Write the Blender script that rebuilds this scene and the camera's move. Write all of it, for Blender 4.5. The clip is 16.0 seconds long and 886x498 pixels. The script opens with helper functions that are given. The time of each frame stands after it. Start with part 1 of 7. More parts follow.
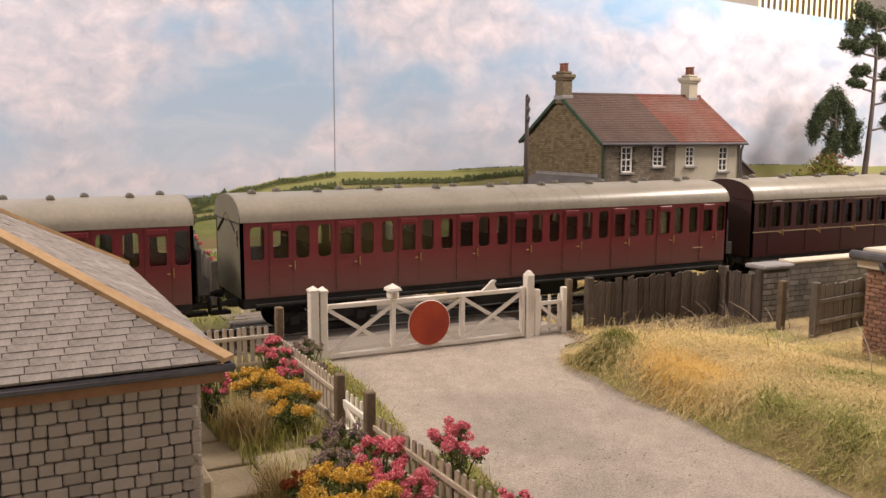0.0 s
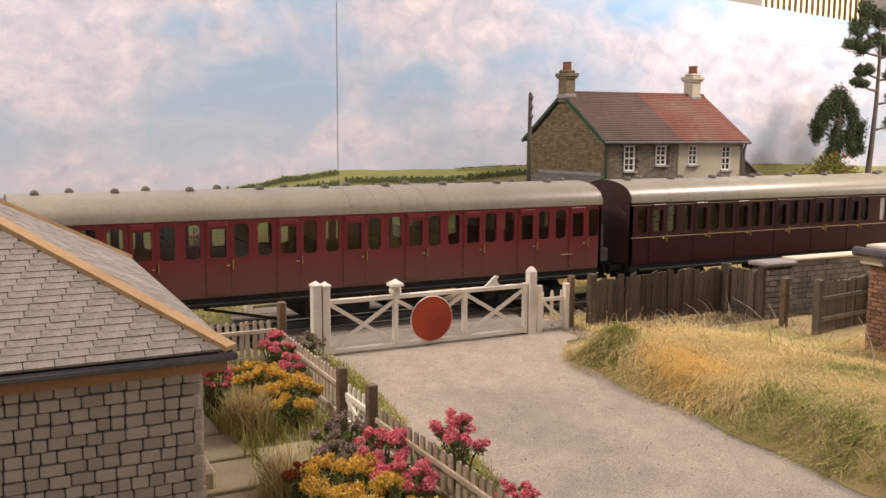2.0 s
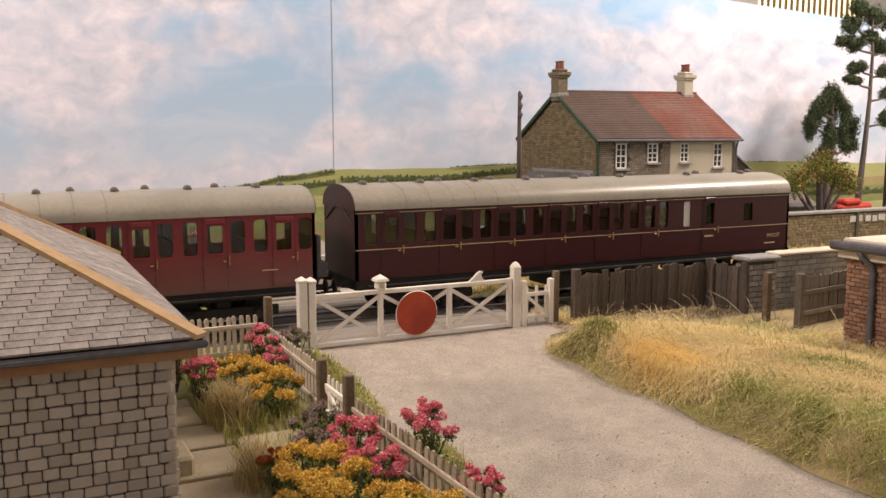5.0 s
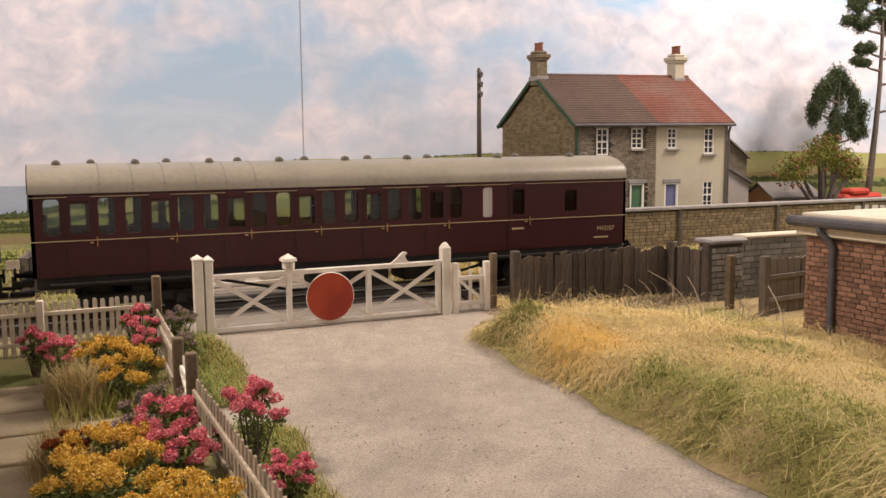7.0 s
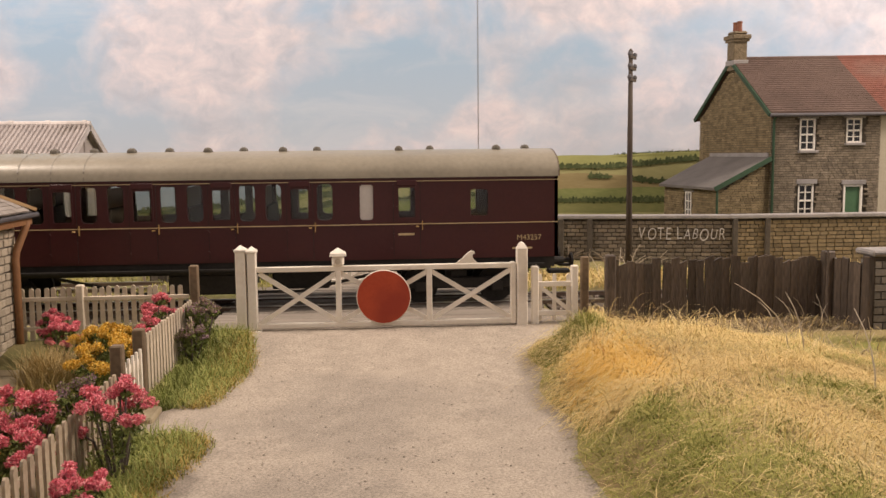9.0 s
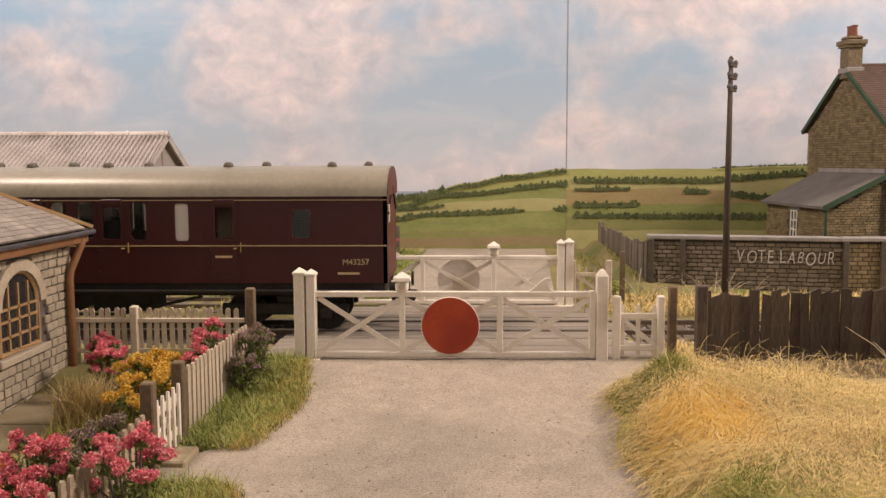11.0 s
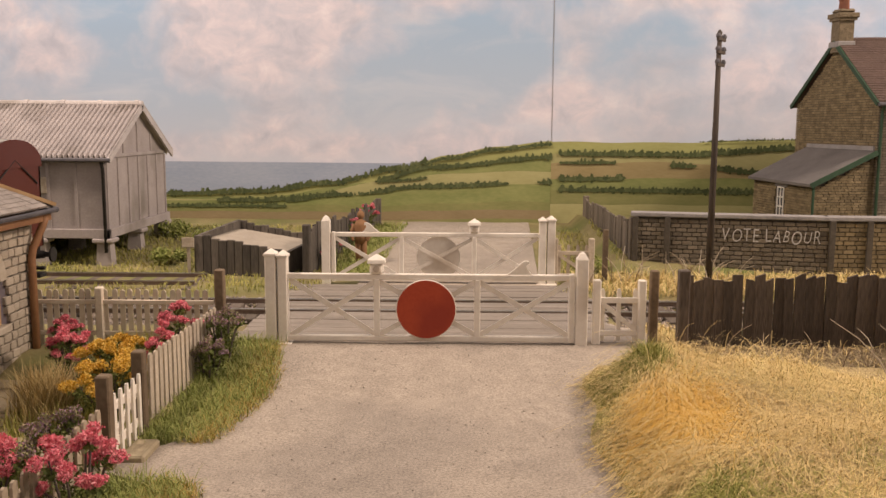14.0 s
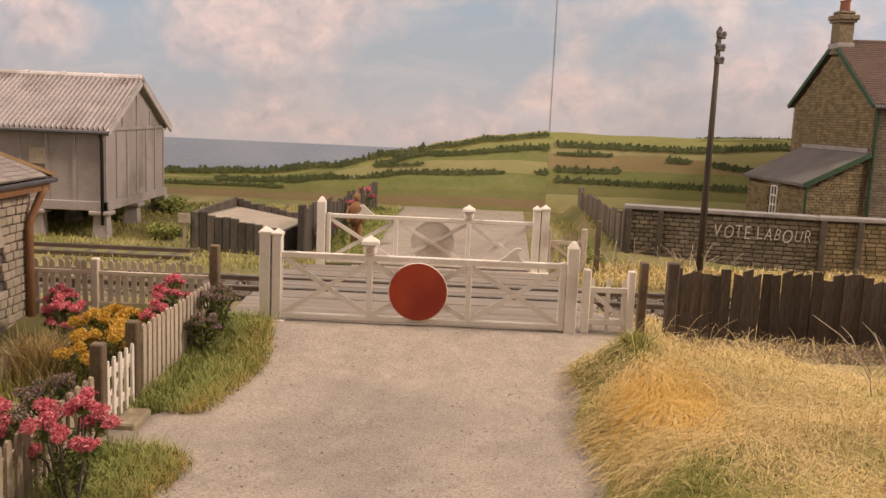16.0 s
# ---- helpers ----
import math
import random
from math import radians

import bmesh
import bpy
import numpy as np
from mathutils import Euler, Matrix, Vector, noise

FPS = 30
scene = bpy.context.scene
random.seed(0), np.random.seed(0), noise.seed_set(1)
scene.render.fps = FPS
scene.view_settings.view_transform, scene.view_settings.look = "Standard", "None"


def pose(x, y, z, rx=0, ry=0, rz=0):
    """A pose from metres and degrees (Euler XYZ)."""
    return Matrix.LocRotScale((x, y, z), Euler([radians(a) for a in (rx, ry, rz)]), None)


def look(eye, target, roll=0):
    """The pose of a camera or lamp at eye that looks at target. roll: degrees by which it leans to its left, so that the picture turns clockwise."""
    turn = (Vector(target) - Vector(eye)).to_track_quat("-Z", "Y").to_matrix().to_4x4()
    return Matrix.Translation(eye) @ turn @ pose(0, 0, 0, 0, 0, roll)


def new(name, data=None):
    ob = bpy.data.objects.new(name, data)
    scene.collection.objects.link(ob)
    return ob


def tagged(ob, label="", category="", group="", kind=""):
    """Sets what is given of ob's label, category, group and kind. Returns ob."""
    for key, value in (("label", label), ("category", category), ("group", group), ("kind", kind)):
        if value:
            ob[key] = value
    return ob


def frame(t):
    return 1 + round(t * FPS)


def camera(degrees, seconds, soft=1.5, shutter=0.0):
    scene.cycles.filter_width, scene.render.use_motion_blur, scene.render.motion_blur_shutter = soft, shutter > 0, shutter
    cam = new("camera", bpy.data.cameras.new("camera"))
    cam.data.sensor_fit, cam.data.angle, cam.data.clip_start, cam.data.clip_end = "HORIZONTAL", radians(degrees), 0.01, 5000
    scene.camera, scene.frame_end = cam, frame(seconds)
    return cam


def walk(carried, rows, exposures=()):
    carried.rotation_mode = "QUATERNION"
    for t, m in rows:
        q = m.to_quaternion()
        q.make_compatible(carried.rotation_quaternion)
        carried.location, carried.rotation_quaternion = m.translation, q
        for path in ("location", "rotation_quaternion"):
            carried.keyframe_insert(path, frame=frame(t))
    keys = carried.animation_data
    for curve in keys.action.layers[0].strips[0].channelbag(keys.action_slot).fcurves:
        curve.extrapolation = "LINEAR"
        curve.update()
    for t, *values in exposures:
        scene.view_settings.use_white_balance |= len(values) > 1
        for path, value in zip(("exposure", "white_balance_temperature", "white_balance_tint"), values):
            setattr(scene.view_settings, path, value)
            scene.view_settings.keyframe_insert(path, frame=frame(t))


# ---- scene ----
# All plan numbers are in units of 3.7 m.
S = 3.7
cam = camera(52.4, 16.0, soft=1.5)
EXPOSURES = [(0.0, 0.0, 6500, 10), (6.0, 0.0, 6600, 10), (9.0, 0.0, 6950, 10), (12.5, -0.16, 7200, 14), (16.0, -0.16, 7200, 14)]
PATH = [
    (0, (-0.443, -1.004, 1.595), (0.46, 0.761, 1.33), 0.2),
    (0.5, (-0.424, -1.033, 1.603), (0.475, 0.734, 1.337), 0.2),
    (1, (-0.415, -1.059, 1.584), (0.482, 0.709, 1.322), 0.1),
    (1.5, (-0.433, -1.045, 1.555), (0.463, 0.724, 1.294), 0.3),
    (2, (-0.445, -1.015, 1.552), (0.452, 0.753, 1.291), 0.3),
    (2.5, (-0.449, -1.048, 1.578), (0.446, 0.721, 1.314), 0.3),
    (3, (-0.439, -1.076, 1.591), (0.452, 0.695, 1.327), 0.1),
    (5.5, (-0.261, -1.226, 1.48), (0.615, 0.554, 1.225), 0.0),
    (6, (0.011, -1.221, 1.41), (0.871, 0.568, 1.163), 0.1),
    (6.5, (0.332, -1.207, 1.352), (1.165, 0.595, 1.109), -0.4),
    (7, (0.677, -1.102, 1.233), (1.469, 0.719, 0.998), -0.5),
    (7.5, (1.184, -0.976, 1.054), (1.873, 0.887, 0.827), -0.6),
    (8, (1.547, -0.825, 0.993), (2.053, 1.097, 0.768), -0.6),
    (8.5, (1.984, -0.736, 0.988), (2.303, 1.227, 0.771), -0.6),
    (9, (2.298, -0.766, 1.077), (2.458, 1.216, 0.866), -0.6),
    (9.5, (2.534, -0.689, 1.11), (2.574, 1.3, 0.912), -0.6),
    (10, (2.533, -0.53, 1.099), (2.493, 1.461, 0.912), -0.7),
    (10.2, (2.489, -0.409, 1.108), (2.433, 1.582, 0.925), -0.3),
    (12.3, (2.456, -0.318, 1.155), (2.416, 1.669, 0.93), -0.1),
    (12.5, (2.464, -0.318, 1.133), (2.422, 1.669, 0.908), -0.3),
    (13, (2.47, -0.255, 1.217), (2.433, 1.729, 0.971), -0.2),
    (13.5, (2.532, -0.171, 1.238), (2.499, 1.811, 0.977), 0.0),
    (14, (2.528, -0.175, 1.217), (2.502, 1.806, 0.944), 0.3),
    (14.5, (2.568, -0.204, 1.231), (2.544, 1.776, 0.949), 0.3),
    (15, (2.567, -0.198, 1.225), (2.547, 1.78, 0.934), 1.2),
    (15.5, (2.549, -0.205, 1.208), (2.532, 1.772, 0.911), 1.8),
    (16, (2.537, -0.236, 1.209), (2.523, 1.742, 0.908), 2.5),
]
walk(cam, [(t, look(S * Vector(eye), S * Vector(target), roll)) for t, eye, target, roll in PATH], EXPOSURES)

# ---- world and lamps ----
world = bpy.data.worlds.new("hall_light")
scene.world = world
world.use_nodes = True
bg = world.node_tree.nodes["Background"]
bg.inputs[0].default_value = (0.99, 0.86, 0.82, 1)
bg.inputs[1].default_value = 0.50


def area_lamp(name, x, y, z, tx, ty, tz, size, power, colour):
    data = bpy.data.lights.new(name, "AREA")
    data.shape, data.size, data.size_y = "RECTANGLE", S * size, S * size * 0.5
    data.energy, data.color = power * S * S, colour
    ob = new(name, data)
    ob.matrix_world = look((S * x, S * y, S * z), (S * tx, S * ty, S * tz))
    return ob


area_lamp("layout_lamp", 12.0, 4.6, 8.0, 5, 6, 0, 2.4, 1350, (1.0, 0.85, 0.75))
area_lamp("layout_lamp", 14.5, 2.0, 4.6, 9, 8, 1, 0.9, 170, (1.0, 0.88, 0.80))
area_lamp("layout_lamp", -3.6, 5.4, 8.2, 1, 5, 0, 2.4, 850, (1.0, 0.85, 0.75))


# ---- materials ----
def rgb(c):
    return (*c, 1.0)


def material(name, a, b, rough=0.8, scale=6.0, fine=60.0, bump=0.3, metal=0.0, spot=None, amount=0.25, vary=0.0, island=False, stretch=(1, 1, 1)):
    """Two colours mixed by coarse and fine noise, stains of a third colour, relief, and a brightness that varies from piece to piece."""
    m = bpy.data.materials.new(name)
    m.use_nodes = True
    nt = m.node_tree
    n, ln = nt.nodes, nt.links
    p = n["Principled BSDF"]
    tc = n.new("ShaderNodeTexCoord")
    mp = n.new("ShaderNodeMapping")
    mp.inputs["Scale"].default_value = [v / S for v in stretch]
    ln.new(tc.outputs["Object"], mp.inputs["Vector"])
    coarse, grain = n.new("ShaderNodeTexNoise"), n.new("ShaderNodeTexNoise")
    for t, sc, det in ((coarse, scale, 6), (grain, fine, 3)):
        t.inputs["Scale"].default_value = sc
        t.inputs["Detail"].default_value = det
        ln.new(mp.outputs[0], t.inputs["Vector"])
    add = n.new("ShaderNodeMath")
    add.operation = "MULTIPLY_ADD"
    ln.new(grain.outputs[0], add.inputs[0])
    add.inputs[1].default_value = 0.5
    sub = n.new("ShaderNodeMath")
    sub.operation = "MULTIPLY"
    sub.inputs[1].default_value = 0.75
    ln.new(coarse.outputs[0], sub.inputs[0])
    ln.new(sub.outputs[0], add.inputs[2])
    ramp = n.new("ShaderNodeValToRGB")
    ramp.color_ramp.elements[0].position, ramp.color_ramp.elements[1].position = 0.40, 0.85
    ramp.color_ramp.elements[0].color, ramp.color_ramp.elements[1].color = rgb(a), rgb(b)
    ln.new(add.outputs[0], ramp.inputs[0])
    out = ramp.outputs[0]
    if spot:
        st = n.new("ShaderNodeTexNoise")
        st.inputs["Scale"].default_value, st.inputs["Detail"].default_value = scale * 0.45, 8
        ln.new(mp.outputs[0], st.inputs["Vector"])
        r2 = n.new("ShaderNodeValToRGB")
        r2.color_ramp.elements[0].position, r2.color_ramp.elements[1].position = 0.62 - amount * 0.5, 0.72
        mix = n.new("ShaderNodeMix")
        mix.data_type = "RGBA"
        ln.new(st.outputs[0], r2.inputs[0])
        ln.new(r2.outputs[0], mix.inputs[0])
        ln.new(out, mix.inputs[6])
        mix.inputs[7].default_value = rgb(spot)
        out = mix.outputs[2]
    if vary:
        if island:
            src = n.new("ShaderNodeNewGeometry").outputs["Random Per Island"]
        else:
            src = n.new("ShaderNodeObjectInfo").outputs["Random"]
        rng = n.new("ShaderNodeMapRange")
        rng.inputs["To Min"].default_value, rng.inputs["To Max"].default_value = 1 - vary, 1 + vary
        ln.new(src, rng.inputs[0])
        hsv = n.new("ShaderNodeHueSaturation")
        ln.new(rng.outputs[0], hsv.inputs["Value"])
        ln.new(out, hsv.inputs["Color"])
        out = hsv.outputs[0]
    ln.new(out, p.inputs["Base Color"])
    p.inputs["Roughness"].default_value, p.inputs["Metallic"].default_value = rough, metal
    p.inputs["Specular IOR Level"].default_value = 0.35
    if bump:
        bp = n.new("ShaderNodeBump")
        bp.inputs["Strength"].default_value, bp.inputs["Distance"].default_value = bump, 0.012 * S
        ln.new(add.outputs[0], bp.inputs["Height"])
        ln.new(bp.outputs[0], p.inputs["Normal"])
    return m


def island_ramp(name, stops, rough=0.9, patch=0.0, scale=2.2):
    """Each separate blade or leaf takes one colour from the ramp; with patch, neighbours lean towards the same one."""
    m = bpy.data.materials.new(name)
    m.use_nodes = True
    n, ln = m.node_tree.nodes, m.node_tree.links
    p = n["Principled BSDF"]
    ramp = n.new("ShaderNodeValToRGB")
    while len(ramp.color_ramp.elements) < len(stops):
        ramp.color_ramp.elements.new(0.5)
    for e, (pos, c) in zip(ramp.color_ramp.elements, stops):
        e.position, e.color = pos, rgb(c)
    src = n.new("ShaderNodeNewGeometry").outputs["Random Per Island"]
    if patch:
        tc, tex, rng, mix = n.new("ShaderNodeTexCoord"), n.new("ShaderNodeTexNoise"), n.new("ShaderNodeMapRange"), n.new("ShaderNodeMix")
        tex.inputs["Scale"].default_value, tex.inputs["Detail"].default_value = scale / S, 5
        ln.new(tc.outputs["Object"], tex.inputs["Vector"])
        rng.inputs["From Min"].default_value, rng.inputs["From Max"].default_value = 0.30, 0.70
        ln.new(tex.outputs[0], rng.inputs[0])
        mix.inputs[0].default_value = patch
        ln.new(src, mix.inputs[2])
        ln.new(rng.outputs[0], mix.inputs[3])
        src = mix.outputs[0]
    ln.new(src, ramp.inputs[0])
    ln.new(ramp.outputs[0], p.inputs["Base Color"])
    p.inputs["Roughness"].default_value = rough
    p.inputs["Specular IOR Level"].default_value = 0.2
    return m


def glass_material():
    m = bpy.data.materials.new("glazing")
    m.use_nodes = True
    n, ln = m.node_tree.nodes, m.node_tree.links
    n.remove(n["Principled BSDF"])
    tr, gl, mix, fr = n.new("ShaderNodeBsdfTransparent"), n.new("ShaderNodeBsdfGlossy"), n.new("ShaderNodeMixShader"), n.new("ShaderNodeFresnel")
    tr.inputs[0].default_value = (0.86, 0.88, 0.86, 1)
    gl.inputs["Roughness"].default_value = 0.05
    fr.inputs[0].default_value = 1.5
    ln.new(fr.outputs[0], mix.inputs[0])
    ln.new(tr.outputs[0], mix.inputs[1])
    ln.new(gl.outputs[0], mix.inputs[2])
    ln.new(mix.outputs[0], n["Material Output"].inputs[0])
    return m


def sky_material():
    """Painted clouds on the backdrop boards, laid out in world space so that the two boards agree."""
    m = bpy.data.materials.new("painted_sky")
    m.use_nodes = True
    n, ln = m.node_tree.nodes, m.node_tree.links
    p = n["Principled BSDF"]
    geo = n.new("ShaderNodeNewGeometry")

    def field(scale, detail, sx, sz, off, distortion=0.0):
        mp = n.new("ShaderNodeMapping")
        mp.inputs["Scale"].default_value = (sx / S, 0.3 / S, sz / S)
        mp.inputs["Location"].default_value = off
        ln.new(geo.outputs["Position"], mp.inputs["Vector"])
        t = n.new("ShaderNodeTexNoise")
        t.inputs["Scale"].default_value, t.inputs["Detail"].default_value, t.inputs["Distortion"].default_value = scale, detail, distortion
        t.inputs["Roughness"].default_value = 0.6
        ln.new(mp.outputs[0], t.inputs["Vector"])
        return t.outputs[0]

    def ramp(src, *stops):
        r = n.new("ShaderNodeValToRGB")
        while len(r.color_ramp.elements) < len(stops):
            r.color_ramp.elements.new(0.5)
        for e, (pos, c) in zip(r.color_ramp.elements, stops):
            e.position, e.color = pos, rgb(c)
        ln.new(src, r.inputs[0])
        return r.outputs[0]

    def blend(fac, a, b):
        x = n.new("ShaderNodeMix")
        x.data_type = "RGBA"
        ln.new(fac, x.inputs[0])
        ln.new(a, x.inputs[6])
        ln.new(b, x.inputs[7])
        return x.outputs[2]

    sep = n.new("ShaderNodeSeparateXYZ")
    ln.new(geo.outputs["Position"], sep.inputs[0])
    height = n.new("ShaderNodeMapRange")
    height.inputs["From Min"].default_value, height.inputs["From Max"].default_value = 0.7 * S, 3.6 * S
    ln.new(sep.outputs[2], height.inputs[0])
    blue = ramp(height.outputs[0], (0.0, (0.60, 0.63, 0.73)), (0.25, (0.45, 0.555, 0.69)), (0.55, (0.36, 0.51, 0.69)), (1.0, (0.32, 0.53, 0.78)))
    def shapes(items):
        """Sum of soft ellipses (x, z, half width, half height, weight) painted on the boards."""
        total = None
        for x, z, rx, rz, w in items:
            mp = n.new("ShaderNodeMapping")
            mp.inputs["Scale"].default_value = (1 / (rx * S), 0, 1 / (rz * S))
            mp.inputs["Location"].default_value = (-x / rx, 0, -z / rz)
            ln.new(geo.outputs["Position"], mp.inputs["Vector"])
            vl = n.new("ShaderNodeVectorMath")
            vl.operation = "LENGTH"
            ln.new(mp.outputs[0], vl.inputs[0])
            mr = n.new("ShaderNodeMapRange")
            mr.interpolation_type = "SMOOTHSTEP"
            mr.inputs["From Min"].default_value, mr.inputs["From Max"].default_value = 0.0, 1.5
            mr.inputs["To Min"].default_value, mr.inputs["To Max"].default_value = w, 0.0
            ln.new(vl.outputs["Value"], mr.inputs[0])
            if total is None:
                total = mr.outputs[0]
            else:
                ad = n.new("ShaderNodeMath")
                ln.new(total, ad.inputs[0])
                ln.new(mr.outputs[0], ad.inputs[1])
                total = ad.outputs[0]
        return total

    def plus(a, b):
        ad = n.new("ShaderNodeMath")
        ln.new(a, ad.inputs[0])
        ln.new(b, ad.inputs[1])
        return ad.outputs[0]

    layout = shapes(SKY_SHAPES)
    tint = ramp(field(2.6, 12, 1, 1.3, (3, 0, 1), 0.4), (0.32, (0.49, 0.52, 0.62)), (0.46, (0.60, 0.61, 0.70)), (0.56, (0.70, 0.67, 0.745)), (0.68, (0.80, 0.765, 0.82)))
    cover = ramp(plus(field(0.85, 12, 1.0, 1.2, SKY_AT, 0.3), layout), (0.40, (0, 0, 0)), (0.52, (0.38, 0.38, 0.38)), (0.68, (0.95, 0.95, 0.95)))
    wisps = ramp(field(1.1, 9, 0.8, 2.2, (5, 1, 7), 0.6), (0.48, (0, 0, 0)), (0.85, (0.8, 0.8, 0.8)))
    white = n.new("ShaderNodeRGB")
    white.outputs[0].default_value = (0.63, 0.68, 0.77, 1)
    col = blend(cover, blend(wisps, blue, white.outputs[0]), tint)
    ln.new(col, p.inputs["Base Color"])
    p.inputs["Roughness"].default_value = 0.75
    p.inputs["Specular IOR Level"].default_value = 0.2
    return m


SKY_AT = (1.6, 0, 0.4)
SKY_SHAPES = [(0.45, 2.25, 1.15, 0.62, 0.30), (-2.1, 2.05, 0.60, 0.34, 0.28), (-2.8, 2.5, 0.5, 0.3, 0.22), (0.2, 1.0, 3.2, 0.15, 0.16), (3.62, 1.48, 0.50, 0.26, 0.32), (5.4, 3.0, 1.9, 0.40, 0.30),
              (9.3, 2.5, 1.5, 0.70, 0.34), (10.9, 2.4, 1.5, 0.7, 0.24), (6.3, 1.85, 1.2, 0.5, 0.12), (1.6, 3.2, 1.0, 0.32, 0.25), (12.4, 2.4, 0.8, 0.7, 0.2),
              (2.6, 1.95, 0.85, 0.55, -0.36), (1.75, 1.5, 0.55, 0.35, -0.20), (-1.35, 1.62, 0.45, 0.35, -0.22), (-0.7, 1.35, 0.7, 0.20, -0.18), (4.75, 2.05, 0.8, 0.5, -0.24), (8.05, 3.25, 0.6, 0.35, -0.42), (-4.5, 1.8, 1.2, 0.5, -0.15)]
SKY = sky_material()
GLASS = glass_material()


def grit_surface(name, mean, dirt):
    """Fine sandpaper grit: broad faint stains, small freckles and scattered dark and pale specks."""
    m = bpy.data.materials.new(name)
    m.use_nodes = True
    n, ln = m.node_tree.nodes, m.node_tree.links
    p = n["Principled BSDF"]
    tc = n.new("ShaderNodeTexCoord")

    def tex(scale, detail, rough=0.6):
        t = n.new("ShaderNodeTexNoise")
        t.inputs["Scale"].default_value, t.inputs["Detail"].default_value, t.inputs["Roughness"].default_value = scale / S, detail, rough
        ln.new(tc.outputs["Object"], t.inputs["Vector"])
        return t.outputs[0]

    def ramp(src, *stops):
        r = n.new("ShaderNodeValToRGB")
        while len(r.color_ramp.elements) < len(stops):
            r.color_ramp.elements.new(0.5)
        for e, (pos, c) in zip(r.color_ramp.elements, stops):
            e.position, e.color = pos, rgb(c)
        ln.new(src, r.inputs[0])
        return r.outputs[0]

    def mix(kind, fac, a, b):
        x = n.new("ShaderNodeMix")
        x.data_type, x.blend_type = "RGBA", kind
        if isinstance(fac, float):
            x.inputs[0].default_value = fac
        else:
            ln.new(fac, x.inputs[0])
        ln.new(a, x.inputs[6])
        ln.new(b, x.inputs[7])
        return x.outputs[2]

    grain = tex(95, 4, 0.75)
    stain = ramp(tex(1.1, 5), (0.38, dirt), (0.52, mean), (0.72, tuple(v * 1.12 for v in mean)))
    freckle = ramp(grain, (0.34, (0.62, 0.62, 0.62)), (0.50, (1.0, 1.0, 1.0)), (0.66, (1.30, 1.30, 1.30)))
    col = mix("MULTIPLY", 1.0, stain, freckle)
    patch = ramp(tex(9, 6), (0.36, (0.90, 0.90, 0.90)), (0.60, (1.04, 1.04, 1.04)))
    col = mix("MULTIPLY", 1.0, col, patch)
    ln.new(col, p.inputs["Base Color"])
    p.inputs["Roughness"].default_value, p.inputs["Specular IOR Level"].default_value = 0.95, 0.25
    bp = n.new("ShaderNodeBump")
    bp.inputs["Strength"].default_value, bp.inputs["Distance"].default_value = 0.35, 0.006 * S
    ln.new(grain, bp.inputs["Height"])
    ln.new(bp.outputs[0], p.inputs["Normal"])
    return m


ROAD = grit_surface("road_grit", (0.350, 0.302, 0.250), (0.290, 0.252, 0.212))
EARTH = material("earth_scatter", (0.16, 0.13, 0.06), (0.30, 0.26, 0.12), 0.95, 3, 60, 0.8, spot=(0.12, 0.15, 0.04), amount=0.3)
MOUND = material("dry_turf", (0.24, 0.175, 0.085), (0.40, 0.31, 0.16), 0.95, 4, 70, 0.9, spot=(0.20, 0.20, 0.05), amount=0.3)
BALLAST = material("ballast_stone", (0.16, 0.13, 0.11), (0.34, 0.29, 0.25), 0.9, 20, 90, 0.6, vary=0.35, island=True)
SLEEPER = material("sleeper_wood", (0.09, 0.07, 0.055), (0.19, 0.16, 0.13), 0.9, 8, 60, 0.4, vary=0.2)
BOARDS = material("crossing_boards", (0.175, 0.15, 0.125), (0.29, 0.255, 0.22), 0.9, 6, 70, 0.5, vary=0.12, stretch=(0.3, 1, 1))
RUST = material("rusty_rail_side", (0.09, 0.06, 0.045), (0.17, 0.12, 0.09), 0.7, 12, 60, 0.3)
STEEL = material("rail_top_steel", (0.42, 0.41, 0.40), (0.58, 0.57, 0.55), 0.28, 12, 60, 0.1, metal=0.9)
WHITE = material("white_gate_paint", (0.70, 0.635, 0.55), (0.84, 0.79, 0.71), 0.6, 4, 40, 0.15, spot=(0.52, 0.45, 0.37), amount=0.08)
DISC = material("red_disc_paint", (0.36, 0.045, 0.018), (0.46, 0.075, 0.03), 0.7, 4, 50, 0.15, spot=(0.30, 0.04, 0.02), amount=0.1)
CREAMPALE = material("cream_picket_paint", (0.52, 0.445, 0.345), (0.72, 0.64, 0.53), 0.75, 5, 50, 0.3, vary=0.12)
OLDPALE = material("weathered_picket_wood", (0.29, 0.23, 0.165), (0.49, 0.405, 0.31), 0.85, 6, 50, 0.4, vary=0.2)
PALE = material("pale_picket_paint", (0.40, 0.33, 0.25), (0.62, 0.54, 0.44), 0.8, 5, 50, 0.3, vary=0.14)
TARRED = material("tarred_wood", (0.040, 0.032, 0.027), (0.15, 0.115, 0.09), 0.6, 5, 40, 0.5, vary=0.35, stretch=(2, 2, 0.4))
GREYWOOD = material("weathered_wood", (0.09, 0.075, 0.06), (0.21, 0.175, 0.14), 0.9, 5, 40, 0.5, vary=0.25, stretch=(2, 2, 0.4))
DARKWOOD = material("dark_sleeper_wood", (0.062, 0.054, 0.046), (0.16, 0.138, 0.115), 0.9, 5, 40, 0.5, vary=0.3, stretch=(2, 2, 0.4))
BROWNPOST = material("brown_post", (0.10, 0.07, 0.045), (0.20, 0.145, 0.095), 0.85, 6, 40, 0.4, vary=0.2)
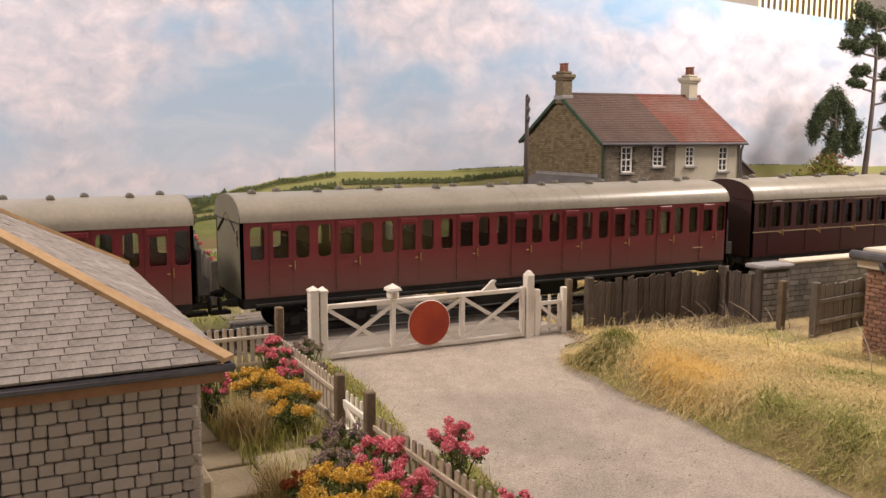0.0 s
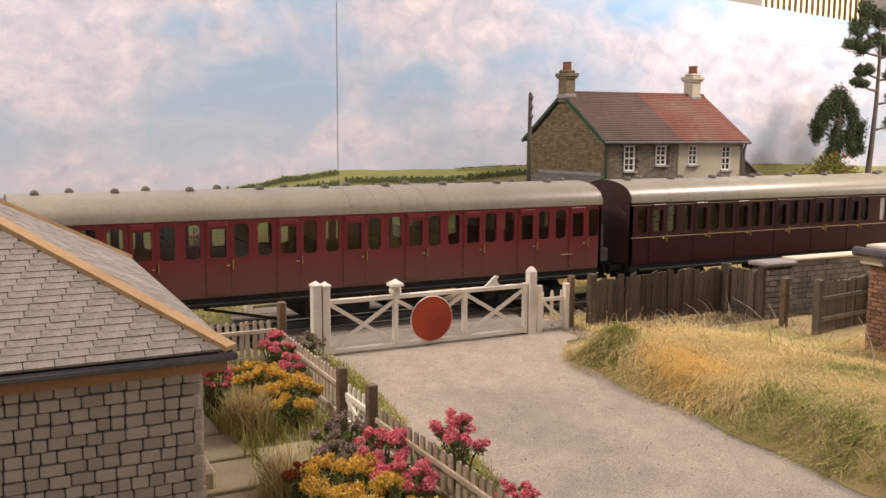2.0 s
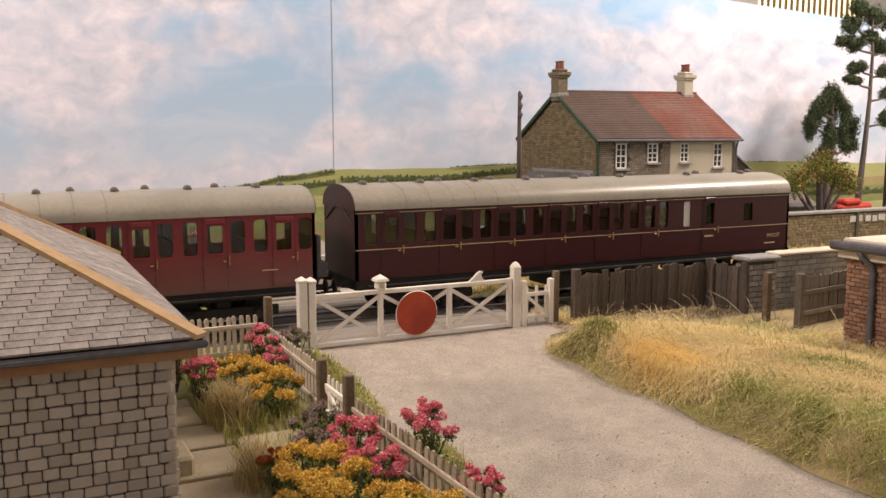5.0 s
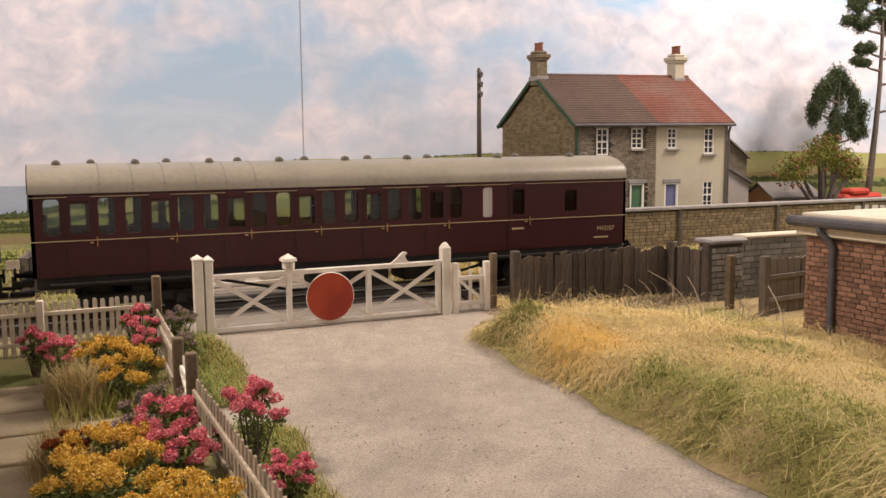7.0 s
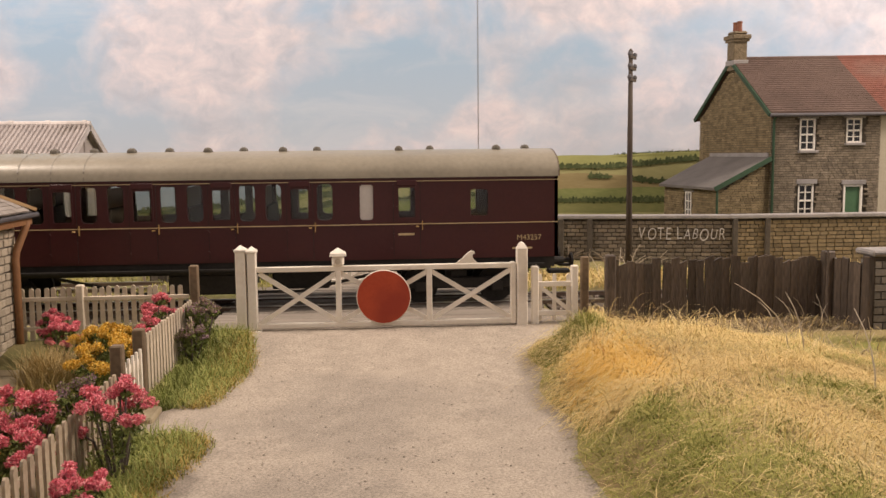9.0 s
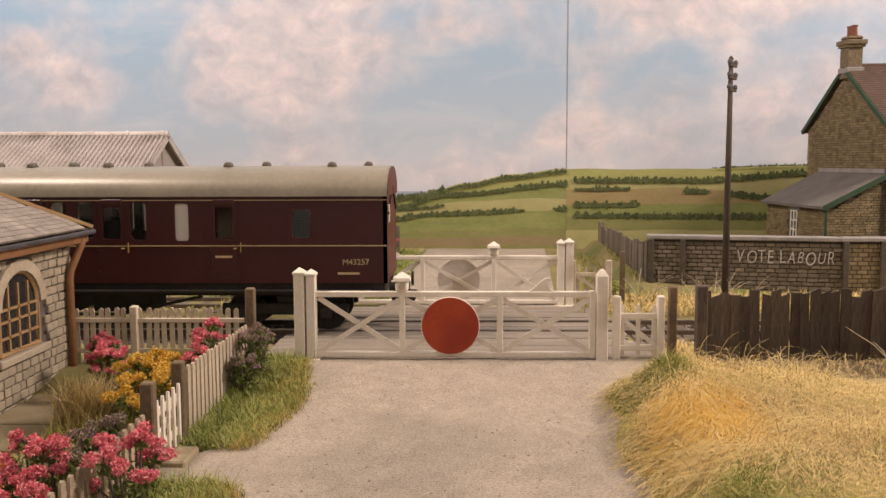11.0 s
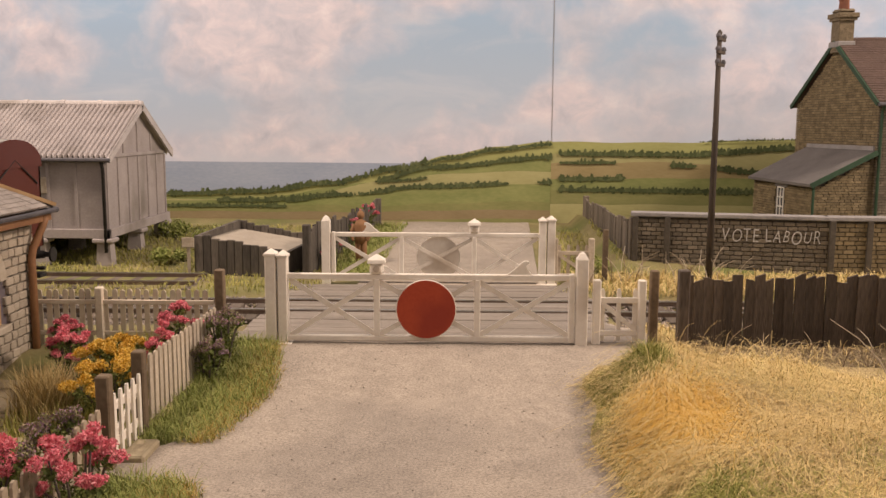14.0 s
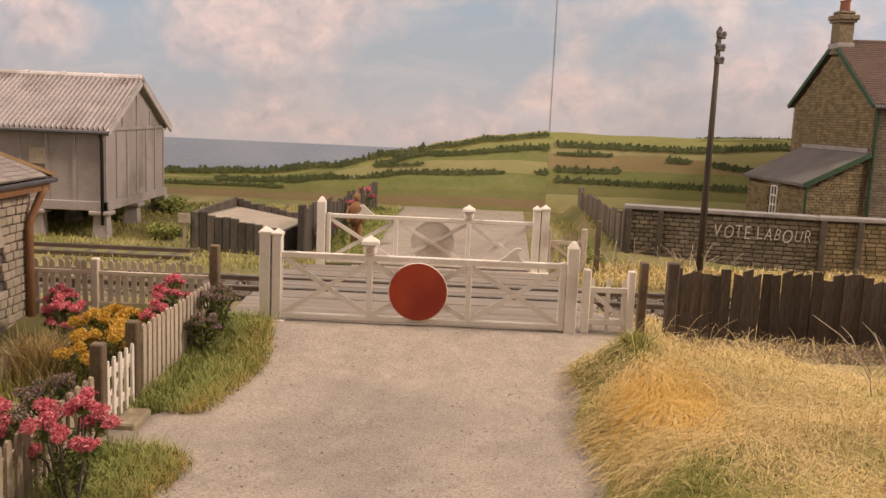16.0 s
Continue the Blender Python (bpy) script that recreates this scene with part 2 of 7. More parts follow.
STONE = material("grey_stone_block", (0.40, 0.34, 0.305), (0.60, 0.515, 0.45), 0.9, 16, 90, 0.7, vary=0.16, spot=(0.53, 0.455, 0.36), amount=0.25)
SANDSTONE = material("buff_stone_block", (0.375, 0.315, 0.24), (0.55, 0.475, 0.38), 0.9, 8, 60, 0.6, vary=0.12)
MORTAR = material("dark_mortar", (0.105, 0.088, 0.098), (0.17, 0.145, 0.155), 0.95, 10, 60, 0.4)
SLATE = material("grey_slate", (0.185, 0.16, 0.143), (0.30, 0.265, 0.238), 0.8, 10, 70, 0.6, vary=0.10, spot=(0.34, 0.30, 0.265), amount=0.15)
SLATEFAR = material("grey_slate_course", (0.185, 0.16, 0.143), (0.30, 0.265, 0.238), 0.8, 10, 70, 0.6, vary=0.10, island=True, spot=(0.34, 0.30, 0.265), amount=0.15)
SLATEGAP = material("slate_shadow_gap", (0.10, 0.085, 0.078), (0.16, 0.14, 0.125), 0.9, 10, 50, 0.3)
LEAD = material("dark_lead", (0.06, 0.06, 0.07), (0.13, 0.12, 0.13), 0.6, 8, 40, 0.2)
HIPTILE = material("tan_hip_tile", (0.33, 0.205, 0.10), (0.46, 0.305, 0.16), 0.7, 6, 40, 0.3)
GUTTER = material("brown_gutter", (0.20, 0.095, 0.045), (0.30, 0.155, 0.075), 0.6, 6, 40, 0.2)
REDBRICK = material("red_brick", (0.20, 0.095, 0.062), (0.35, 0.19, 0.13), 0.9, 14, 60, 0.6, vary=0.35, spot=(0.34, 0.25, 0.17), amount=0.2)
LIMEMORTAR = material("lime_mortar", (0.42, 0.37, 0.31), (0.56, 0.50, 0.43), 0.95, 10, 60, 0.4)
TANBRICK = material("brown_stock_brick", (0.145, 0.110, 0.060), (0.25, 0.195, 0.115), 0.9, 14, 60, 0.5, vary=0.24, island=True)
FRONTBRICK = material("grey_brown_front_brick", (0.145, 0.118, 0.085), (0.265, 0.222, 0.17), 0.9, 14, 60, 0.5, vary=0.24, island=True)
TANPIECE = material("brown_wall_brick", (0.125, 0.102, 0.075), (0.24, 0.20, 0.15), 0.9, 14, 60, 0.5, vary=0.3)
GREYBRICK = material("grey_brick", (0.19, 0.175, 0.155), (0.35, 0.32, 0.285), 0.9, 14, 60, 0.5, vary=0.3, island=True)
DARKJOINT = material("dark_joint", (0.055, 0.045, 0.035), (0.11, 0.095, 0.075), 0.95, 10, 60, 0.3)
GREYJOINT = material("grey_joint", (0.10, 0.092, 0.08), (0.17, 0.155, 0.135), 0.95, 10, 60, 0.3)
COPING = material("grey_coping", (0.20, 0.19, 0.19), (0.33, 0.31, 0.30), 0.85, 8, 50, 0.4)
CREAM = material("cream_coping", (0.55, 0.47, 0.36), (0.70, 0.62, 0.50), 0.8, 8, 50, 0.3)
RENDER = material("cream_render", (0.38, 0.34, 0.26), (0.50, 0.455, 0.36), 0.9, 2.5, 60, 0.4)
ROOFBROWN = material("brown_tile", (0.075, 0.049, 0.040), (0.120, 0.080, 0.066), 0.85, 3, 60, 0.4, vary=0.07, island=True)
ROOFRED = material("red_tile", (0.135, 0.048, 0.034), (0.195, 0.080, 0.060), 0.85, 3, 60, 0.4, vary=0.09, island=True, spot=(0.17, 0.11, 0.09), amount=0.25)
GREEN = material("green_bargeboard", (0.018, 0.045, 0.024), (0.036, 0.078, 0.042), 0.6, 8, 40, 0.2)
SASH = material("white_sash", (0.70, 0.67, 0.62), (0.80, 0.77, 0.72), 0.6, 8, 40, 0.1)
DARKGLASS = material("dark_glass", (0.02, 0.022, 0.025), (0.05, 0.05, 0.055), 0.12, 3, 20, 0.0)
DOORGREEN = material("green_door", (0.05, 0.12, 0.06), (0.08, 0.17, 0.09), 0.6, 6, 40, 0.1)
DOORBLUE = material("blue_grey_door", (0.12, 0.13, 0.25), (0.17, 0.18, 0.33), 0.6, 6, 40, 0.1)
LEANSLATE = material("grey_lean_to_slate", (0.105, 0.095, 0.09), (0.165, 0.15, 0.142), 0.8, 5, 60, 0.4)
STACK = material("brown_stack_brick", (0.12, 0.094, 0.06), (0.215, 0.17, 0.112), 0.9, 24, 90, 0.9)
TERRACOTTA = material("terracotta_pot", (0.17, 0.065, 0.04), (0.26, 0.11, 0.07), 0.8, 8, 40, 0.3)


def weathered(name, a, b, dust, rough):
    """Coach paint with brown road dust sprayed unevenly over the lower panels."""
    m = material(name, a, b, rough, 1.5, 40, 0.04)
    n, ln = m.node_tree.nodes, m.node_tree.links
    p = n["Principled BSDF"]
    src = p.inputs["Base Color"].links[0].from_socket
    tc, sep, cloud, mix = n.new("ShaderNodeTexCoord"), n.new("ShaderNodeSeparateXYZ"), n.new("ShaderNodeTexNoise"), n.new("ShaderNodeMix")
    ln.new(tc.outputs["Object"], sep.inputs[0])
    ln.new(tc.outputs["Object"], cloud.inputs["Vector"])
    cloud.inputs["Scale"].default_value, cloud.inputs["Detail"].default_value = 2.6 / S, 7
    wave = n.new("ShaderNodeMath")
    wave.operation = "MULTIPLY_ADD"
    ln.new(cloud.outputs[0], wave.inputs[0])
    wave.inputs[1].default_value = -0.16 * S
    ln.new(sep.outputs[2], wave.inputs[2])
    rng = n.new("ShaderNodeMapRange")
    rng.inputs["From Min"].default_value, rng.inputs["From Max"].default_value = 0.27 * S, 0.60 * S
    rng.inputs["To Min"].default_value, rng.inputs["To Max"].default_value = 0.72, 0.0
    ln.new(wave.outputs[0], rng.inputs[0])
    mix.data_type = "RGBA"
    ln.new(rng.outputs[0], mix.inputs[0])
    ln.new(src, mix.inputs[6])
    mix.inputs[7].default_value = rgb(dust)
    ln.new(mix.outputs[2], p.inputs["Base Color"])
    return m


CRIMSON = weathered("crimson_coach_paint", (0.175, 0.022, 0.027), (0.215, 0.033, 0.037), (0.145, 0.098, 0.078), 0.40)
MAROON = material("maroon_coach_paint", (0.044, 0.0100, 0.0120), (0.060, 0.0145, 0.0155), 0.36, 1.5, 40, 0.04)
MAROONEND = material("maroon_end_paint", (0.085, 0.017, 0.012), (0.11, 0.024, 0.017), 0.45, 1.5, 40, 0.04)
VENT = material("grimy_roof_vent", (0.085, 0.075, 0.062), (0.15, 0.135, 0.11), 0.6, 6, 40, 0.2)
# maroon end panel with the shade between the coaches put into its colour
SHADEEND = material("shaded_coach_end", (0.030, 0.012, 0.012), (0.050, 0.020, 0.018), 0.5, 3, 40, 0.1)
ROOFRIB = material("roof_strap", (0.17, 0.15, 0.12), (0.23, 0.205, 0.165), 0.5, 3, 40, 0.1)
GRIME = material("grimy_coach_end", (0.135, 0.12, 0.085), (0.20, 0.18, 0.13), 0.6, 3, 40, 0.1)
ROOFGREY = material("grey_coach_roof", (0.205, 0.182, 0.142), (0.29, 0.26, 0.205), 0.36, 2, 30, 0.05)
BLACK = material("underframe_black", (0.012, 0.011, 0.010), (0.035, 0.031, 0.028), 0.7, 6, 40, 0.3)
GOLD = material("pale_gold_lining", (0.44, 0.33, 0.18), (0.56, 0.43, 0.26), 0.5, 8, 40, 0.0)
BRASS = material("brass_handle", (0.45, 0.28, 0.10), (0.58, 0.38, 0.16), 0.4, 8, 40, 0.0, metal=0.5)
PARTITION = material("cream_partition", (0.36, 0.32, 0.26), (0.48, 0.43, 0.36), 0.8, 6, 40, 0.1)
SEAT = material("dull_seat_cloth", (0.06, 0.055, 0.05), (0.11, 0.10, 0.095), 0.9, 6, 40, 0.1)
BLIND = material("white_window_blank", (0.60, 0.57, 0.54), (0.70, 0.67, 0.64), 0.6, 6, 40, 0.0)
SHEDBOARD = material("pale_asbestos_sheet", (0.32, 0.283, 0.272), (0.44, 0.392, 0.378), 0.85, 4, 50, 0.3, spot=(0.22, 0.195, 0.17), amount=0.2)
SHEDROOF = material("corrugated_sheet", (0.42, 0.385, 0.375), (0.60, 0.555, 0.54), 0.65, 5, 50, 0.2, spot=(0.32, 0.285, 0.26), amount=0.12)
SLAB = material("buff_paving", (0.29, 0.235, 0.15), (0.41, 0.345, 0.235), 0.9, 5, 60, 0.4, vary=0.08)
SAND = material("pale_sand_fill", (0.30, 0.26, 0.21), (0.42, 0.37, 0.30), 0.95, 5, 60, 0.5)
BARK = material("pine_bark", (0.07, 0.055, 0.05), (0.16, 0.13, 0.115), 0.9, 10, 60, 0.6, stretch=(1, 1, 0.3))
POLE = material("creosoted_pole", (0.045, 0.035, 0.03), (0.095, 0.075, 0.06), 0.85, 8, 50, 0.4, stretch=(1, 1, 0.2))
HALL = material("hall_wall_paint", (0.36, 0.33, 0.29), (0.42, 0.39, 0.35), 0.9, 1, 20, 0.1)
REDPAINT = material("red_machine_paint", (0.35, 0.03, 0.02), (0.45, 0.05, 0.03), 0.5, 6, 40, 0.1)
CHALK = material("white_chalk_paint", (0.34, 0.32, 0.29), (0.56, 0.54, 0.50), 0.9, 12, 60, 0.0)
FIGBROWN = material("tan_figure_paint", (0.22, 0.11, 0.05), (0.30, 0.16, 0.08), 0.8, 8, 40, 0.1)
STRAW = island_ramp("straw_fibre", [(0.0, (0.44, 0.32, 0.14)), (0.25, (0.61, 0.46, 0.20)), (0.5, (0.75, 0.585, 0.30)), (0.75, (0.67, 0.545, 0.23)), (1.0, (0.82, 0.70, 0.44))], patch=0.5)
OCHRE = island_ramp("ochre_fibre", [(0.0, (0.60, 0.36, 0.08)), (0.5, (0.72, 0.46, 0.12)), (1.0, (0.76, 0.56, 0.22))])
TAWNY = island_ramp("tawny_fibre", [(0.0, (0.27, 0.20, 0.085)), (0.5, (0.42, 0.32, 0.15)), (1.0, (0.55, 0.44, 0.23))])
FRINGE = island_ramp("fringe_fibre", [(0.0, (0.26, 0.21, 0.06)), (0.5, (0.44, 0.32, 0.10)), (1.0, (0.58, 0.42, 0.16))], patch=0.4, scale=5)
GRASS = island_ramp("green_fibre", [(0.0, (0.19, 0.20, 0.045)), (0.4, (0.31, 0.31, 0.085)), (0.75, (0.46, 0.42, 0.14)), (1.0, (0.58, 0.46, 0.19))], patch=0.4, scale=4)
RIM = island_ramp("dark_green_fibre", [(0.0, (0.14, 0.155, 0.035)), (0.5, (0.23, 0.24, 0.06)), (1.0, (0.38, 0.35, 0.11))])
LUSH = island_ramp("lush_fibre", [(0.0, (0.16, 0.20, 0.05)), (0.5, (0.29, 0.33, 0.10)), (0.8, (0.42, 0.42, 0.16)), (1.0, (0.50, 0.42, 0.17))], patch=0.35, scale=5)
TWIGS = island_ramp("brown_litter", [(0.0, (0.14, 0.10, 0.06)), (0.5, (0.26, 0.19, 0.12)), (0.85, (0.40, 0.32, 0.20)), (1.0, (0.50, 0.42, 0.29))])
TWIG = island_ramp("dead_stalk", [(0.0, (0.22, 0.16, 0.10)), (0.5, (0.40, 0.33, 0.24)), (1.0, (0.55, 0.48, 0.38))])
PINE = island_ramp("pine_needles", [(0.0, (0.030, 0.045, 0.024)), (0.6, (0.065, 0.085, 0.042)), (1.0, (0.12, 0.14, 0.07))])
LEAF = island_ramp("bush_leaves", [(0.0, (0.07, 0.095, 0.03)), (0.6, (0.16, 0.19, 0.06)), (1.0, (0.29, 0.30, 0.10))], patch=0.3, scale=6)
APPLE = island_ramp("fruit_tree_leaves", [(0.0, (0.065, 0.085, 0.02)), (0.5, (0.14, 0.15, 0.035)), (0.88, (0.26, 0.22, 0.05)), (1.0, (0.45, 0.14, 0.03))], patch=0.35, scale=4)
PINK = island_ramp("pink_blossom", [(0.0, (0.58, 0.10, 0.15)), (0.5, (0.76, 0.21, 0.26)), (1.0, (0.82, 0.38, 0.39))])
YELLOW = island_ramp("yellow_blossom", [(0.0, (0.46, 0.25, 0.03)), (0.35, (0.66, 0.40, 0.055)), (0.7, (0.74, 0.50, 0.11)), (1.0, (0.78, 0.58, 0.20))])
PURPLE = island_ramp("mauve_blossom", [(0.0, (0.22, 0.14, 0.19)), (0.25, (0.36, 0.24, 0.32)), (0.4, (0.46, 0.24, 0.28)), (0.5, (0.17, 0.18, 0.07)), (0.8, (0.27, 0.26, 0.12)), (1.0, (0.36, 0.30, 0.20))])
RUSSET = island_ramp("russet_blossom", [(0.0, (0.22, 0.04, 0.02)), (0.6, (0.34, 0.09, 0.03)), (1.0, (0.14, 0.10, 0.03))])


def paint(name, a, b, scale=4.0):
    return material(name, a, b, 0.8, scale, 30, 0.05, stretch=(0.5, 0.5, 1.6))


SEA = paint("painted_sea", (0.285, 0.345, 0.455), (0.385, 0.435, 0.53), 2.0)
FIELDS = [paint("painted_far_hill", (0.32, 0.33, 0.12), (0.41, 0.41, 0.17)), paint("painted_field_green", (0.185, 0.22, 0.075), (0.29, 0.305, 0.12)),
          paint("painted_field_brown", (0.29, 0.23, 0.11), (0.37, 0.30, 0.155)), paint("painted_field_light", (0.34, 0.325, 0.145), (0.42, 0.395, 0.195)),
          paint("painted_field_near", (0.19, 0.205, 0.075), (0.27, 0.265, 0.11)), paint("painted_field_earth", (0.24, 0.185, 0.10), (0.30, 0.235, 0.135))]
HEDGE = island_ramp("painted_hedge", [(0.0, (0.045, 0.060, 0.028)), (0.6, (0.085, 0.105, 0.045)), (1.0, (0.15, 0.17, 0.08))], patch=0.3, scale=3)


# ---- mesh helpers (all sizes in plan units) ----
R = random.Random(7)


class Shape:
    """Collects points and faces of one mesh."""

    def __init__(self):
        self.v, self.f = [], []

    def add(self, pts, faces):
        k = len(self.v)
        self.v += [tuple(p) for p in pts]
        self.f += [tuple(i + k for i in q) for q in faces]
        return self

    def box(self, x0, y0, z0, x1, y1, z1, c=0.0):
        """A box; with c its edges are chamfered."""
        if c <= 0:
            return self.add([(x, y, z) for z in (z0, z1) for y in (y0, y1) for x in (x0, x1)],
                            [(0, 2, 3, 1), (4, 5, 7, 6), (0, 1, 5, 4), (1, 3, 7, 5), (3, 2, 6, 7), (2, 0, 4, 6)])
        bm = bmesh.new()
        bmesh.ops.create_cube(bm, size=1)
        for q in bm.verts:
            q.co = ((x0 + x1) / 2 + q.co.x * (x1 - x0), (y0 + y1) / 2 + q.co.y * (y1 - y0), (z0 + z1) / 2 + q.co.z * (z1 - z0))
        bmesh.ops.bevel(bm, geom=bm.edges[:], offset=c, segments=1, affect="EDGES", profile=0.5)
        return self.take(bm)

    def take(self, bm):
        bm.verts.index_update()
        self.add([q.co[:] for q in bm.verts], [[q.index for q in face.verts] for face in bm.faces])
        bm.free()
        return self

    def bar(self, p, q, w, h, up=(0, 0, 1)):
        """A rectangular bar from p to q, w wide across, h high along up."""
        p, q = Vector(p), Vector(q)
        d = (q - p).normalized()
        a = d.cross(Vector(up))
        a = (a if a.length > 1e-4 else Vector((1, 0, 0))).normalized()
        b = a.cross(d)
        pts = [e + a * (i * w / 2) + b * (j * h / 2) for e in (p, q) for j in (-1, 1) for i in (-1, 1)]
        return self.add(pts, [(0, 2, 3, 1), (4, 5, 7, 6), (0, 1, 5, 4), (1, 3, 7, 5), (3, 2, 6, 7), (2, 0, 4, 6)])

    def tube(self, pts, radii, n=8):
        """A round tube along pts, closed at both ends."""
        pts = [Vector(p) for p in pts]
        radii = radii if hasattr(radii, "__len__") else [radii] * len(pts)
        ring = []
        for i, p in enumerate(pts):
            d = (pts[min(i + 1, len(pts) - 1)] - pts[max(i - 1, 0)]).normalized()
            a = d.cross(Vector((0.3, 0.9, 0.2))).normalized()
            b = d.cross(a)
            ring += [p + (a * math.cos(2 * math.pi * k / n) + b * math.sin(2 * math.pi * k / n)) * radii[i] for k in range(n)]
        faces = [(i * n + k, i * n + (k + 1) % n, (i + 1) * n + (k + 1) % n, (i + 1) * n + k) for i in range(len(pts) - 1) for k in range(n)]
        faces += [tuple(range(n))[::-1], tuple((len(pts) - 1) * n + k for k in range(n))]
        return self.add(ring, faces)

    def prism(self, outline, lo, hi, axis="y"):
        """An outline of (a, b) pairs pushed out along an axis: y takes (x, z), x takes (y, z), z takes (x, y)."""
        put = {"y": lambda a, b, c: (a, c, b), "x": lambda a, b, c: (c, a, b), "z": lambda a, b, c: (a, b, c)}[axis]
        n = len(outline)
        pts = [put(a, b, c) for c in (lo, hi) for a, b in outline]
        return self.add(pts, [tuple(range(n)), tuple(range(2 * n - 1, n - 1, -1))] + [(k, (k + 1) % n, n + (k + 1) % n, n + k) for k in range(n)])

    def sheet(self, outline, holes, lo, hi, axis="y"):
        """A flat outline with holes through it, lo to hi thick."""
        bm = bmesh.new()
        put = {"y": lambda a, b: (a, lo, b), "x": lambda a, b: (lo, a, b)}[axis]
        edges = []
        for loop in (outline, *holes):
            vs = [bm.verts.new(put(a, b)) for a, b in loop]
            edges += [bm.edges.new((vs[i], vs[(i + 1) % len(vs)])) for i in range(len(vs))]
        got = bmesh.ops.triangle_fill(bm, use_beauty=True, edges=edges)
        faces = [g for g in got["geom"] if isinstance(g, bmesh.types.BMFace)]
        out = bmesh.ops.extrude_face_region(bm, geom=faces)
        move = Vector((0, hi - lo, 0)) if axis == "y" else Vector((hi - lo, 0, 0))
        bmesh.ops.translate(bm, vec=move, verts=[g for g in out["geom"] if isinstance(g, bmesh.types.BMVert)])
        bmesh.ops.recalc_face_normals(bm, faces=bm.faces[:])
        return self.take(bm)


def rounded(x0, z0, x1, z1, r, n=4):
    out = []
    for cx, cz, a in ((x1 - r, z1 - r, 0), (x0 + r, z1 - r, 90), (x0 + r, z0 + r, 180), (x1 - r, z0 + r, 270)):
        out += [(cx + r * math.cos(radians(a + 90 * k / n)), cz + r * math.sin(radians(a + 90 * k / n))) for k in range(n + 1)]
    return out


def rect(x0, z0, x1, z1):
    return [(x0, z0), (x1, z0), (x1, z1), (x0, z1)]


def mesh_of(name, shape, mat, smooth=False):
    me = bpy.data.meshes.new(name)
    me.from_pydata([(a * S, b * S, c * S) for a, b, c in shape.v], [], shape.f)
    me.materials.append(mat)
    if smooth:
        me.polygons.foreach_set("use_smooth", [True] * len(me.polygons))
    me.update()
    return me


def thing(name, x=0, y=0, z=0, rz=0, **tags):
    ob = new(name)
    ob.matrix_basis = pose(S * x, S * y, S * z, 0, 0, rz)
    return tagged(ob, **tags)


def part(name, shape, mat, parent=None, label="", smooth=False, **tags):
    ob = new(name, shape if isinstance(shape, bpy.types.Mesh) else mesh_of(name, shape, mat, smooth))
    ob.parent = parent
    return tagged(ob, label=label, **tags)


def solo(name, shape, mat, x=0, y=0, z=0, rz=0, smooth=False, **tags):
    ob = new(name, mesh_of(name, shape, mat, smooth))
    ob.matrix_basis = pose(S * x, S * y, S * z, 0, 0, rz)
    return tagged(ob, **tags)


def piece(name, me, parent, m):
    """One of many alike pieces that share a mesh; m in plan units."""
    ob = new(name, me)
    ob.parent = parent
    m = m.copy()
    m.translation *= S
    ob.matrix_basis = m
    return ob


def ease(a, b, v):
    t = min(max((v - a) / (b - a), 0.0), 1.0)
    return t * t * (3 - 2 * t)


def road_right(y):
    """Edge of the road where the bank begins."""
    return 3.05 + 0.09 * ease(1.8, 2.9, y) + 0.05 * ease(3.4, 4.0, y) + 0.18 * ease(4.1, 4.5, y) + 0.025 * math.sin(7 * y)


def ground_z(x, y):
    """Height of the scenery: the road climbs to the crossing, a bank lies beside it, and the land rises to the backdrop."""
    z = -0.08 * (1 - ease(3.95, 4.6, y))
    back = 4.36 - 0.55 * ease(3.9, 5.2, x)
    foot = road_right(min(y, 4.0))
    bank = ease(foot - 0.02, foot + 0.26, x) * (1 - ease(back - 0.42, back, y)) * (1 - 0.7 * ease(4.1, 5.0, x))
    z += 0.235 * bank * (0.88 + 0.24 * noise.noise((x * 1.3, y * 1.3, 0.5)))
    z += 0.02 * noise.noise((x * 3, y * 3, 2.0)) * (bank + 0.25)
    z += 0.13 * ease(7.0, 9.8, y) + (0.10 * ease(7.0, 7.5, y) if x > 3.9 else 0.0)
    if x < 1.3 or x > 3.5:
        z -= 0.05 * ease(5.15, 5.35, y) * (1 - ease(6.2, 6.4, y))
    return z


# ---- baseboard, ground and road ----
def grid(x0, x1, y0, y1, step, lift=0.0, inside=None):
    sh = Shape()
    nx, ny = round((x1 - x0) / step), round((y1 - y0) / step)
    for j in range(ny + 1):
        for i in range(nx + 1):
            x, y = x0 + (x1 - x0) * i / nx, y0 + (y1 - y0) * j / ny
            if inside:
                x = inside(i / nx, y)
            sh.v.append((x, y, ground_z(x, y) + lift))
    sh.f = [(j * (nx + 1) + i, j * (nx + 1) + i + 1, (j + 1) * (nx + 1) + i + 1, (j + 1) * (nx + 1) + i) for j in range(ny) for i in range(nx)]
    return sh


solo("ground", grid(-7, 14.4, -2.6, 10.2, 0.1), EARTH, smooth=True, label="brown earth scatter on the layout baseboard", category="ground", kind="structure")
solo("baseboard", Shape().box(-7, -2.6, -1.0, 14.4, 10.6, -0.35), BROWNPOST, label="brown wooden baseboard under the model scenery", category="baseboard", kind="structure")


def road_left(y):
    """Left edge of the road: verges bulge out, with a gap at the garden gate."""
    x = 1.60 + 0.04 * math.sin(5 * y)
    x -= 0.36 * math.exp(-((y - 3.11) / 0.16) ** 2)
    return x - 0.25 * ease(2.2, 0.6, y)


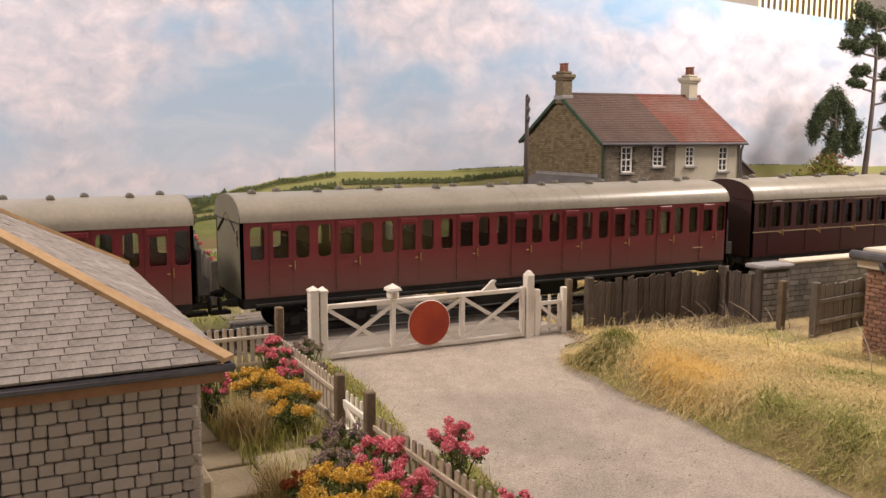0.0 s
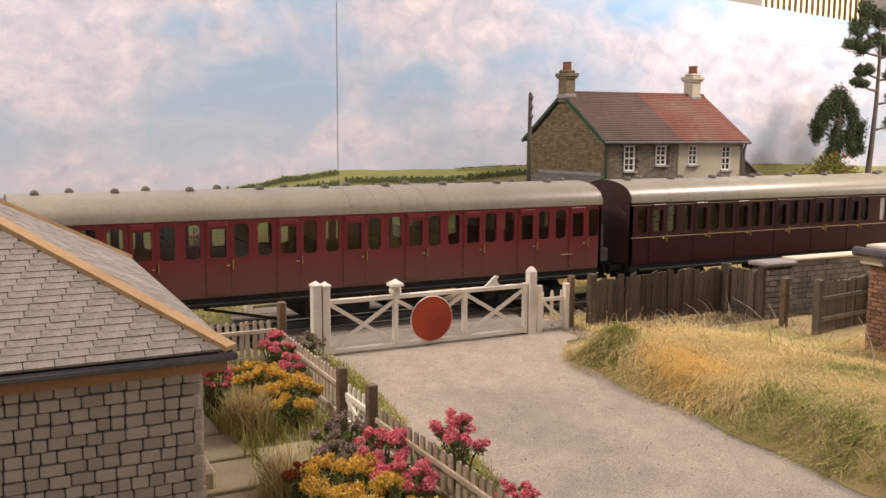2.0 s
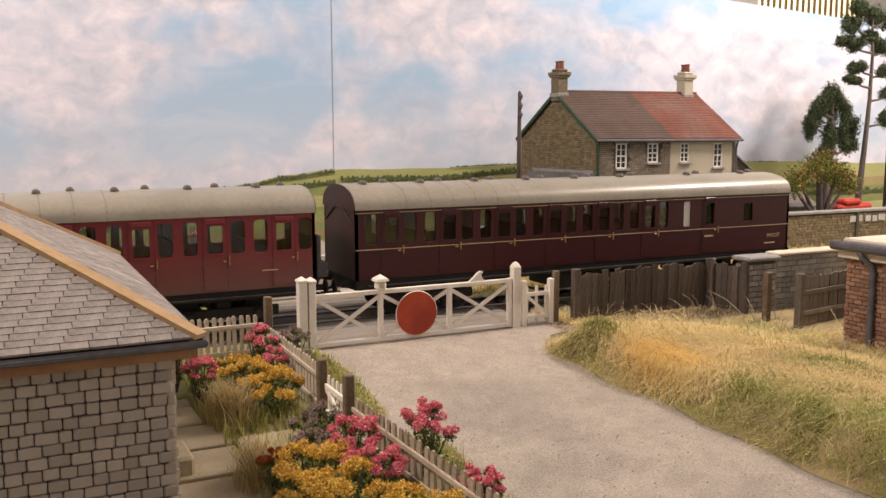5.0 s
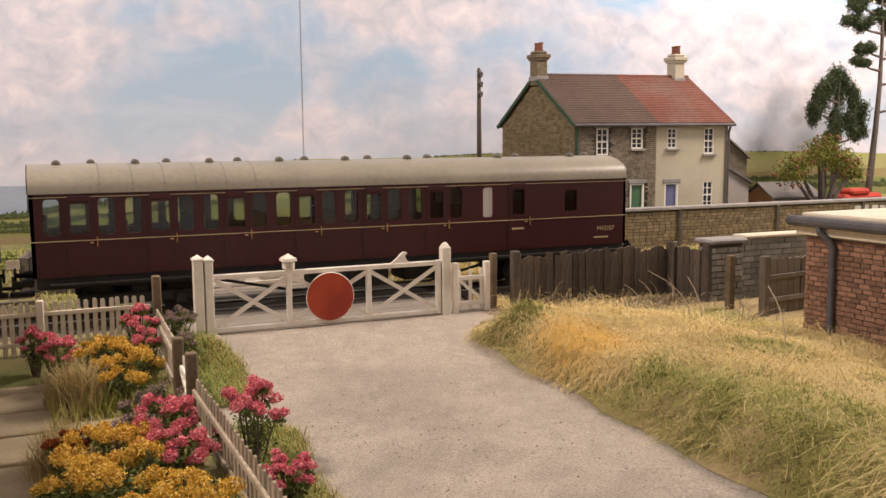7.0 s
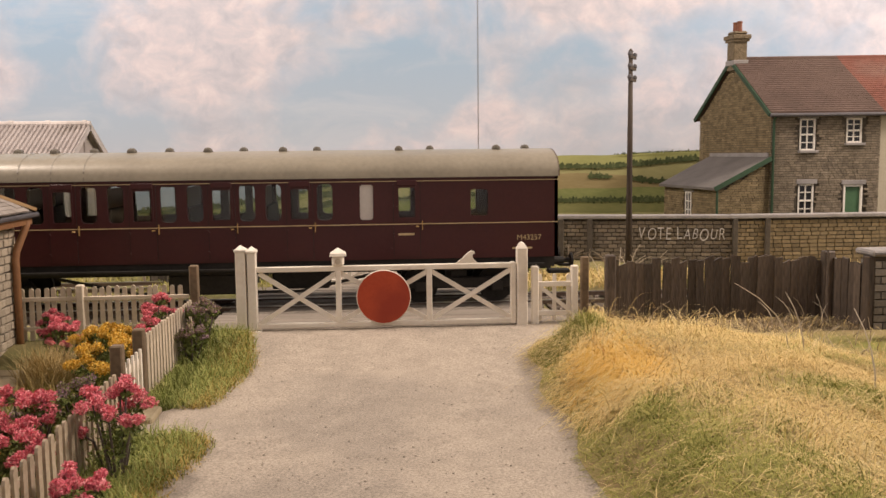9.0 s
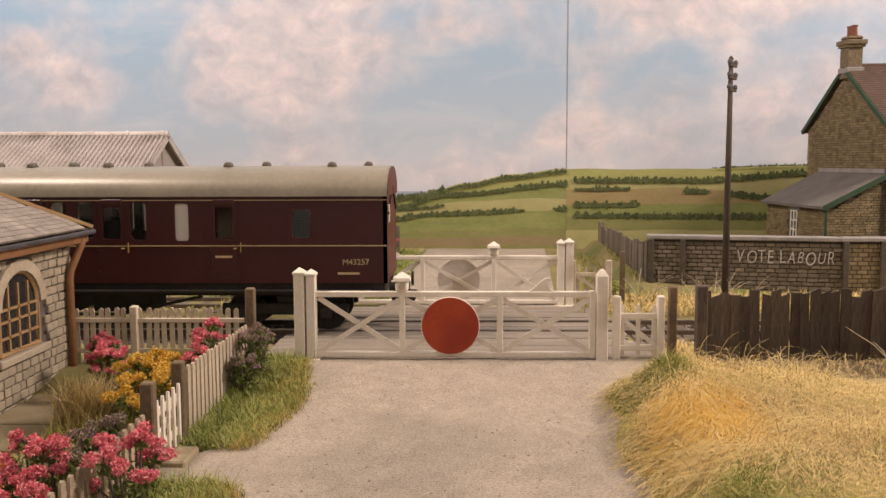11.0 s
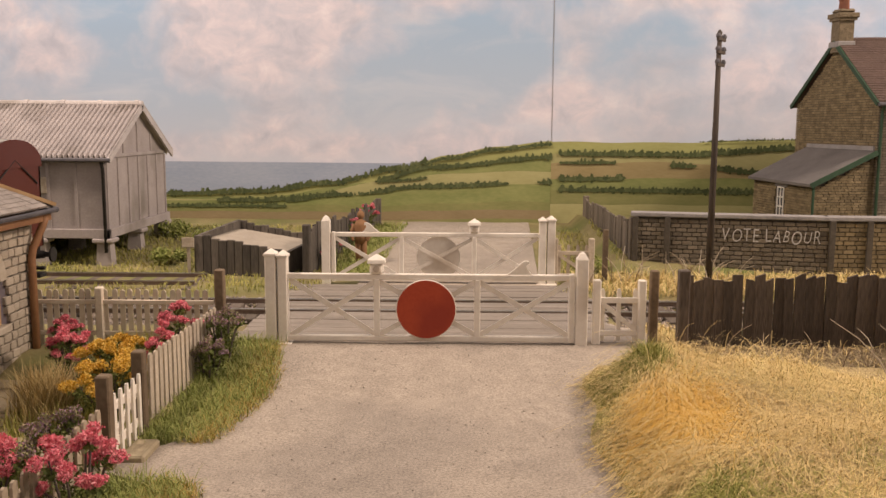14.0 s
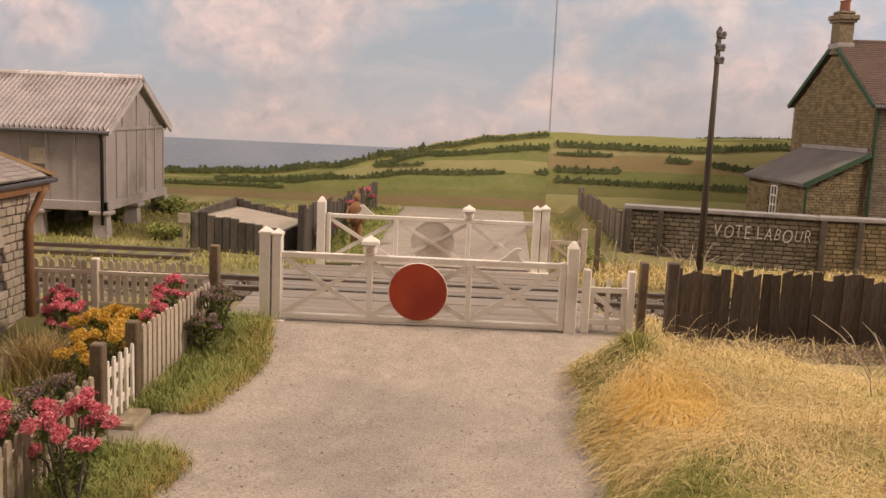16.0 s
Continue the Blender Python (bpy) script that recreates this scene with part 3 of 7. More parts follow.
def road_span(u, y):
    a, b = road_left(y) - 0.14, road_right(y) + 0.015
    if y > 4.5:
        a, b = 1.28, 3.66
    return a + (b - a) * u


solo("road", grid(1, 3, -2.5, 5.28, 0.07, 0.008, road_span), ROAD, smooth=True, label="pale gritty lane with worn dusty surface", category="road", kind="structure")
solo("road", grid(1, 3, 6.5, 9.85, 0.07, 0.010, lambda u, y: 1.78 + 0.05 * (y - 6.5) + 1.40 * u), ROAD, smooth=True,
     label="pale lane running on beyond the far gate", category="road", kind="structure")
solo("dry_bank", grid(3.04, 7.0, -2.5, 4.36, 0.08, 0.016, lambda u, y: road_right(y) - 0.02 + (6.9 - road_right(y)) * u), MOUND, smooth=True,
     label="bank of dry yellow turf beside the lane", category="bank", kind="structure")


# ---- railway ----
def railway(y, x0, x1, name, top=0.02, gap=None):
    t = thing(name, 0, y, 0, label="single model railway track with rusty rails on sleepers", category="track", kind="structure")
    for sy in (-0.178, 0.178):
        part("rail", Shape().box(x0, sy - 0.011, top - 0.034, x1, sy + 0.011, top - 0.007), RUST, t)
        part("rail_head", Shape().box(x0, sy - 0.009, top - 0.007, x1, sy + 0.009, top), STEEL, t, "worn bright rail top")
    me = mesh_of("sleeper", Shape().box(-0.035, -0.34, -0.03, 0.035, 0.34, 0.0, 0.004), SLEEPER)
    x = x0 + 0.05
    while x < x1:
        if not (gap and gap[0] < x < gap[1]):
            piece("sleeper", me, t, Matrix.Translation((x, 0, top - 0.034)))
        x += 0.17
    return t


railway(5.77, -7, 14.2, "main_line", gap=(1.3, 3.5))
railway(6.72, -7, 0.55, "siding", top=0.036)


def stones(name, x0, x1, y0, y1, z, n, size, mat, label):
    sh = Shape()
    for _ in range(n):
        x, y, r = R.uniform(x0, x1), R.uniform(y0, y1), size * R.uniform(0.6, 1.3)
        pts = [Vector((a, b, c)) * r * R.uniform(0.7, 1.2) + Vector((x, y, z + R.uniform(-0.01, 0.005))) for a, b, c in ((1, 0, 0), (0, 1, 0), (-1, 0, 0), (0, -1, 0), (0, 0, 0.8), (0, 0, -0.6))]
        sh.add(pts, [(0, 1, 4), (1, 2, 4), (2, 3, 4), (3, 0, 4), (1, 0, 5), (2, 1, 5), (3, 2, 5), (0, 3, 5)])
    return solo(name, sh, mat, kind="stuff", label=label, category="ballast")


GRIT = material("road_grit_stone", (0.27, 0.232, 0.195), (0.48, 0.42, 0.355), 0.95, 30, 90, 0.3, vary=0.38, island=True)
grit = Shape()
for _ in range(2600):
    y = R.uniform(1.2, 4.9)
    x = R.uniform(road_left(y), road_right(y))
    r, z = 0.0013 + 0.0055 * R.random() ** 4, ground_z(x, y) + 0.009
    grit.add([(x - r, y, z), (x, y - r * R.uniform(0.6, 1.2), z), (x + r, y, z), (x, y + r, z), (x, y, z + r * 0.8)], [(0, 1, 4), (1, 2, 4), (2, 3, 4), (3, 0, 4)])
solo("loose_grit", grit, GRIT, kind="stuff", label="loose dark and pale grit on the lane", category="grit")
stones("ballast", -2.2, 1.35, 5.3, 6.25, -0.035, 2600, 0.022, BALLAST, "brown and grey ballast stones beside the rails")
stones("ballast", 3.45, 5.6, 5.25, 6.25, -0.035, 1500, 0.022, BALLAST, "brown and grey ballast stones beside the rails")

crossing = thing("crossing_deck", 0, 0, 0, label="grey timber boards of the level crossing deck", category="crossing deck", kind="structure")
for y0, y1, n in ((4.98, 5.57, 5), (5.63, 5.91, 3), (5.98, 6.56, 5)):
    for k in range(n):
        w = (y1 - y0) / n
        part("board", Shape().box(1.30 + R.uniform(-0.03, 0.03), y0 + k * w + 0.004, -0.05, 3.50 + R.uniform(-0.03, 0.03), y0 + (k + 1) * w - 0.004, 0.012 + R.uniform(-0.003, 0.003), 0.004), BOARDS, crossing)
part("ramp", Shape().prism([(4.72, -0.02), (4.98, -0.04), (4.98, 0.012), (4.78, 0.012)], 1.26, 3.60, "x"), BOARDS, crossing)


# ---- level crossing gates ----
def level_gate(x, y, flip, disc, label):
    t = thing("crossing_gate", x, y, 0, label=label, category="gate", group="level crossing gates")
    q = (lambda a: 1.695 - a) if flip else (lambda a: a)

    def bx(sh, a0, y0, z0, a1, y1, z1, c=0.004):
        a0, a1 = sorted((q(a0), q(a1)))
        return sh.box(a0, y0, z0, a1, y1, z1, c)

    def post(a0, a1, y0, y1, top, name, cap=True):
        sh = bx(Shape(), a0, y0, -0.02, a1, y1, top - 0.03)
        a0, a1 = sorted((q(a0), q(a1)))
        if not cap:
            c = 0.018
            ring = [(a0, y0, top - 0.032), (a1, y0, top - 0.032), (a1, y1, top - 0.032), (a0, y1, top - 0.032), (a0 + c, y0 + c, top), (a1 - c, y0 + c, top), (a1 - c, y1 - c, top), (a0 + c, y1 - c, top), ((a0 + a1) / 2, (y0 + y1) / 2, top + 0.010)]
            sh.add(ring, [(0, 1, 5, 4), (1, 2, 6, 5), (2, 3, 7, 6), (3, 0, 4, 7), (4, 5, 8), (5, 6, 8), (6, 7, 8), (7, 4, 8)])
            return part(name, sh, WHITE, t)
        e, m = 0.006, ((a0 + a1) / 2, (y0 + y1) / 2)
        sh.box(a0 - e, y0 - e, top - 0.034, a1 + e, y1 + e, top - 0.02, 0.003)
        sh.add([(a0 - e, y0 - e, top - 0.02), (a1 + e, y0 - e, top - 0.02), (a1 + e, y1 + e, top - 0.02), (a0 - e, y1 + e, top - 0.02), (*m, top + 0.008)], [(0, 1, 4), (1, 2, 4), (2, 3, 4), (3, 0, 4)])
        part(name, sh, WHITE, t)

    post(-0.06, 0.0, -0.03, 0.04, 0.53, "hanging_post")
    post(0.010, 0.062, -0.03, 0.04, 0.522, "heel_post")
    part("post_foot", bx(Shape(), -0.075, -0.05, -0.02, 0.085, 0.055, 0.012), WHITE, t)
    post(1.66, 1.725, -0.033, 0.033, 0.52, "shutting_post", False)
    part("top_rail", bx(Shape(), 0.055, -0.018, 0.368, 1.640, 0.018, 0.400), WHITE, t)
    part("bottom_rail", bx(Shape(), 0.055, -0.018, 0.022, 1.640, 0.018, 0.052), WHITE, t)
    part("stile", bx(Shape(), 1.622, -0.022, 0.018, 1.652, 0.022, 0.404), WHITE, t)
    bays = (0.075, 0.557, 1.115, 1.63)
    for a in bays[1:3]:
        part("upright", bx(Shape(), a - 0.017, -0.019, 0.05, a + 0.017, 0.019, 0.372), WHITE, t)
    for a, b in ((0, 1), (1, 2), (2, 3)):
        for z0, z1, k in ((0.05, 0.362, -0.006), (0.362, 0.05, 0.006)):
            part("brace", Shape().bar((q(bays[a]), k, z0), (q(bays[b]), k, z1), 0.013, 0.028), WHITE, t)
    lamp = bx(Shape(), 0.520, -0.035, 0.40, 0.594, 0.035, 0.462, 0.012)
    c0 = q(0.557)
    lamp.add([(c0 - 0.05, -0.048, 0.462), (c0 + 0.05, -0.048, 0.462), (c0 + 0.05, 0.048, 0.462), (c0 - 0.05, 0.048, 0.462), (c0 - 0.046, -0.044, 0.48), (c0 + 0.046, -0.044, 0.48), (c0 + 0.046, 0.044, 0.48), (c0 - 0.046, 0.044, 0.48), (c0, 0, 0.512)],
             [(3, 2, 1, 0), (0, 1, 5, 4), (1, 2, 6, 5), (2, 3, 7, 6), (3, 0, 4, 7), (4, 5, 8), (5, 6, 8), (6, 7, 8), (7, 4, 8)])
    box = part("gate_lamp", lamp, WHITE, t, "white lamp box with pitched cap")
    lens = Shape().tube([(c0, -0.036, 0.43), (c0, -0.042, 0.43)], 0.018, 14)
    part("lens", lens, PALE, box)
    tail = [(q(1.35 + a), b) for a, b in ((-0.075, 0.396), (0.075, 0.396), (0.050, 0.415), (0.034, 0.440), (0.036, 0.456), (0.050, 0.462), (0.046, 0.474), (0.024, 0.476), (0.000, 0.460), (-0.030, 0.430))]
    part("latch_tail", Shape().prism(tail if not flip else tail[::-1], -0.012, 0.012, "y"), WHITE, t, "curved white latch tail")
    cx, side = q(0.832), (-0.026 if disc else 0.026)
    ring = [(cx + 0.162 * math.cos(k * math.pi / 24), 0.205 + 0.162 * math.sin(k * math.pi / 24)) for k in range(48)]
    d = part("target_disc", Shape().prism(ring, side - 0.007, side + 0.007, "y"), DISC if disc else WHITE, t, "round orange-red warning disc" if disc else "plain back of the warning disc")
    part("rim", Shape().tube([(a, side, b) for a, b in ring + ring[:1]], 0.006, 6), WHITE, d)
    return t


level_gate(1.54, 4.74, False, True, "white wooden crossing gate with round red disc")
level_gate(1.54, 6.66, True, False, "white wooden far crossing gate, its disc facing away")


def wicket(x, y, width, height, posts, mat, label, rz=0):
    t = thing("wicket_gate", x, y, ground_z(x, y), rz, label=label, category="gate")
    for a in posts:
        part("gate_post", Shape().box(a - 0.022, -0.022, -0.03, a + 0.022, 0.022, height + 0.06, 0.006), mat, t)
    n = max(3, round(width / 0.072))
    for k in range(n):
        a = 0.035 + (width - 0.07) * k / (n - 1)
        part("pale", Shape().prism([(a - 0.012, 0.02), (a + 0.012, 0.02), (a + 0.012, height - 0.01), (a + 0.006, height + 0.008), (a - 0.006, height + 0.008), (a - 0.012, height - 0.01)], 0.004, 0.014), mat, t)
    for z in (0.07, height - 0.055):
        part("rail", Shape().box(0.02, -0.012, z - 0.016, width - 0.02, 0.004, z + 0.016, 0.003), mat, t)
    part("brace", Shape().bar((0.03, -0.005, height - 0.07), (width - 0.03, -0.005, 0.085), 0.012, 0.024), mat, t)
    return t


wicket(3.32, 4.76, 0.25, 0.31, (0.0, 0.25), WHITE, "small white wicket gate beside the crossing gate")
wicket(3.30, 6.70, 0.28, 0.30, (0.0, 0.28), PALE, "pale wicket gate beside the far crossing gate")


# ---- fences ----
def paling(a0, a1, z, height, step, mat, label, rail_z, lean=0.0, name="picket_fence", posts=0.7, group="", wide=0.27):
    """A run of round-topped pickets from a0 to a1 on the ground."""
    a0, a1 = Vector((*a0, 0)), Vector((*a1, 0))
    d = a1 - a0
    length, rz = d.length, math.degrees(math.atan2(d.y, d.x))
    t = thing(name, a0.x, a0.y, z, rz, label=label, category="fence", group=group)
    w = step * wide
    top = [(-w, 0)] + [(w * math.cos(radians(k)), height - w + w * math.sin(radians(k))) for k in (180, 135, 90, 45, 0)] + [(w, 0)]
    me = mesh_of("picket", Shape().prism(top, -0.005, 0.005), mat)
    n = int(length / step)
    for k in range(n):
        piece("picket", me, t, Matrix.Translation((step * (k + 0.5), 0, R.uniform(-0.006, 0.004))) @ Matrix.Rotation(radians(R.uniform(-1.5, 1.5)), 4, "Y"))
    for q in rail_z:
        part("rail", Shape().box(0, -0.020, q - 0.013, length, -0.006, q + 0.013, 0.003), mat, t)
    k = posts
    while k < length:
        part("fence_post", Shape().box(k - 0.022, -0.03, -0.03, k + 0.022, 0.015, height + 0.012, 0.006), mat, t)
        k += posts
    return t


paling((-0.55, 4.67), (1.21, 4.67), 0.0, 0.315, 0.0455, CREAMPALE, "pale cream picket fence behind the cottage garden", (0.07, 0.245), posts=1.13, wide=0.30)
paling((1.235, 4.60), (1.22, 3.50), -0.05, 0.29, 0.062, PALE, "weathered pale picket fence along the lane", (0.07, 0.225), posts=5, wide=0.32)
paling((1.235, 3.00), (1.275, 1.10), -0.08, 0.27, 0.066, OLDPALE, "weathered brown-grey picket fence beside the flower bed", (0.08, 0.20), posts=9)
wicket(1.225, 3.43, 0.34, 0.27, (), WHITE, "white garden wicket gate, closed", rz=-90)
part_posts = ((1.245, 4.66, 0.43), (1.215, 3.46, 0.36), (1.225, 3.06, 0.37))
for x, y, h in part_posts:
    z = ground_z(x, y)
    solo("fence_post", Shape().box(-0.026, -0.026, -0.04, 0.026, 0.026, h, 0.006), BROWNPOST, x, y, z, label="dark brown square fence post", category="post", group="garden fence posts")
solo("doorstep", Shape().box(-0.05, -0.10, -0.02, 0.05, 0.10, 0.026, 0.008), SLAB, 1.29, 3.22, -0.075, label="pale stone step at the garden gate", category="step")


def planks(a0, a1, z, height, width, mat, name, label, rails=(), post=True, ragged=0.03, slope=0.0):
    a0, a1 = Vector((*a0, 0)), Vector((*a1, 0))
    d = a1 - a0
    length = d.length
    t = thing(name, a0.x, a0.y, z, math.degrees(math.atan2(d.y, d.x)), label=label, category="fence")
    n = int(length / width)
    for k in range(n):
        h = height + R.uniform(-ragged, ragged * 0.4) - slope * k / n
        w = width * R.uniform(0.465, 0.50)
        cut = R.uniform(-0.012, 0.012)
        part("plank", Shape().prism([(-w, -0.03), (w, -0.03), (w, h + cut), (w * 0.3, h + R.uniform(-0.004, 0.008)), (-w, h - cut)], -0.008, 0.008), mat, t).matrix_basis = \
            pose(S * width * (k + 0.5), S * R.uniform(-0.006, 0.006), 0, 0, R.uniform(-1.6, 1.6), R.uniform(-2, 2))
    for q in rails:
        part("rail", Shape().box(0, -0.028, q - 0.018, length, -0.010, q + 0.018, 0.003), mat, t)
    if post:
        for k in (0, length):
            part("fence_post", Shape().box(k - 0.03, -0.045, -0.05, k + 0.03, 0.015, height + 0.035, 0.006), mat, t)
    return t


planks((3.79, 4.74), (5.20, 4.74), 0.0, 0.40, 0.056, TARRED, "plank_fence", "black tarred plank fence with ragged tops and gaps")
planks((5.22, 4.72), (5.32, 4.42), -0.02, 0.42, 0.05, TARRED, "plank_fence", "dark tarred planks joining the fence to the pier")
planks((5.46, 3.98), (6.20, 4.09), -0.05, 0.40, 0.07, GREYWOOD, "plank_fence", "weathered grey plank fence with two rails", rails=(0.10, 0.27), ragged=0.012)
solo("fence_post", Shape().box(-0.028, -0.028, -0.05, 0.028, 0.028, 0.40, 0.006), BROWNPOST, 5.355, 4.21, -0.03, label="dark brown post standing alone", category="post")
solo("fence_post", Shape().box(-0.024, -0.024, -0.05, 0.024, 0.024, 0.42, 0.006), BROWNPOST, 3.645, 4.80, 0.0, label="dark brown post beside the wicket gate", category="post")
solo("fence_post", Shape().box(-0.02, -0.02, -0.05, 0.02, 0.02, 0.42, 0.005), BROWNPOST, 3.70, 6.78, 0.0, label="thin dark post beside the far wicket gate", category="post")
planks((4.02, 7.42), (3.95, 9.70), 0.06, 0.36, 0.085, GREYWOOD, "plank_fence", "weathered grey plank fence running back from the brick wall", ragged=0.03)
planks((1.33, 6.95), (1.68, 9.55), 0.03, 0.36, 0.085, DARKWOOD, "plank_fence", "weathered dark grey plank fence along the far lane", ragged=0.05)

bunker = thing("coal_bunker", 0.42, 7.08, 0.0, -14, label="dark sleeper-built bunker filled with pale sand", category="bunker")
for k in range(11):
    part("plank", Shape().box(k * 0.07, -0.015, -0.05, k * 0.07 + 0.066, 0.015, 0.32 - 0.009 * k + R.uniform(-0.012, 0.012), 0.004), DARKWOOD, bunker)
    part("plank", Shape().box(k * 0.07, 0.75, -0.05, k * 0.07 + 0.066, 0.78, 0.35 - 0.010 * k + R.uniform(-0.012, 0.012), 0.004), DARKWOOD, bunker)
part("side_wall", Shape().prism([(0, -0.05), (0.76, -0.05), (0.76, 0.37), (0, 0.31)], -0.02, 0.01, "x"), DARKWOOD, bunker)
part("side_wall", Shape().prism([(0, -0.05), (0.76, -0.05), (0.76, 0.26), (0, 0.20)], 0.765, 0.795, "x"), DARKWOOD, bunker)
part("sand_fill", Shape().add([(0.01, 0.015, 0.27), (0.765, 0.015, 0.18), (0.765, 0.75, 0.20), (0.01, 0.75, 0.29), (0.01, 0.015, 0), (0.765, 0.015, 0), (0.765, 0.75, 0), (0.01, 0.75, 0)],
                              [(0, 1, 2, 3), (4, 5, 1, 0), (5, 6, 2, 1), (6, 7, 3, 2), (7, 4, 0, 3)]), SAND, bunker, "pale sand")
solo("white_board", Shape().box(-0.05, -0.006, 0.22, 0.05, 0.006, 0.30, 0.003).box(-0.012, 0.006, -0.05, 0.012, 0.02, 0.26), PALE, 0.36, 7.05, 0.0, label="small white board beside the bunker", category="board")


# ---- masonry ----
def courses(length, height, bw, bh, joint, r, skip=None, spread=0.12):
    """Places of bricks in a wall face: centre along, centre up, half width, half height."""
    out, row, z = [], 0, 0.0
    while z + bh * 0.6 < height:
        h = min(bh, height - z) - joint
        x = -bw * (0.5 if row % 2 else 0.0)
        while x < length:
            w = bw * r.uniform(1 - spread, 1 + spread) if r is not R else bw
            a, b = max(x, 0), min(x + w - joint, length)
            if b - a > bw * 0.2 and not (skip and skip((a + b) / 2, z + h / 2, (b - a) / 2, h / 2)):
                out.append(((a + b) / 2, z + h / 2, (b - a) / 2, h / 2))
            x += w
        z += bh
        row += 1
    return out


def brick_face(places, depth, name, mat, parent, m, c=0.08, jitter=0.0, tilt=0.0):
    """Separate bricks as pieces on one shared mesh, scaled a little to fit; m places the wall face (x along, z up, -y out)."""
    me = mesh_of(name, Shape().box(-0.5, -0.5, -0.5, 0.5, 0.5, 0.5, c), mat)
    for x, z, w, h in places:
        k = m @ Matrix.Translation((x, R.uniform(-jitter, jitter), z + R.uniform(-jitter, jitter) * 0.4)) @ Matrix.Rotation(radians(R.uniform(-tilt, tilt)), 4, "Y") @ Matrix.Diagonal((2 * w, depth, 2 * h, 1))
        piece(name, me, parent, k)


def brick_stuff(places, depth, name, mat, parent, m, jitter=0.0):
    sh = Shape()
    for x, z, w, h in places:
        y = R.uniform(-jitter, jitter)
        sh.box(x - w, y - depth / 2, z - h, x + w, y + depth / 2, z + h)
    sh.v = [(m @ Vector(p))[:] for p in sh.v]
    return part(name, sh, mat, parent, kind="stuff")


def wall_pose(x, y, z, rz):
    return pose(x, y, z, 0, 0, rz)


# boundary wall with the painted slogan: two stretches
SEG = [((4.03, 7.40), (5.55, 7.09)), ((5.55, 7.09), (10.6, 7.02))]
for i, (a, b) in enumerate(SEG):
    length, rz = math.dist(a, b), math.degrees(math.atan2(b[1] - a[1], b[0] - a[0]))
    t = thing("boundary_wall", a[0], a[1], 0.02, rz, label="brown brick boundary wall with stone coping" + (" and painted slogan" if i == 0 else ""), category="wall", kind="structure")
    part("core", Shape().box(0, 0.006, -0.08, length, 0.09, 0.445), DARKJOINT, t)
    part("coping", Shape().box(-0.02, -0.025, 0.445, length, 0.12, 0.480, 0.006), COPING, t)
    if i == 0:
        brick_face(courses(length, 0.445, 0.082, 0.036, 0.007, random.Random(3)), 0.018, "brick", TANPIECE, t, wall_pose(0, 0.002, 0, 0), jitter=0.002)
    else:
        brick_stuff(courses(length, 0.445, 0.082, 0.036, 0.007, random.Random(3)), 0.018, "brickwork", TANBRICK, t, wall_pose(0, 0.002, 0, 0), jitter=0.002)
    for k in ((0.0, 0.26) if i == 0 else (0.0, 0.30, 1.55, 2.95, 4.3)):
        part("pilaster", Shape().box(k, -0.03, -0.05, k + 0.045, 0.0, 0.445, 0.004), DARKJOINT, t)
    if i == 1:
        for a, b, lift in ((4.19, 4.30, 0.0), (4.33, 4.42, 0.006), (4.48, 4.58, 0.0), (4.61, 4.70, -0.006), (4.73, 4.86, 0.004)):
            part("lettering_bar", Shape().box(a, -0.016, 0.315 + lift, b, -0.010, 0.395 + lift), CHALK, t, "faded white painted lettering")
    if i == 0:
        cu = bpy.data.curves.new("slogan", "FONT")
        tmp = new("slogan_text", cu)
        hand, at = random.Random(17), 0.715
        for word in ("VOTE", "LABOUR"):
            for k, letter in enumerate(word):
                cu.body, cu.size, cu.extrude, cu.shear = letter, S * 0.150 * hand.uniform(0.92, 1.10), S * 0.001, hand.uniform(0.0, 0.16)
                cu.offset = S * hand.uniform(-0.0022, -0.0004)
                bpy.context.view_layer.update()
                me = bpy.data.meshes.new_from_object(tmp.evaluated_get(bpy.context.evaluated_depsgraph_get()))
                wide = max(v.co.x for v in me.vertices) / S * 0.66
                me.materials.clear()
                me.materials.append(CHALK)
                ob = part("letter", me, CHALK, t, "uneven white chalky letter " + letter)
                ob.matrix_basis = pose(S * at, -S * 0.013, S * (0.268 - 0.02 * (at - 0.7) + hand.uniform(-0.008, 0.008)), 90, 0, 0) @ pose(0, 0, 0, 0, 0, hand.uniform(-7, 2)) @ Matrix.Diagonal((0.66, 1, 1, 1))
                at += wide + 0.010
            at += 0.035
        bpy.data.objects.remove(tmp)

# grey pier and low wall with cream coping
t = thing("platform_wall", 5.33, 4.44, -0.06, -1, label="grey brick wall with cream coping and a thick end pier", category="wall", kind="structure")
part("core", Shape().box(0.30, 0.012, -0.1, 3.4, 0.1, 0.515), GREYJOINT, t)
brick_stuff(courses(3.1, 0.515, 0.115, 0.047, 0.005, random.Random(4)), 0.02, "brickwork", GREYBRICK, t, wall_pose(0.3, 0.008, 0, 0), 0.002)
pier = part("pier", Shape().box(0.008, -0.04, -0.1, 0.30, 0.11, 0.49), DARKJOINT, t)
brick_stuff(courses(0.30, 0.49, 0.10, 0.047, 0.008, random.Random(5)), 0.02, "brickwork", GREYBRICK, t, wall_pose(0.0, -0.044, 0, 0), 0.002)
brick_stuff(courses(0.15, 0.49, 0.10, 0.047, 0.008, random.Random(6)), 0.02, "brickwork", GREYBRICK, t, wall_pose(0.004, 0.11, 0, -90), 0.002)
part("pier_cap", Shape().box(-0.03, -0.075, 0.492, 0.335, 0.145, 0.53, 0.012), COPING, t, "grey stone cap")
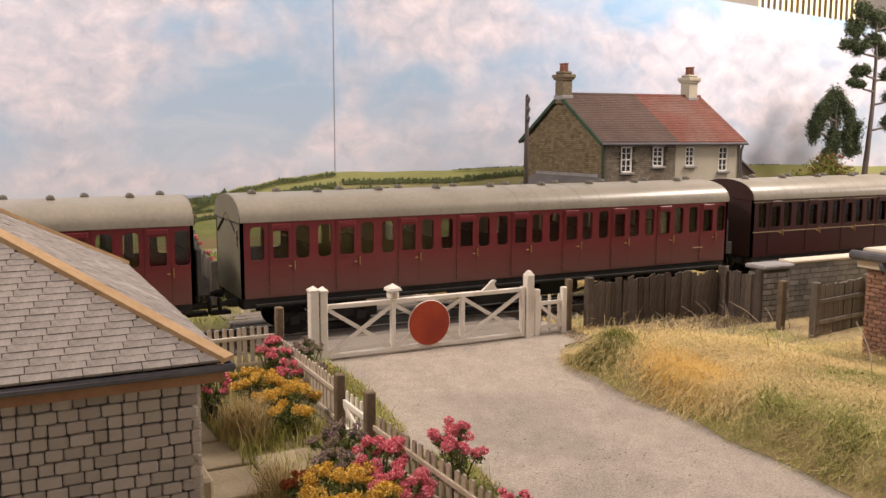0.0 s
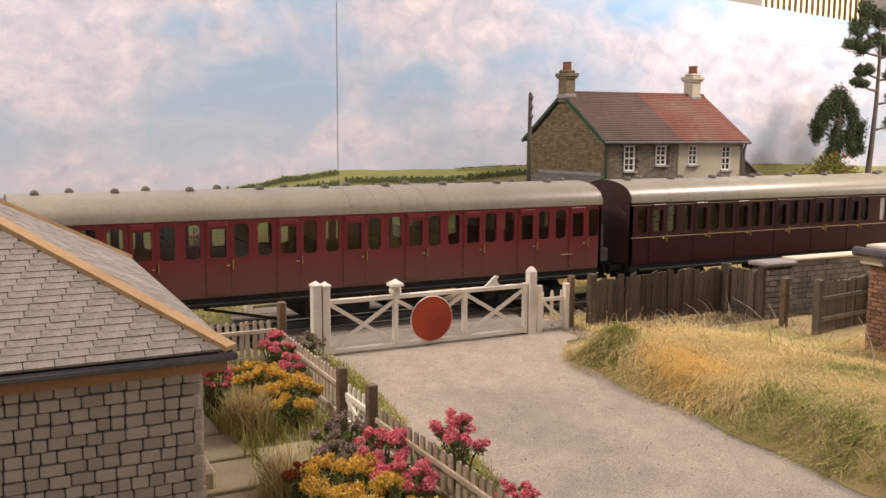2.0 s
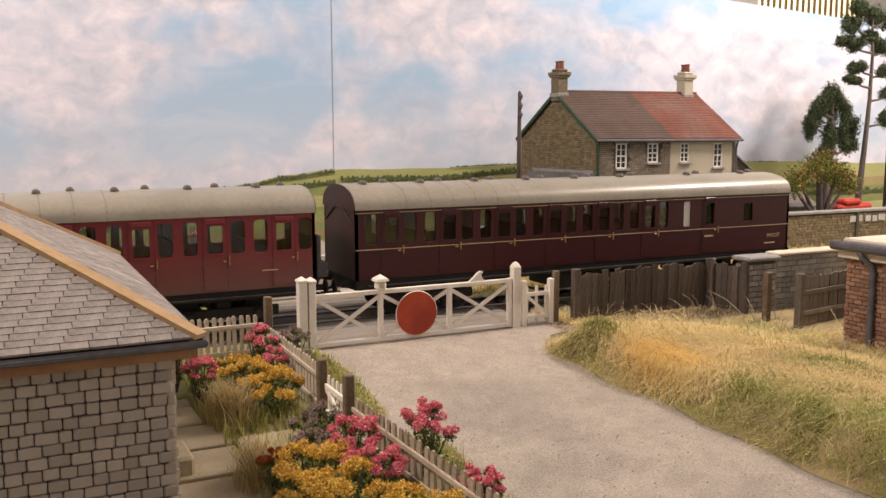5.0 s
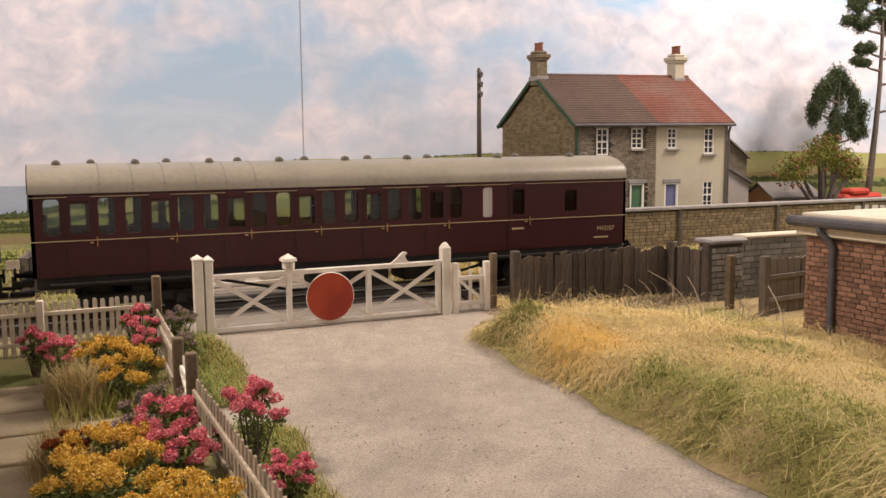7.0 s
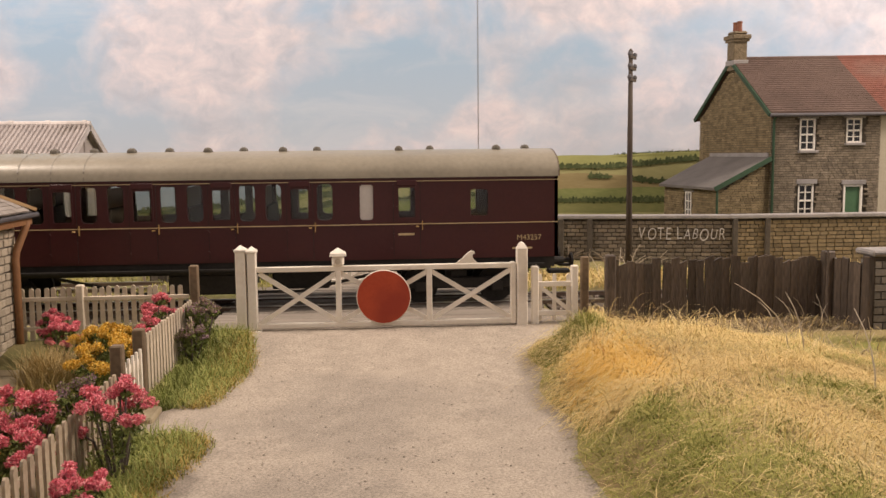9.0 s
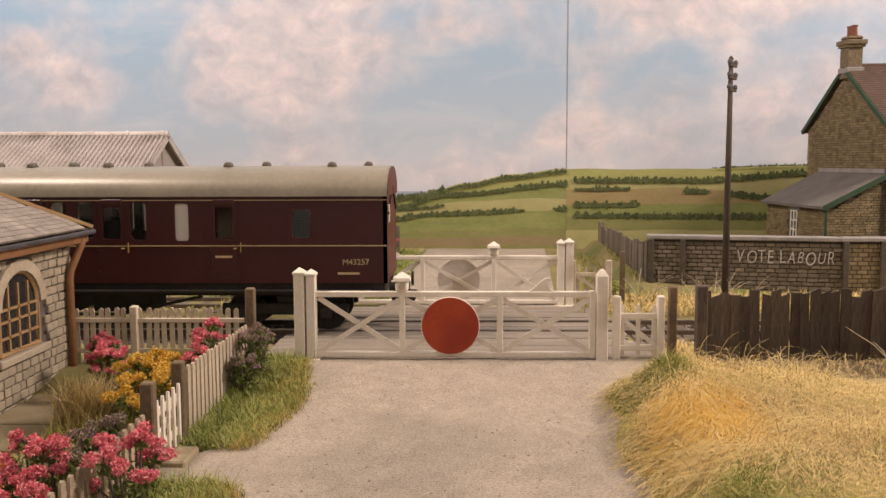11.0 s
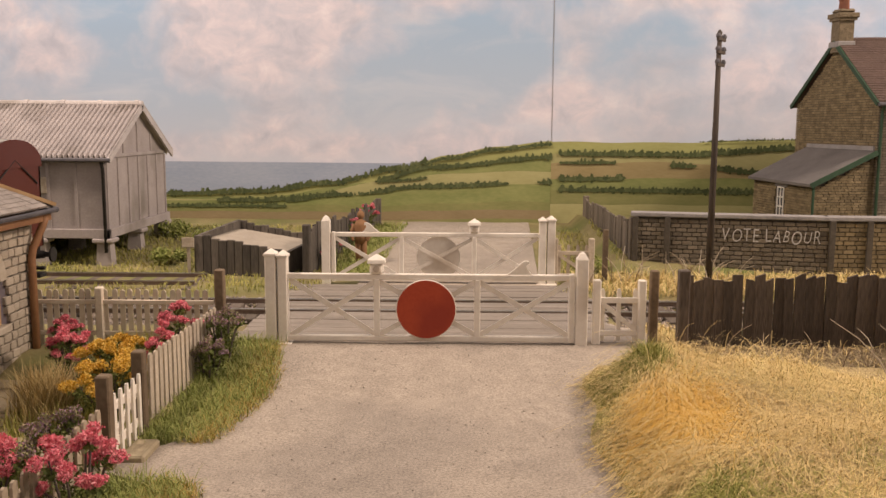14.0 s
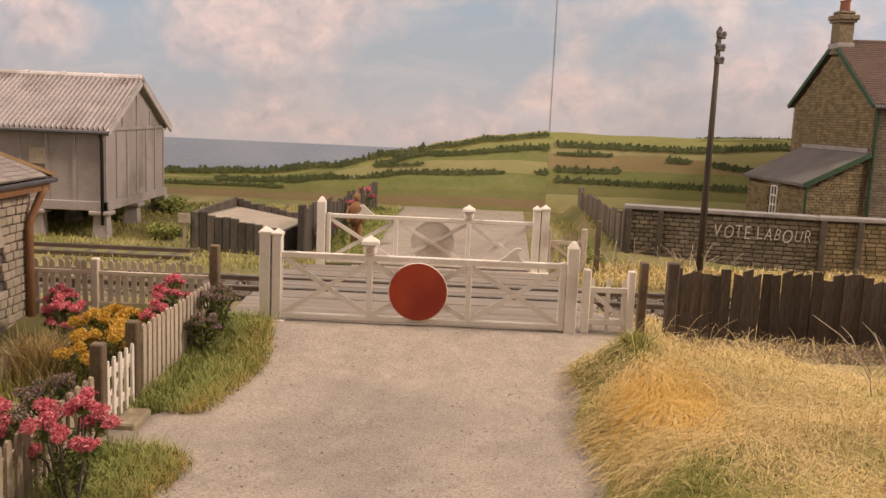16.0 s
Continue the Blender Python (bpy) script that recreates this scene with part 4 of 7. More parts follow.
part("coping", Shape().box(0.34, -0.02, 0.515, 3.4, 0.13, 0.545, 0.01), CREAM, t, "cream coping stones")


# ---- brick hut ----
hut = thing("brick_hut", 5.155, 3.275, 0.0, label="red brick hut with flat felt roof and dark downpipe", category="hut")
part("core", Shape().box(0.012, -2.6, -0.15, 1.6, -0.012, 0.63), LIMEMORTAR, hut)
face = courses(2.6, 0.70, 0.076, 0.0315, 0.0055, random.Random(8))
near = [p for p in face if p[0] < 0.92]
brick_face(near, 0.018, "brick", REDBRICK, hut, wall_pose(0.004, 0, -0.08, -90), jitter=0.002)
brick_stuff([p for p in face if p[0] >= 0.92], 0.018, "brickwork", REDBRICK, hut, wall_pose(0.004, 0, -0.08, -90), 0.002)
brick_stuff(courses(1.6, 0.70, 0.076, 0.0315, 0.0055, random.Random(9)), 0.018, "brickwork", REDBRICK, hut, pose(1.6, -0.004, -0.08, 0, 0, 180), 0.002)
part("fascia", Shape().box(-0.05, -2.65, 0.625, 1.65, 0.05, 0.70, 0.004), CREAM, hut, "cream painted fascia board")
part("gutter", Shape().tube([(-0.085, -2.66, 0.715), (-0.085, 0.07, 0.715)], 0.034, 10).box(-0.09, -2.66, 0.705, 1.66, 0.07, 0.735, 0.004), LEAD, hut, "dark gutter round the eaves")
part("roof", Shape().box(-0.03, -2.6, 0.735, 1.6, 0.03, 0.765, 0.01), CREAM, hut, "pale flat roof")
part("downpipe", Shape().tube([(-0.085, -0.17, 0.69), (-0.085, -0.18, 0.655), (-0.04, -0.225, 0.60), (-0.028, -0.235, 0.55), (-0.028, -0.24, 0.0), (-0.05, -0.24, -0.04)], 0.022, 10), LEAD, hut, "dark blue-black downpipe", smooth=True)


# ---- pair of cottages ----
def sash_window(parent, x, z, w, h, y=0.0, sill=True, lintel=COPING):
    """A white sash window in an opening of the front wall; x, z its lower left corner."""
    win = part("window", Shape().box(x, y + 0.020, z, x + w, y + 0.028, z + h), DARKGLASS, parent, "white sash window with dark glass")
    fr = Shape()
    for a, b, c, d in ((x, z, x + w, z + 0.016), (x, z + h - 0.016, x + w, z + h), (x, z, x + 0.016, z + h), (x + w - 0.016, z, x + w, z + h), (x, z + h / 2 - 0.009, x + w, z + h / 2 + 0.009)):
        fr.box(a, y + 0.004, b, c, y + 0.02, d)
    part("frame", fr, SASH, win)
    bars = Shape().box(x + w / 2 - 0.005, y + 0.008, z, x + w / 2 + 0.005, y + 0.02, z + h)
    for k in (0.25, 0.75):
        bars.box(x, y + 0.008, z + h * k - 0.004, x + w, y + 0.02, z + h * k + 0.004)
    part("glazing_bar", bars, SASH, win)
    if sill:
        part("sill", Shape().box(x - 0.025, y - 0.03, z - 0.026, x + w + 0.025, y + 0.01, z, 0.004), lintel, win)


def tile_rows(x0, x1, run, rise, y0, z0, row, width, lift=0.006, keep=None):
    """Overlapping roof tiles on a slope that climbs from (y0, z0) by run and rise."""
    sh, n = Shape(), int(math.hypot(run, rise) / row)
    for j in range(n + 1):
        a, b = j / (n + 1), (j + 1.25) / (n + 1)
        b = min(b, 1.0)
        x = x0 - (width * 0.5 if j % 2 else 0)
        while x < x1:
            p, q = max(x, x0), min(x + width - 0.004, x1)
            if q - p > 0.01 and not (keep and not keep((p + q) / 2, a)):
                k = R.uniform(0.0, 0.003)
                sh.add([(p, y0 + run * a, z0 + rise * a + lift + 0.007 + k), (q, y0 + run * a, z0 + rise * a + lift + 0.007 + k), (q, y0 + run * b, z0 + rise * b + lift), (p, y0 + run * b, z0 + rise * b + lift),
                        (p, y0 + run * a, z0 + rise * a), (q, y0 + run * a, z0 + rise * a)], [(0, 1, 2, 3), (4, 5, 1, 0)])
            x += width
    return sh


def cottages():
    t = thing("cottage_pair", 6.25, 7.88, 0.05, 6.2, label="pair of two-storey cottages, one brown brick, one cream rendered", category="house")
    W, D, E, RZ, M = 2.45, 1.50, 1.425, 1.985, 1.27
    wins = [(0.34, 1.02, 0.18, 0.31), (0.88, 1.09, 0.18, 0.24), (1.45, 1.09, 0.16, 0.24), (2.05, 1.02, 0.17, 0.31), (0.34, 0.36, 0.18, 0.33), (2.05, 0.36, 0.17, 0.33)]
    doors = [(0.87, 0.12, 0.22, 0.56, DOORGREEN), (1.42, 0.12, 0.22, 0.56, DOORBLUE)]
    open_at = [(a, b, a + c, b + d) for a, b, c, d in wins] + [(a, b, a + c, b + d) for a, b, c, d, _ in doors]
    front = Shape().sheet(rect(0, -0.1, M, E), [rect(*o) for o in open_at if o[0] < M], 0.012, 0.05)
    part("front_wall", front, DARKJOINT, t, "dark joints of the brick front")
    part("front_wall", Shape().sheet(rect(M, -0.1, W, E), [rect(*o) for o in open_at if o[0] > M], 0.0, 0.05), RENDER, t, "cream rendered front")

    def clear(x, z, w, h):
        return any(x + w > a - 0.01 and x - w < c + 0.01 and z + h > b - 0.01 and z - h < d + 0.01 for a, b, c, d in open_at)

    brick_stuff(courses(M, E, 0.062, 0.024, 0.0045, random.Random(11), clear), 0.02, "brickwork", FRONTBRICK, t, wall_pose(0, 0.006, 0, 0), 0.002)
    gable = [(0, -0.1), (D, -0.1), (D, E), (D / 2, RZ - 0.02), (0, E)]
    cut = D - 0.32
    zc = RZ - 0.02 - (RZ - E) * (cut - D / 2) / (D / 2)
    gable_r = [(0, -0.1), (cut, -0.1), (cut, zc), (D / 2, RZ - 0.02), (0, E)]
    part("gable_wall", Shape().prism(gable, 0.012, 0.06, "x"), DARKJOINT, t)
    part("gable_wall", Shape().prism(gable_r, W - 0.06, W, "x"), RENDER, t)
    part("back_wall", Shape().add([(0, D - 0.05, -0.1), (W, D - 0.40, -0.1), (W, D - 0.40, E), (0, D - 0.05, E)], [(3, 2, 1, 0)]), RENDER, t)

    def under(x, z, w, h):
        return z + h > E and abs(x - D / 2) + w > (RZ - 0.03 - z - h) / (RZ - E) * D / 2

    brick_stuff([p for p in courses(D, RZ, 0.062, 0.024, 0.0045, random.Random(12), under)], 0.02, "brickwork", TANBRICK, t, pose(0.006, D, 0, 0, 0, -90), 0.002)
    over, run, rise = 0.05, D / 2 + 0.05, (RZ - E) * (D / 2 + 0.05) / (D / 2)
    z0 = E - (RZ - E) * 0.05 / (D / 2)
    for a, b, mat, lab in ((-0.04, M, ROOFBROWN, "brown tiled roof slope"), (M, W + 0.05, ROOFRED, "faded red tiled roof slope")):
        da, db = (D + over - 0.32 * max(q, 0) / W for q in (a, b))
        za, zb = (RZ - (RZ - z0) * (q - D / 2) / run for q in (da, db))
        roof = part("roof", Shape().add([(a, -over, z0), (b, -over, z0), (b, D / 2, RZ), (a, D / 2, RZ), (b, db, zb), (a, da, za), (a, -over, z0 - 0.03), (b, -over, z0 - 0.03), (b, D / 2, RZ - 0.03), (a, D / 2, RZ - 0.03), (b, db, zb - 0.03), (a, da, za - 0.03)],
                                        [(0, 1, 2, 3), (3, 2, 4, 5), (7, 6, 9, 8), (8, 9, 11, 10), (6, 7, 1, 0), (11, 5, 4, 10), (0, 3, 9, 6), (3, 5, 11, 9), (2, 1, 7, 8), (4, 2, 8, 10)]), mat, t, lab)
        part("tiling", tile_rows(a, b, run, rise, -over, z0, 0.038, 0.06), mat, roof, kind="stuff")
        part("ridge_tile", Shape().tube([(a, D / 2, RZ + 0.004), (b, D / 2, RZ + 0.004)], 0.020, 8), mat, roof)
    for a in (-0.05, W + 0.04):
        part("bargeboard", Shape().bar((a, -over, z0 - 0.02), (a, D / 2, RZ - 0.02), 0.020, 0.040).bar((a, D + over - (0.32 if a > 0 else 0), z0 - 0.02 + (0.245 if a > 0 else 0)), (a, D / 2, RZ - 0.02), 0.020, 0.040), GREEN if a < 0 else LEAD, t, "dark green bargeboard" if a < 0 else "")
    part("gutter", Shape().tube([(-0.05, -over - 0.015, z0 - 0.022), (W + 0.05, -over - 0.015, z0 - 0.022)], 0.018, 8), LEAD, t, "dark gutter")
    part("downpipe", Shape().tube([(0.02, -over, z0 - 0.02), (0.02, -0.02, z0 - 0.09), (0.02, -0.02, 0)], 0.014, 8), GREEN, t, "green downpipe")
    part("downpipe", Shape().tube([(W - 0.01, -over, z0 - 0.02), (W - 0.01, -0.02, z0 - 0.12), (W - 0.01, -0.02, 0)], 0.014, 8), LEAD, t, "dark downpipe")
    for a, b, c, d in wins:
        sash_window(t, a, b, c, d)
    for a, b, c, d, _ in doors + [(x, z, w, h, 0) for x, z, w, h in wins if x < M]:
        part("lintel", Shape().box(a - 0.03, -0.012, b + d, a + c + 0.03, 0.01, b + d + 0.045, 0.003), COPING, t)
    for a, b, c, d, mat in doors:
        dr = part("door", Shape().box(a + 0.02, 0.02, b, a + c - 0.02, 0.032, b + d - 0.02, 0.002), mat, t, "panelled cottage door")
        part("door_frame", Shape().box(a, 0.0, b, a + 0.02, 0.03, b + d).box(a + c - 0.02, 0.0, b, a + c, 0.03, b + d).box(a + 0.02, 0.0, b + d - 0.02, a + c - 0.02, 0.03, b + d), SASH, dr)
    for cx, mat, pots in ((0.03, STACK, (-0.04, 0.04)), (W - 0.16, RENDER, (-0.035, 0.035))):
        ch = part("chimney", Shape().box(cx - 0.082, D / 2 - 0.075, RZ - 0.12, cx + 0.082, D / 2 + 0.075, RZ + 0.20, 0.006), mat, t, "square chimney stack with stepped cap")
        part("cap", Shape().box(cx - 0.115, D / 2 - 0.105, RZ + 0.20, cx + 0.115, D / 2 + 0.105, RZ + 0.245, 0.006).box(cx - 0.098, D / 2 - 0.09, RZ + 0.175, cx + 0.098, D / 2 + 0.09, RZ + 0.20).box(cx - 0.09, D / 2 - 0.08, RZ + 0.245, cx + 0.09, D / 2 + 0.08, RZ + 0.285, 0.02), mat, ch)
        part("flashing", Shape().box(cx - 0.095, D / 2 - 0.088, RZ - 0.07, cx + 0.095, D / 2 + 0.088, RZ - 0.015, 0.006), COPING, ch)
        for k in pots:
            part("chimney_pot", Shape().tube([(cx, D / 2 + k, RZ + 0.28), (cx, D / 2 + k, RZ + 0.365), (cx, D / 2 + k, RZ + 0.37), (cx, D / 2 + k, RZ + 0.385)], (0.032, 0.027, 0.033, 0.033), 10), TERRACOTTA, ch, "terracotta pot")
    # the front stands askew to the gable, along the line of the backdrop
    for ob in [c for p in t.children for c in (p, *p.children)]:
        for v in ob.data.vertices:
            v.co.x *= 0.81
            v.co.y -= 0.234 * v.co.x
        ob.data.update()
    # lean-to against the gable
    x0, y0, y1, zl, zh = -0.54, 0.02, 1.22, 0.67, 0.94
    lean = part("lean_to", Shape().prism([(x0, -0.1), (0.0, -0.1), (0.0, zh - 0.01), (x0, zl - 0.01)], y0 + 0.012, y1, "y"), DARKJOINT, t, "brick lean-to with slate roof")
    brick_stuff(courses(y1 - y0, zl, 0.062, 0.024, 0.0045, random.Random(13), lambda x, z, w, h: 0.48 < x < 0.66 and 0.30 < z < 0.64), 0.02, "brickwork", TANBRICK, lean, pose(x0 - 0.004, y1, 0, 0, 0, -90), 0.002)
    brick_stuff(courses(-x0, zh, 0.062, 0.024, 0.0045, random.Random(14), lambda x, z, w, h: z + h > zl - 0.02 + (zh - zl) * (x - w) / -x0), 0.02, "brickwork", TANBRICK, lean, wall_pose(x0, y0 + 0.006, 0, 0), 0.002)
    slope = Shape().add([(x0 - 0.06, y0 - 0.04, zl - 0.03), (0.0, y0 - 0.04, zh), (0.0, y1 + 0.04, zh), (x0 - 0.06, y1 + 0.04, zl - 0.03), (x0 - 0.06, y0 - 0.04, zl - 0.005), (0.0, y0 - 0.04, zh + 0.025), (0.0, y1 + 0.04, zh + 0.025), (x0 - 0.06, y1 + 0.04, zl - 0.005)],
                        [(3, 2, 1, 0), (4, 5, 6, 7), (0, 1, 5, 4), (1, 2, 6, 5), (2, 3, 7, 6), (3, 0, 4, 7)])
    part("roof", slope, LEANSLATE, lean, "grey-brown slated lean-to roof")
    part("flashing", Shape().box(-0.02, y0, zh + 0.02, 0.0, y1, zh + 0.06), COPING, lean)
    part("bargeboard", Shape().bar((x0 - 0.06, y0 - 0.045, zl - 0.02), (0.0, y0 - 0.045, zh + 0.005), 0.015, 0.045), GREEN, lean)
    part("downpipe", Shape().tube([(x0 - 0.02, y0 - 0.02, zl - 0.03), (x0 - 0.02, y0 - 0.02, 0)], 0.012, 8), GREEN, lean)
    part("window", Shape().box(x0 - 0.016, 0.55, 0.32, x0 - 0.008, 0.68, 0.60), DARKGLASS, lean)
    wf = Shape()
    for a in (0.55, 0.61, 0.67):
        wf.box(x0 - 0.026, a, 0.32, x0 - 0.014, a + 0.012, 0.60)
    for b in (0.32, 0.41, 0.50, 0.59):
        wf.box(x0 - 0.026, 0.55, b, x0 - 0.014, 0.682, b + 0.012)
    part("window_frame", wf, SASH, lean)
    part("lintel", Shape().box(x0 - 0.024, 0.50, 0.605, x0 - 0.004, 0.73, 0.645, 0.003), COPING, lean)
    return t


cottages()


def low_relief(name, x, y, z, w, d, e, r, rz, wall_mat, roof_mat, label, chimney=False):
    t = thing(name, x, y, z, rz, label=label, category="house" if chimney else "shed")
    part("wall", Shape().prism([(0, -0.1), (d, -0.1), (d, e), (d / 2, r - 0.015), (0, e)], 0, w, "x"), wall_mat, t)
    part("roof", Shape().add([(-0.04, -0.04, e - 0.02), (w + 0.04, -0.04, e - 0.02), (w + 0.04, d / 2, r), (-0.04, d / 2, r), (w + 0.04, d + 0.04, e - 0.02), (-0.04, d + 0.04, e - 0.02), (-0.04, -0.04, e), (w + 0.04, -0.04, e), (w + 0.04, d / 2, r + 0.025), (-0.04, d / 2, r + 0.025), (w + 0.04, d + 0.04, e), (-0.04, d + 0.04, e)],
                             [(3, 2, 1, 0), (5, 4, 2, 3), (6, 7, 8, 9), (9, 8, 10, 11), (0, 1, 7, 6), (4, 5, 11, 10), (0, 6, 9, 3), (3, 9, 11, 5), (1, 2, 8, 7), (2, 4, 10, 8)]), roof_mat, t)
    if chimney:
        part("chimney", Shape().box(w * 0.2, d / 2 - 0.05, r - 0.08, w * 0.2 + 0.1, d / 2 + 0.05, r + 0.12, 0.005), TERRACOTTA, t)
        part("chimney_pot", Shape().tube([(w * 0.2 + 0.05, d / 2, r + 0.12), (w * 0.2 + 0.05, d / 2, r + 0.18)], 0.025, 8), TERRACOTTA, t)
    else:
        part("window", Shape().box(w * 0.62, -0.012, e * 0.5, w * 0.8, 0.004, e * 0.8, 0.003), DARKGLASS, t)
    return t


outhouse = thing("outhouse", 8.27, 7.78, 0.1, 0.0, label="grey rendered outhouse with lean-to slate roof beside the cottages", category="outhouse")
part("wall", Shape().prism([(0, -0.1), (0.48, -0.1), (0.48, 0.60), (0, 0.84)], 0.0, 0.55, "y"), SHEDBOARD, outhouse)
part("roof", Shape().prism([(-0.005, 0.845), (0.52, 0.583), (0.52, 0.613), (-0.005, 0.878)], -0.035, 0.58, "y"), LEANSLATE, outhouse, "dark slate lean-to roof")
low_relief("small_house", 9.20, 8.32, 0.1, 0.40, 0.58, 0.90, 1.17, 68, TANPIECE, SLATE, "brick house with grey slate roof beside the cottages", True)
hut_small = low_relief("garden_shed", 9.10, 7.72, 0.10, 0.76, 0.50, 0.40, 0.56, 0, RENDER, LEANSLATE, "cream garden shed with brown gable and dark felt roof")
part("gable_board", Shape().prism([(0.01, -0.05), (0.49, -0.05), (0.49, 0.39), (0.25, 0.53), (0.01, 0.39)], -0.012, -0.002, "x"), FIGBROWN, hut_small, "tan boarded gable")

wagon = thing("red_tractor", 10.45, 7.60, 0.12, 8, label="red farm machine parked behind the wall", category="tractor")
part("body", Shape().box(-0.42, -0.10, 0.14, 0.40, 0.12, 0.40, 0.04), REDPAINT, wagon)
part("bonnet", Shape().box(-0.30, -0.11, 0.38, 0.10, 0.10, 0.47, 0.03), REDPAINT, wagon)
for a in (-0.28, 0.26):
    wh = part("wheel", Shape().tube([(a, -0.15, 0.13), (a, -0.10, 0.13)], 0.13, 18), BLACK, wagon)
    part("hub", Shape().tube([(a, -0.16, 0.13), (a, -0.15, 0.13)], 0.06, 12), REDPAINT, wh)


# ---- crossing keeper's house ----
def keepers_house():
    t = thing("keepers_house", 0.22, 2.25, -0.10, label="single-storey stone crossing keeper's house with hipped slate roof", category="house")
    W, L, H, O = 1.5, 2.42, 0.86, 0.09
    part("core", Shape().box(-W, 0.02, -0.05, -0.02, L - 0.02, H), MORTAR, t, "dark recessed joints")
    arch_y, arch_w, z0, z1 = 1.83, 0.20, 0.30, 0.52

    def in_arch(x, z, w, h):
        y = x
        return abs(y - arch_y) - w < arch_w + 0.06 and z0 - 0.02 < z < z1 + 0.24 and (z < z1 or math.hypot(max(abs(y - arch_y) - w * 0.3, 0), z - z1) < 0.25)

    south = courses(W, H, 0.064, 0.046, 0.0045, random.Random(21), spread=0.30)
    me_s = [p for p in south if p[0] > W - 0.74]
    brick_face(me_s, 0.034, "stone", STONE, t, wall_pose(-W, 0.012, 0, 0), 0.11, 0.004, 1.6)
    brick_stuff([p for p in south if p[0] <= W - 0.74], 0.034, "stonework", STONE, t, wall_pose(-W, 0.012, 0, 0), 0.004)
    east = courses(L, H, 0.082, 0.048, 0.0065, random.Random(22), in_arch, 0.3)
    brick_face([p for p in east if p[0] > 1.35], 0.034, "stone", SANDSTONE, t, pose(-0.012, 0, 0, 0, 0, 90), 0.11, 0.003, 1.2)
    brick_stuff([p for p in east if p[0] <= 1.35], 0.034, "stonework", SANDSTONE, t, pose(-0.012, 0, 0, 0, 0, 90), 0.003)
    brick_stuff(courses(W, H, 0.088, 0.052, 0.009, random.Random(23)), 0.034, "stonework", SANDSTONE, t, pose(0, L - 0.012, 0, 0, 0, 180), 0.003)
    ring_in, ring_out = [], []
    for k in range(11):
        a = math.pi * k / 10
        ring_in.append((arch_y + arch_w * math.cos(a), z1 + arch_w * 0.9 * math.sin(a)))
        ring_out.append((arch_y + (arch_w + 0.065) * math.cos(a), z1 + (arch_w + 0.065) * 0.9 * math.sin(a)))
    for k in range(10):
        part("arch_stone", Shape().prism([ring_in[k], ring_out[k], ring_out[k + 1], ring_in[k + 1]], -0.03, 0.014, "x"), SANDSTONE, t)
    shape = [(arch_y - arch_w, z0), (arch_y + arch_w, z0)] + ring_in
    win = part("window", Shape().prism(shape, -0.03, -0.016, "x"), DARKGLASS, t, "arched window with tan lattice frame")
    fr = Shape().tube([(-0.012, a, b) for a, b in shape + shape[:1]], 0.016, 6)
    for k in (-0.1, 0.0, 0.1):
        fr.box(-0.02, arch_y + k - 0.007, z0, -0.004, arch_y + k + 0.007, z1 + 0.12)
    for z in (z0 + 0.08, z0 + 0.16, z1):
        fr.box(-0.02, arch_y - arch_w, z - 0.006, -0.004, arch_y + arch_w, z + 0.006)
    part("frame", fr, HIPTILE, win)
    part("sill", Shape().box(-0.02, arch_y - arch_w - 0.05, z0 - 0.05, 0.03, arch_y + arch_w + 0.05, z0 - 0.01, 0.006), SANDSTONE, win)
    # hipped roof
    k, half = 0.58, W / 2 + O
    a, b, c, d = (-W - O, -O), (O, -O), (O, L + O), (-W - O, L + O)
    r0, r1, top = (-W / 2, -O + half), (-W / 2, L + O - half), H + k * half
    p = [(*a, H), (*b, H), (*c, H), (*d, H), (*r0, top), (*r1, top)]
    part("roof", Shape().add(p, [(0, 1, 4), (1, 2, 5, 4), (2, 3, 5), (3, 0, 4, 5), (3, 2, 1, 0)]), SLATEGAP, t, "hipped grey slate roof")
    slate = Shape().box(-0.0465, -0.026, -0.005, 0.0465, 0.022, 0.005)
    me, far = mesh_of("slate", slate, SLATE), Shape()
    tilt = math.degrees(math.atan(k))
    slope = math.hypot(1, k)
    row = 0.0365
    for j in range(int(half * slope / row)):
        u = (j + 0.55) * row / slope
        for face in ("south", "east"):
            length = (W + 2 * O - 2 * u) if face == "south" else (L + 2 * O - 2 * u)
            q = 0.04 + (0.048 if j % 2 else 0)
            while q < length - 0.03:
                if face == "south":
                    x, y, rz = O - u - q, -O + u, 0
                else:
                    x, y, rz = O - u, -O + u + q, 90
                m = Matrix.Translation((x, y, H + k * u + 0.009 + R.uniform(0, 0.002))) @ Matrix.Rotation(radians(rz), 4, "Z") @ Matrix.Rotation(radians(tilt - 3), 4, "X") @ Matrix.Rotation(radians(R.uniform(-0.8, 0.8)), 4, "Z")
                if face == "south" and x > -0.95:
                    piece("slate", me, t, m)
                else:
                    far.add([m @ Vector(v) for v in slate.v], slate.f)
                q += 0.096
    part("slating", far, SLATEFAR, t, "courses of grey slates", kind="stuff")
    for e, f in ((1, 4), (2, 5), (0, 4), (3, 5)):
        part("hip_tile", Shape().bar(Vector(p[e]) + Vector((0, 0, 0.012)), Vector(p[f]) + Vector((0, 0, 0.014)), 0.062, 0.020), HIPTILE, t, "tan ridge tiles along the hip")
    part("ridge_tile", Shape().bar((*r0, top + 0.012), (*r1, top + 0.012), 0.075, 0.03), HIPTILE, t)
    g = H - 0.018
    part("gutter", Shape().tube([(-W - O, -O - 0.01, g), (O + 0.01, -O - 0.01, g), (O + 0.01, L + O + 0.01, g), (-W, L + O + 0.01, g)], 0.015, 8), LEAD, t, "dark gutter")
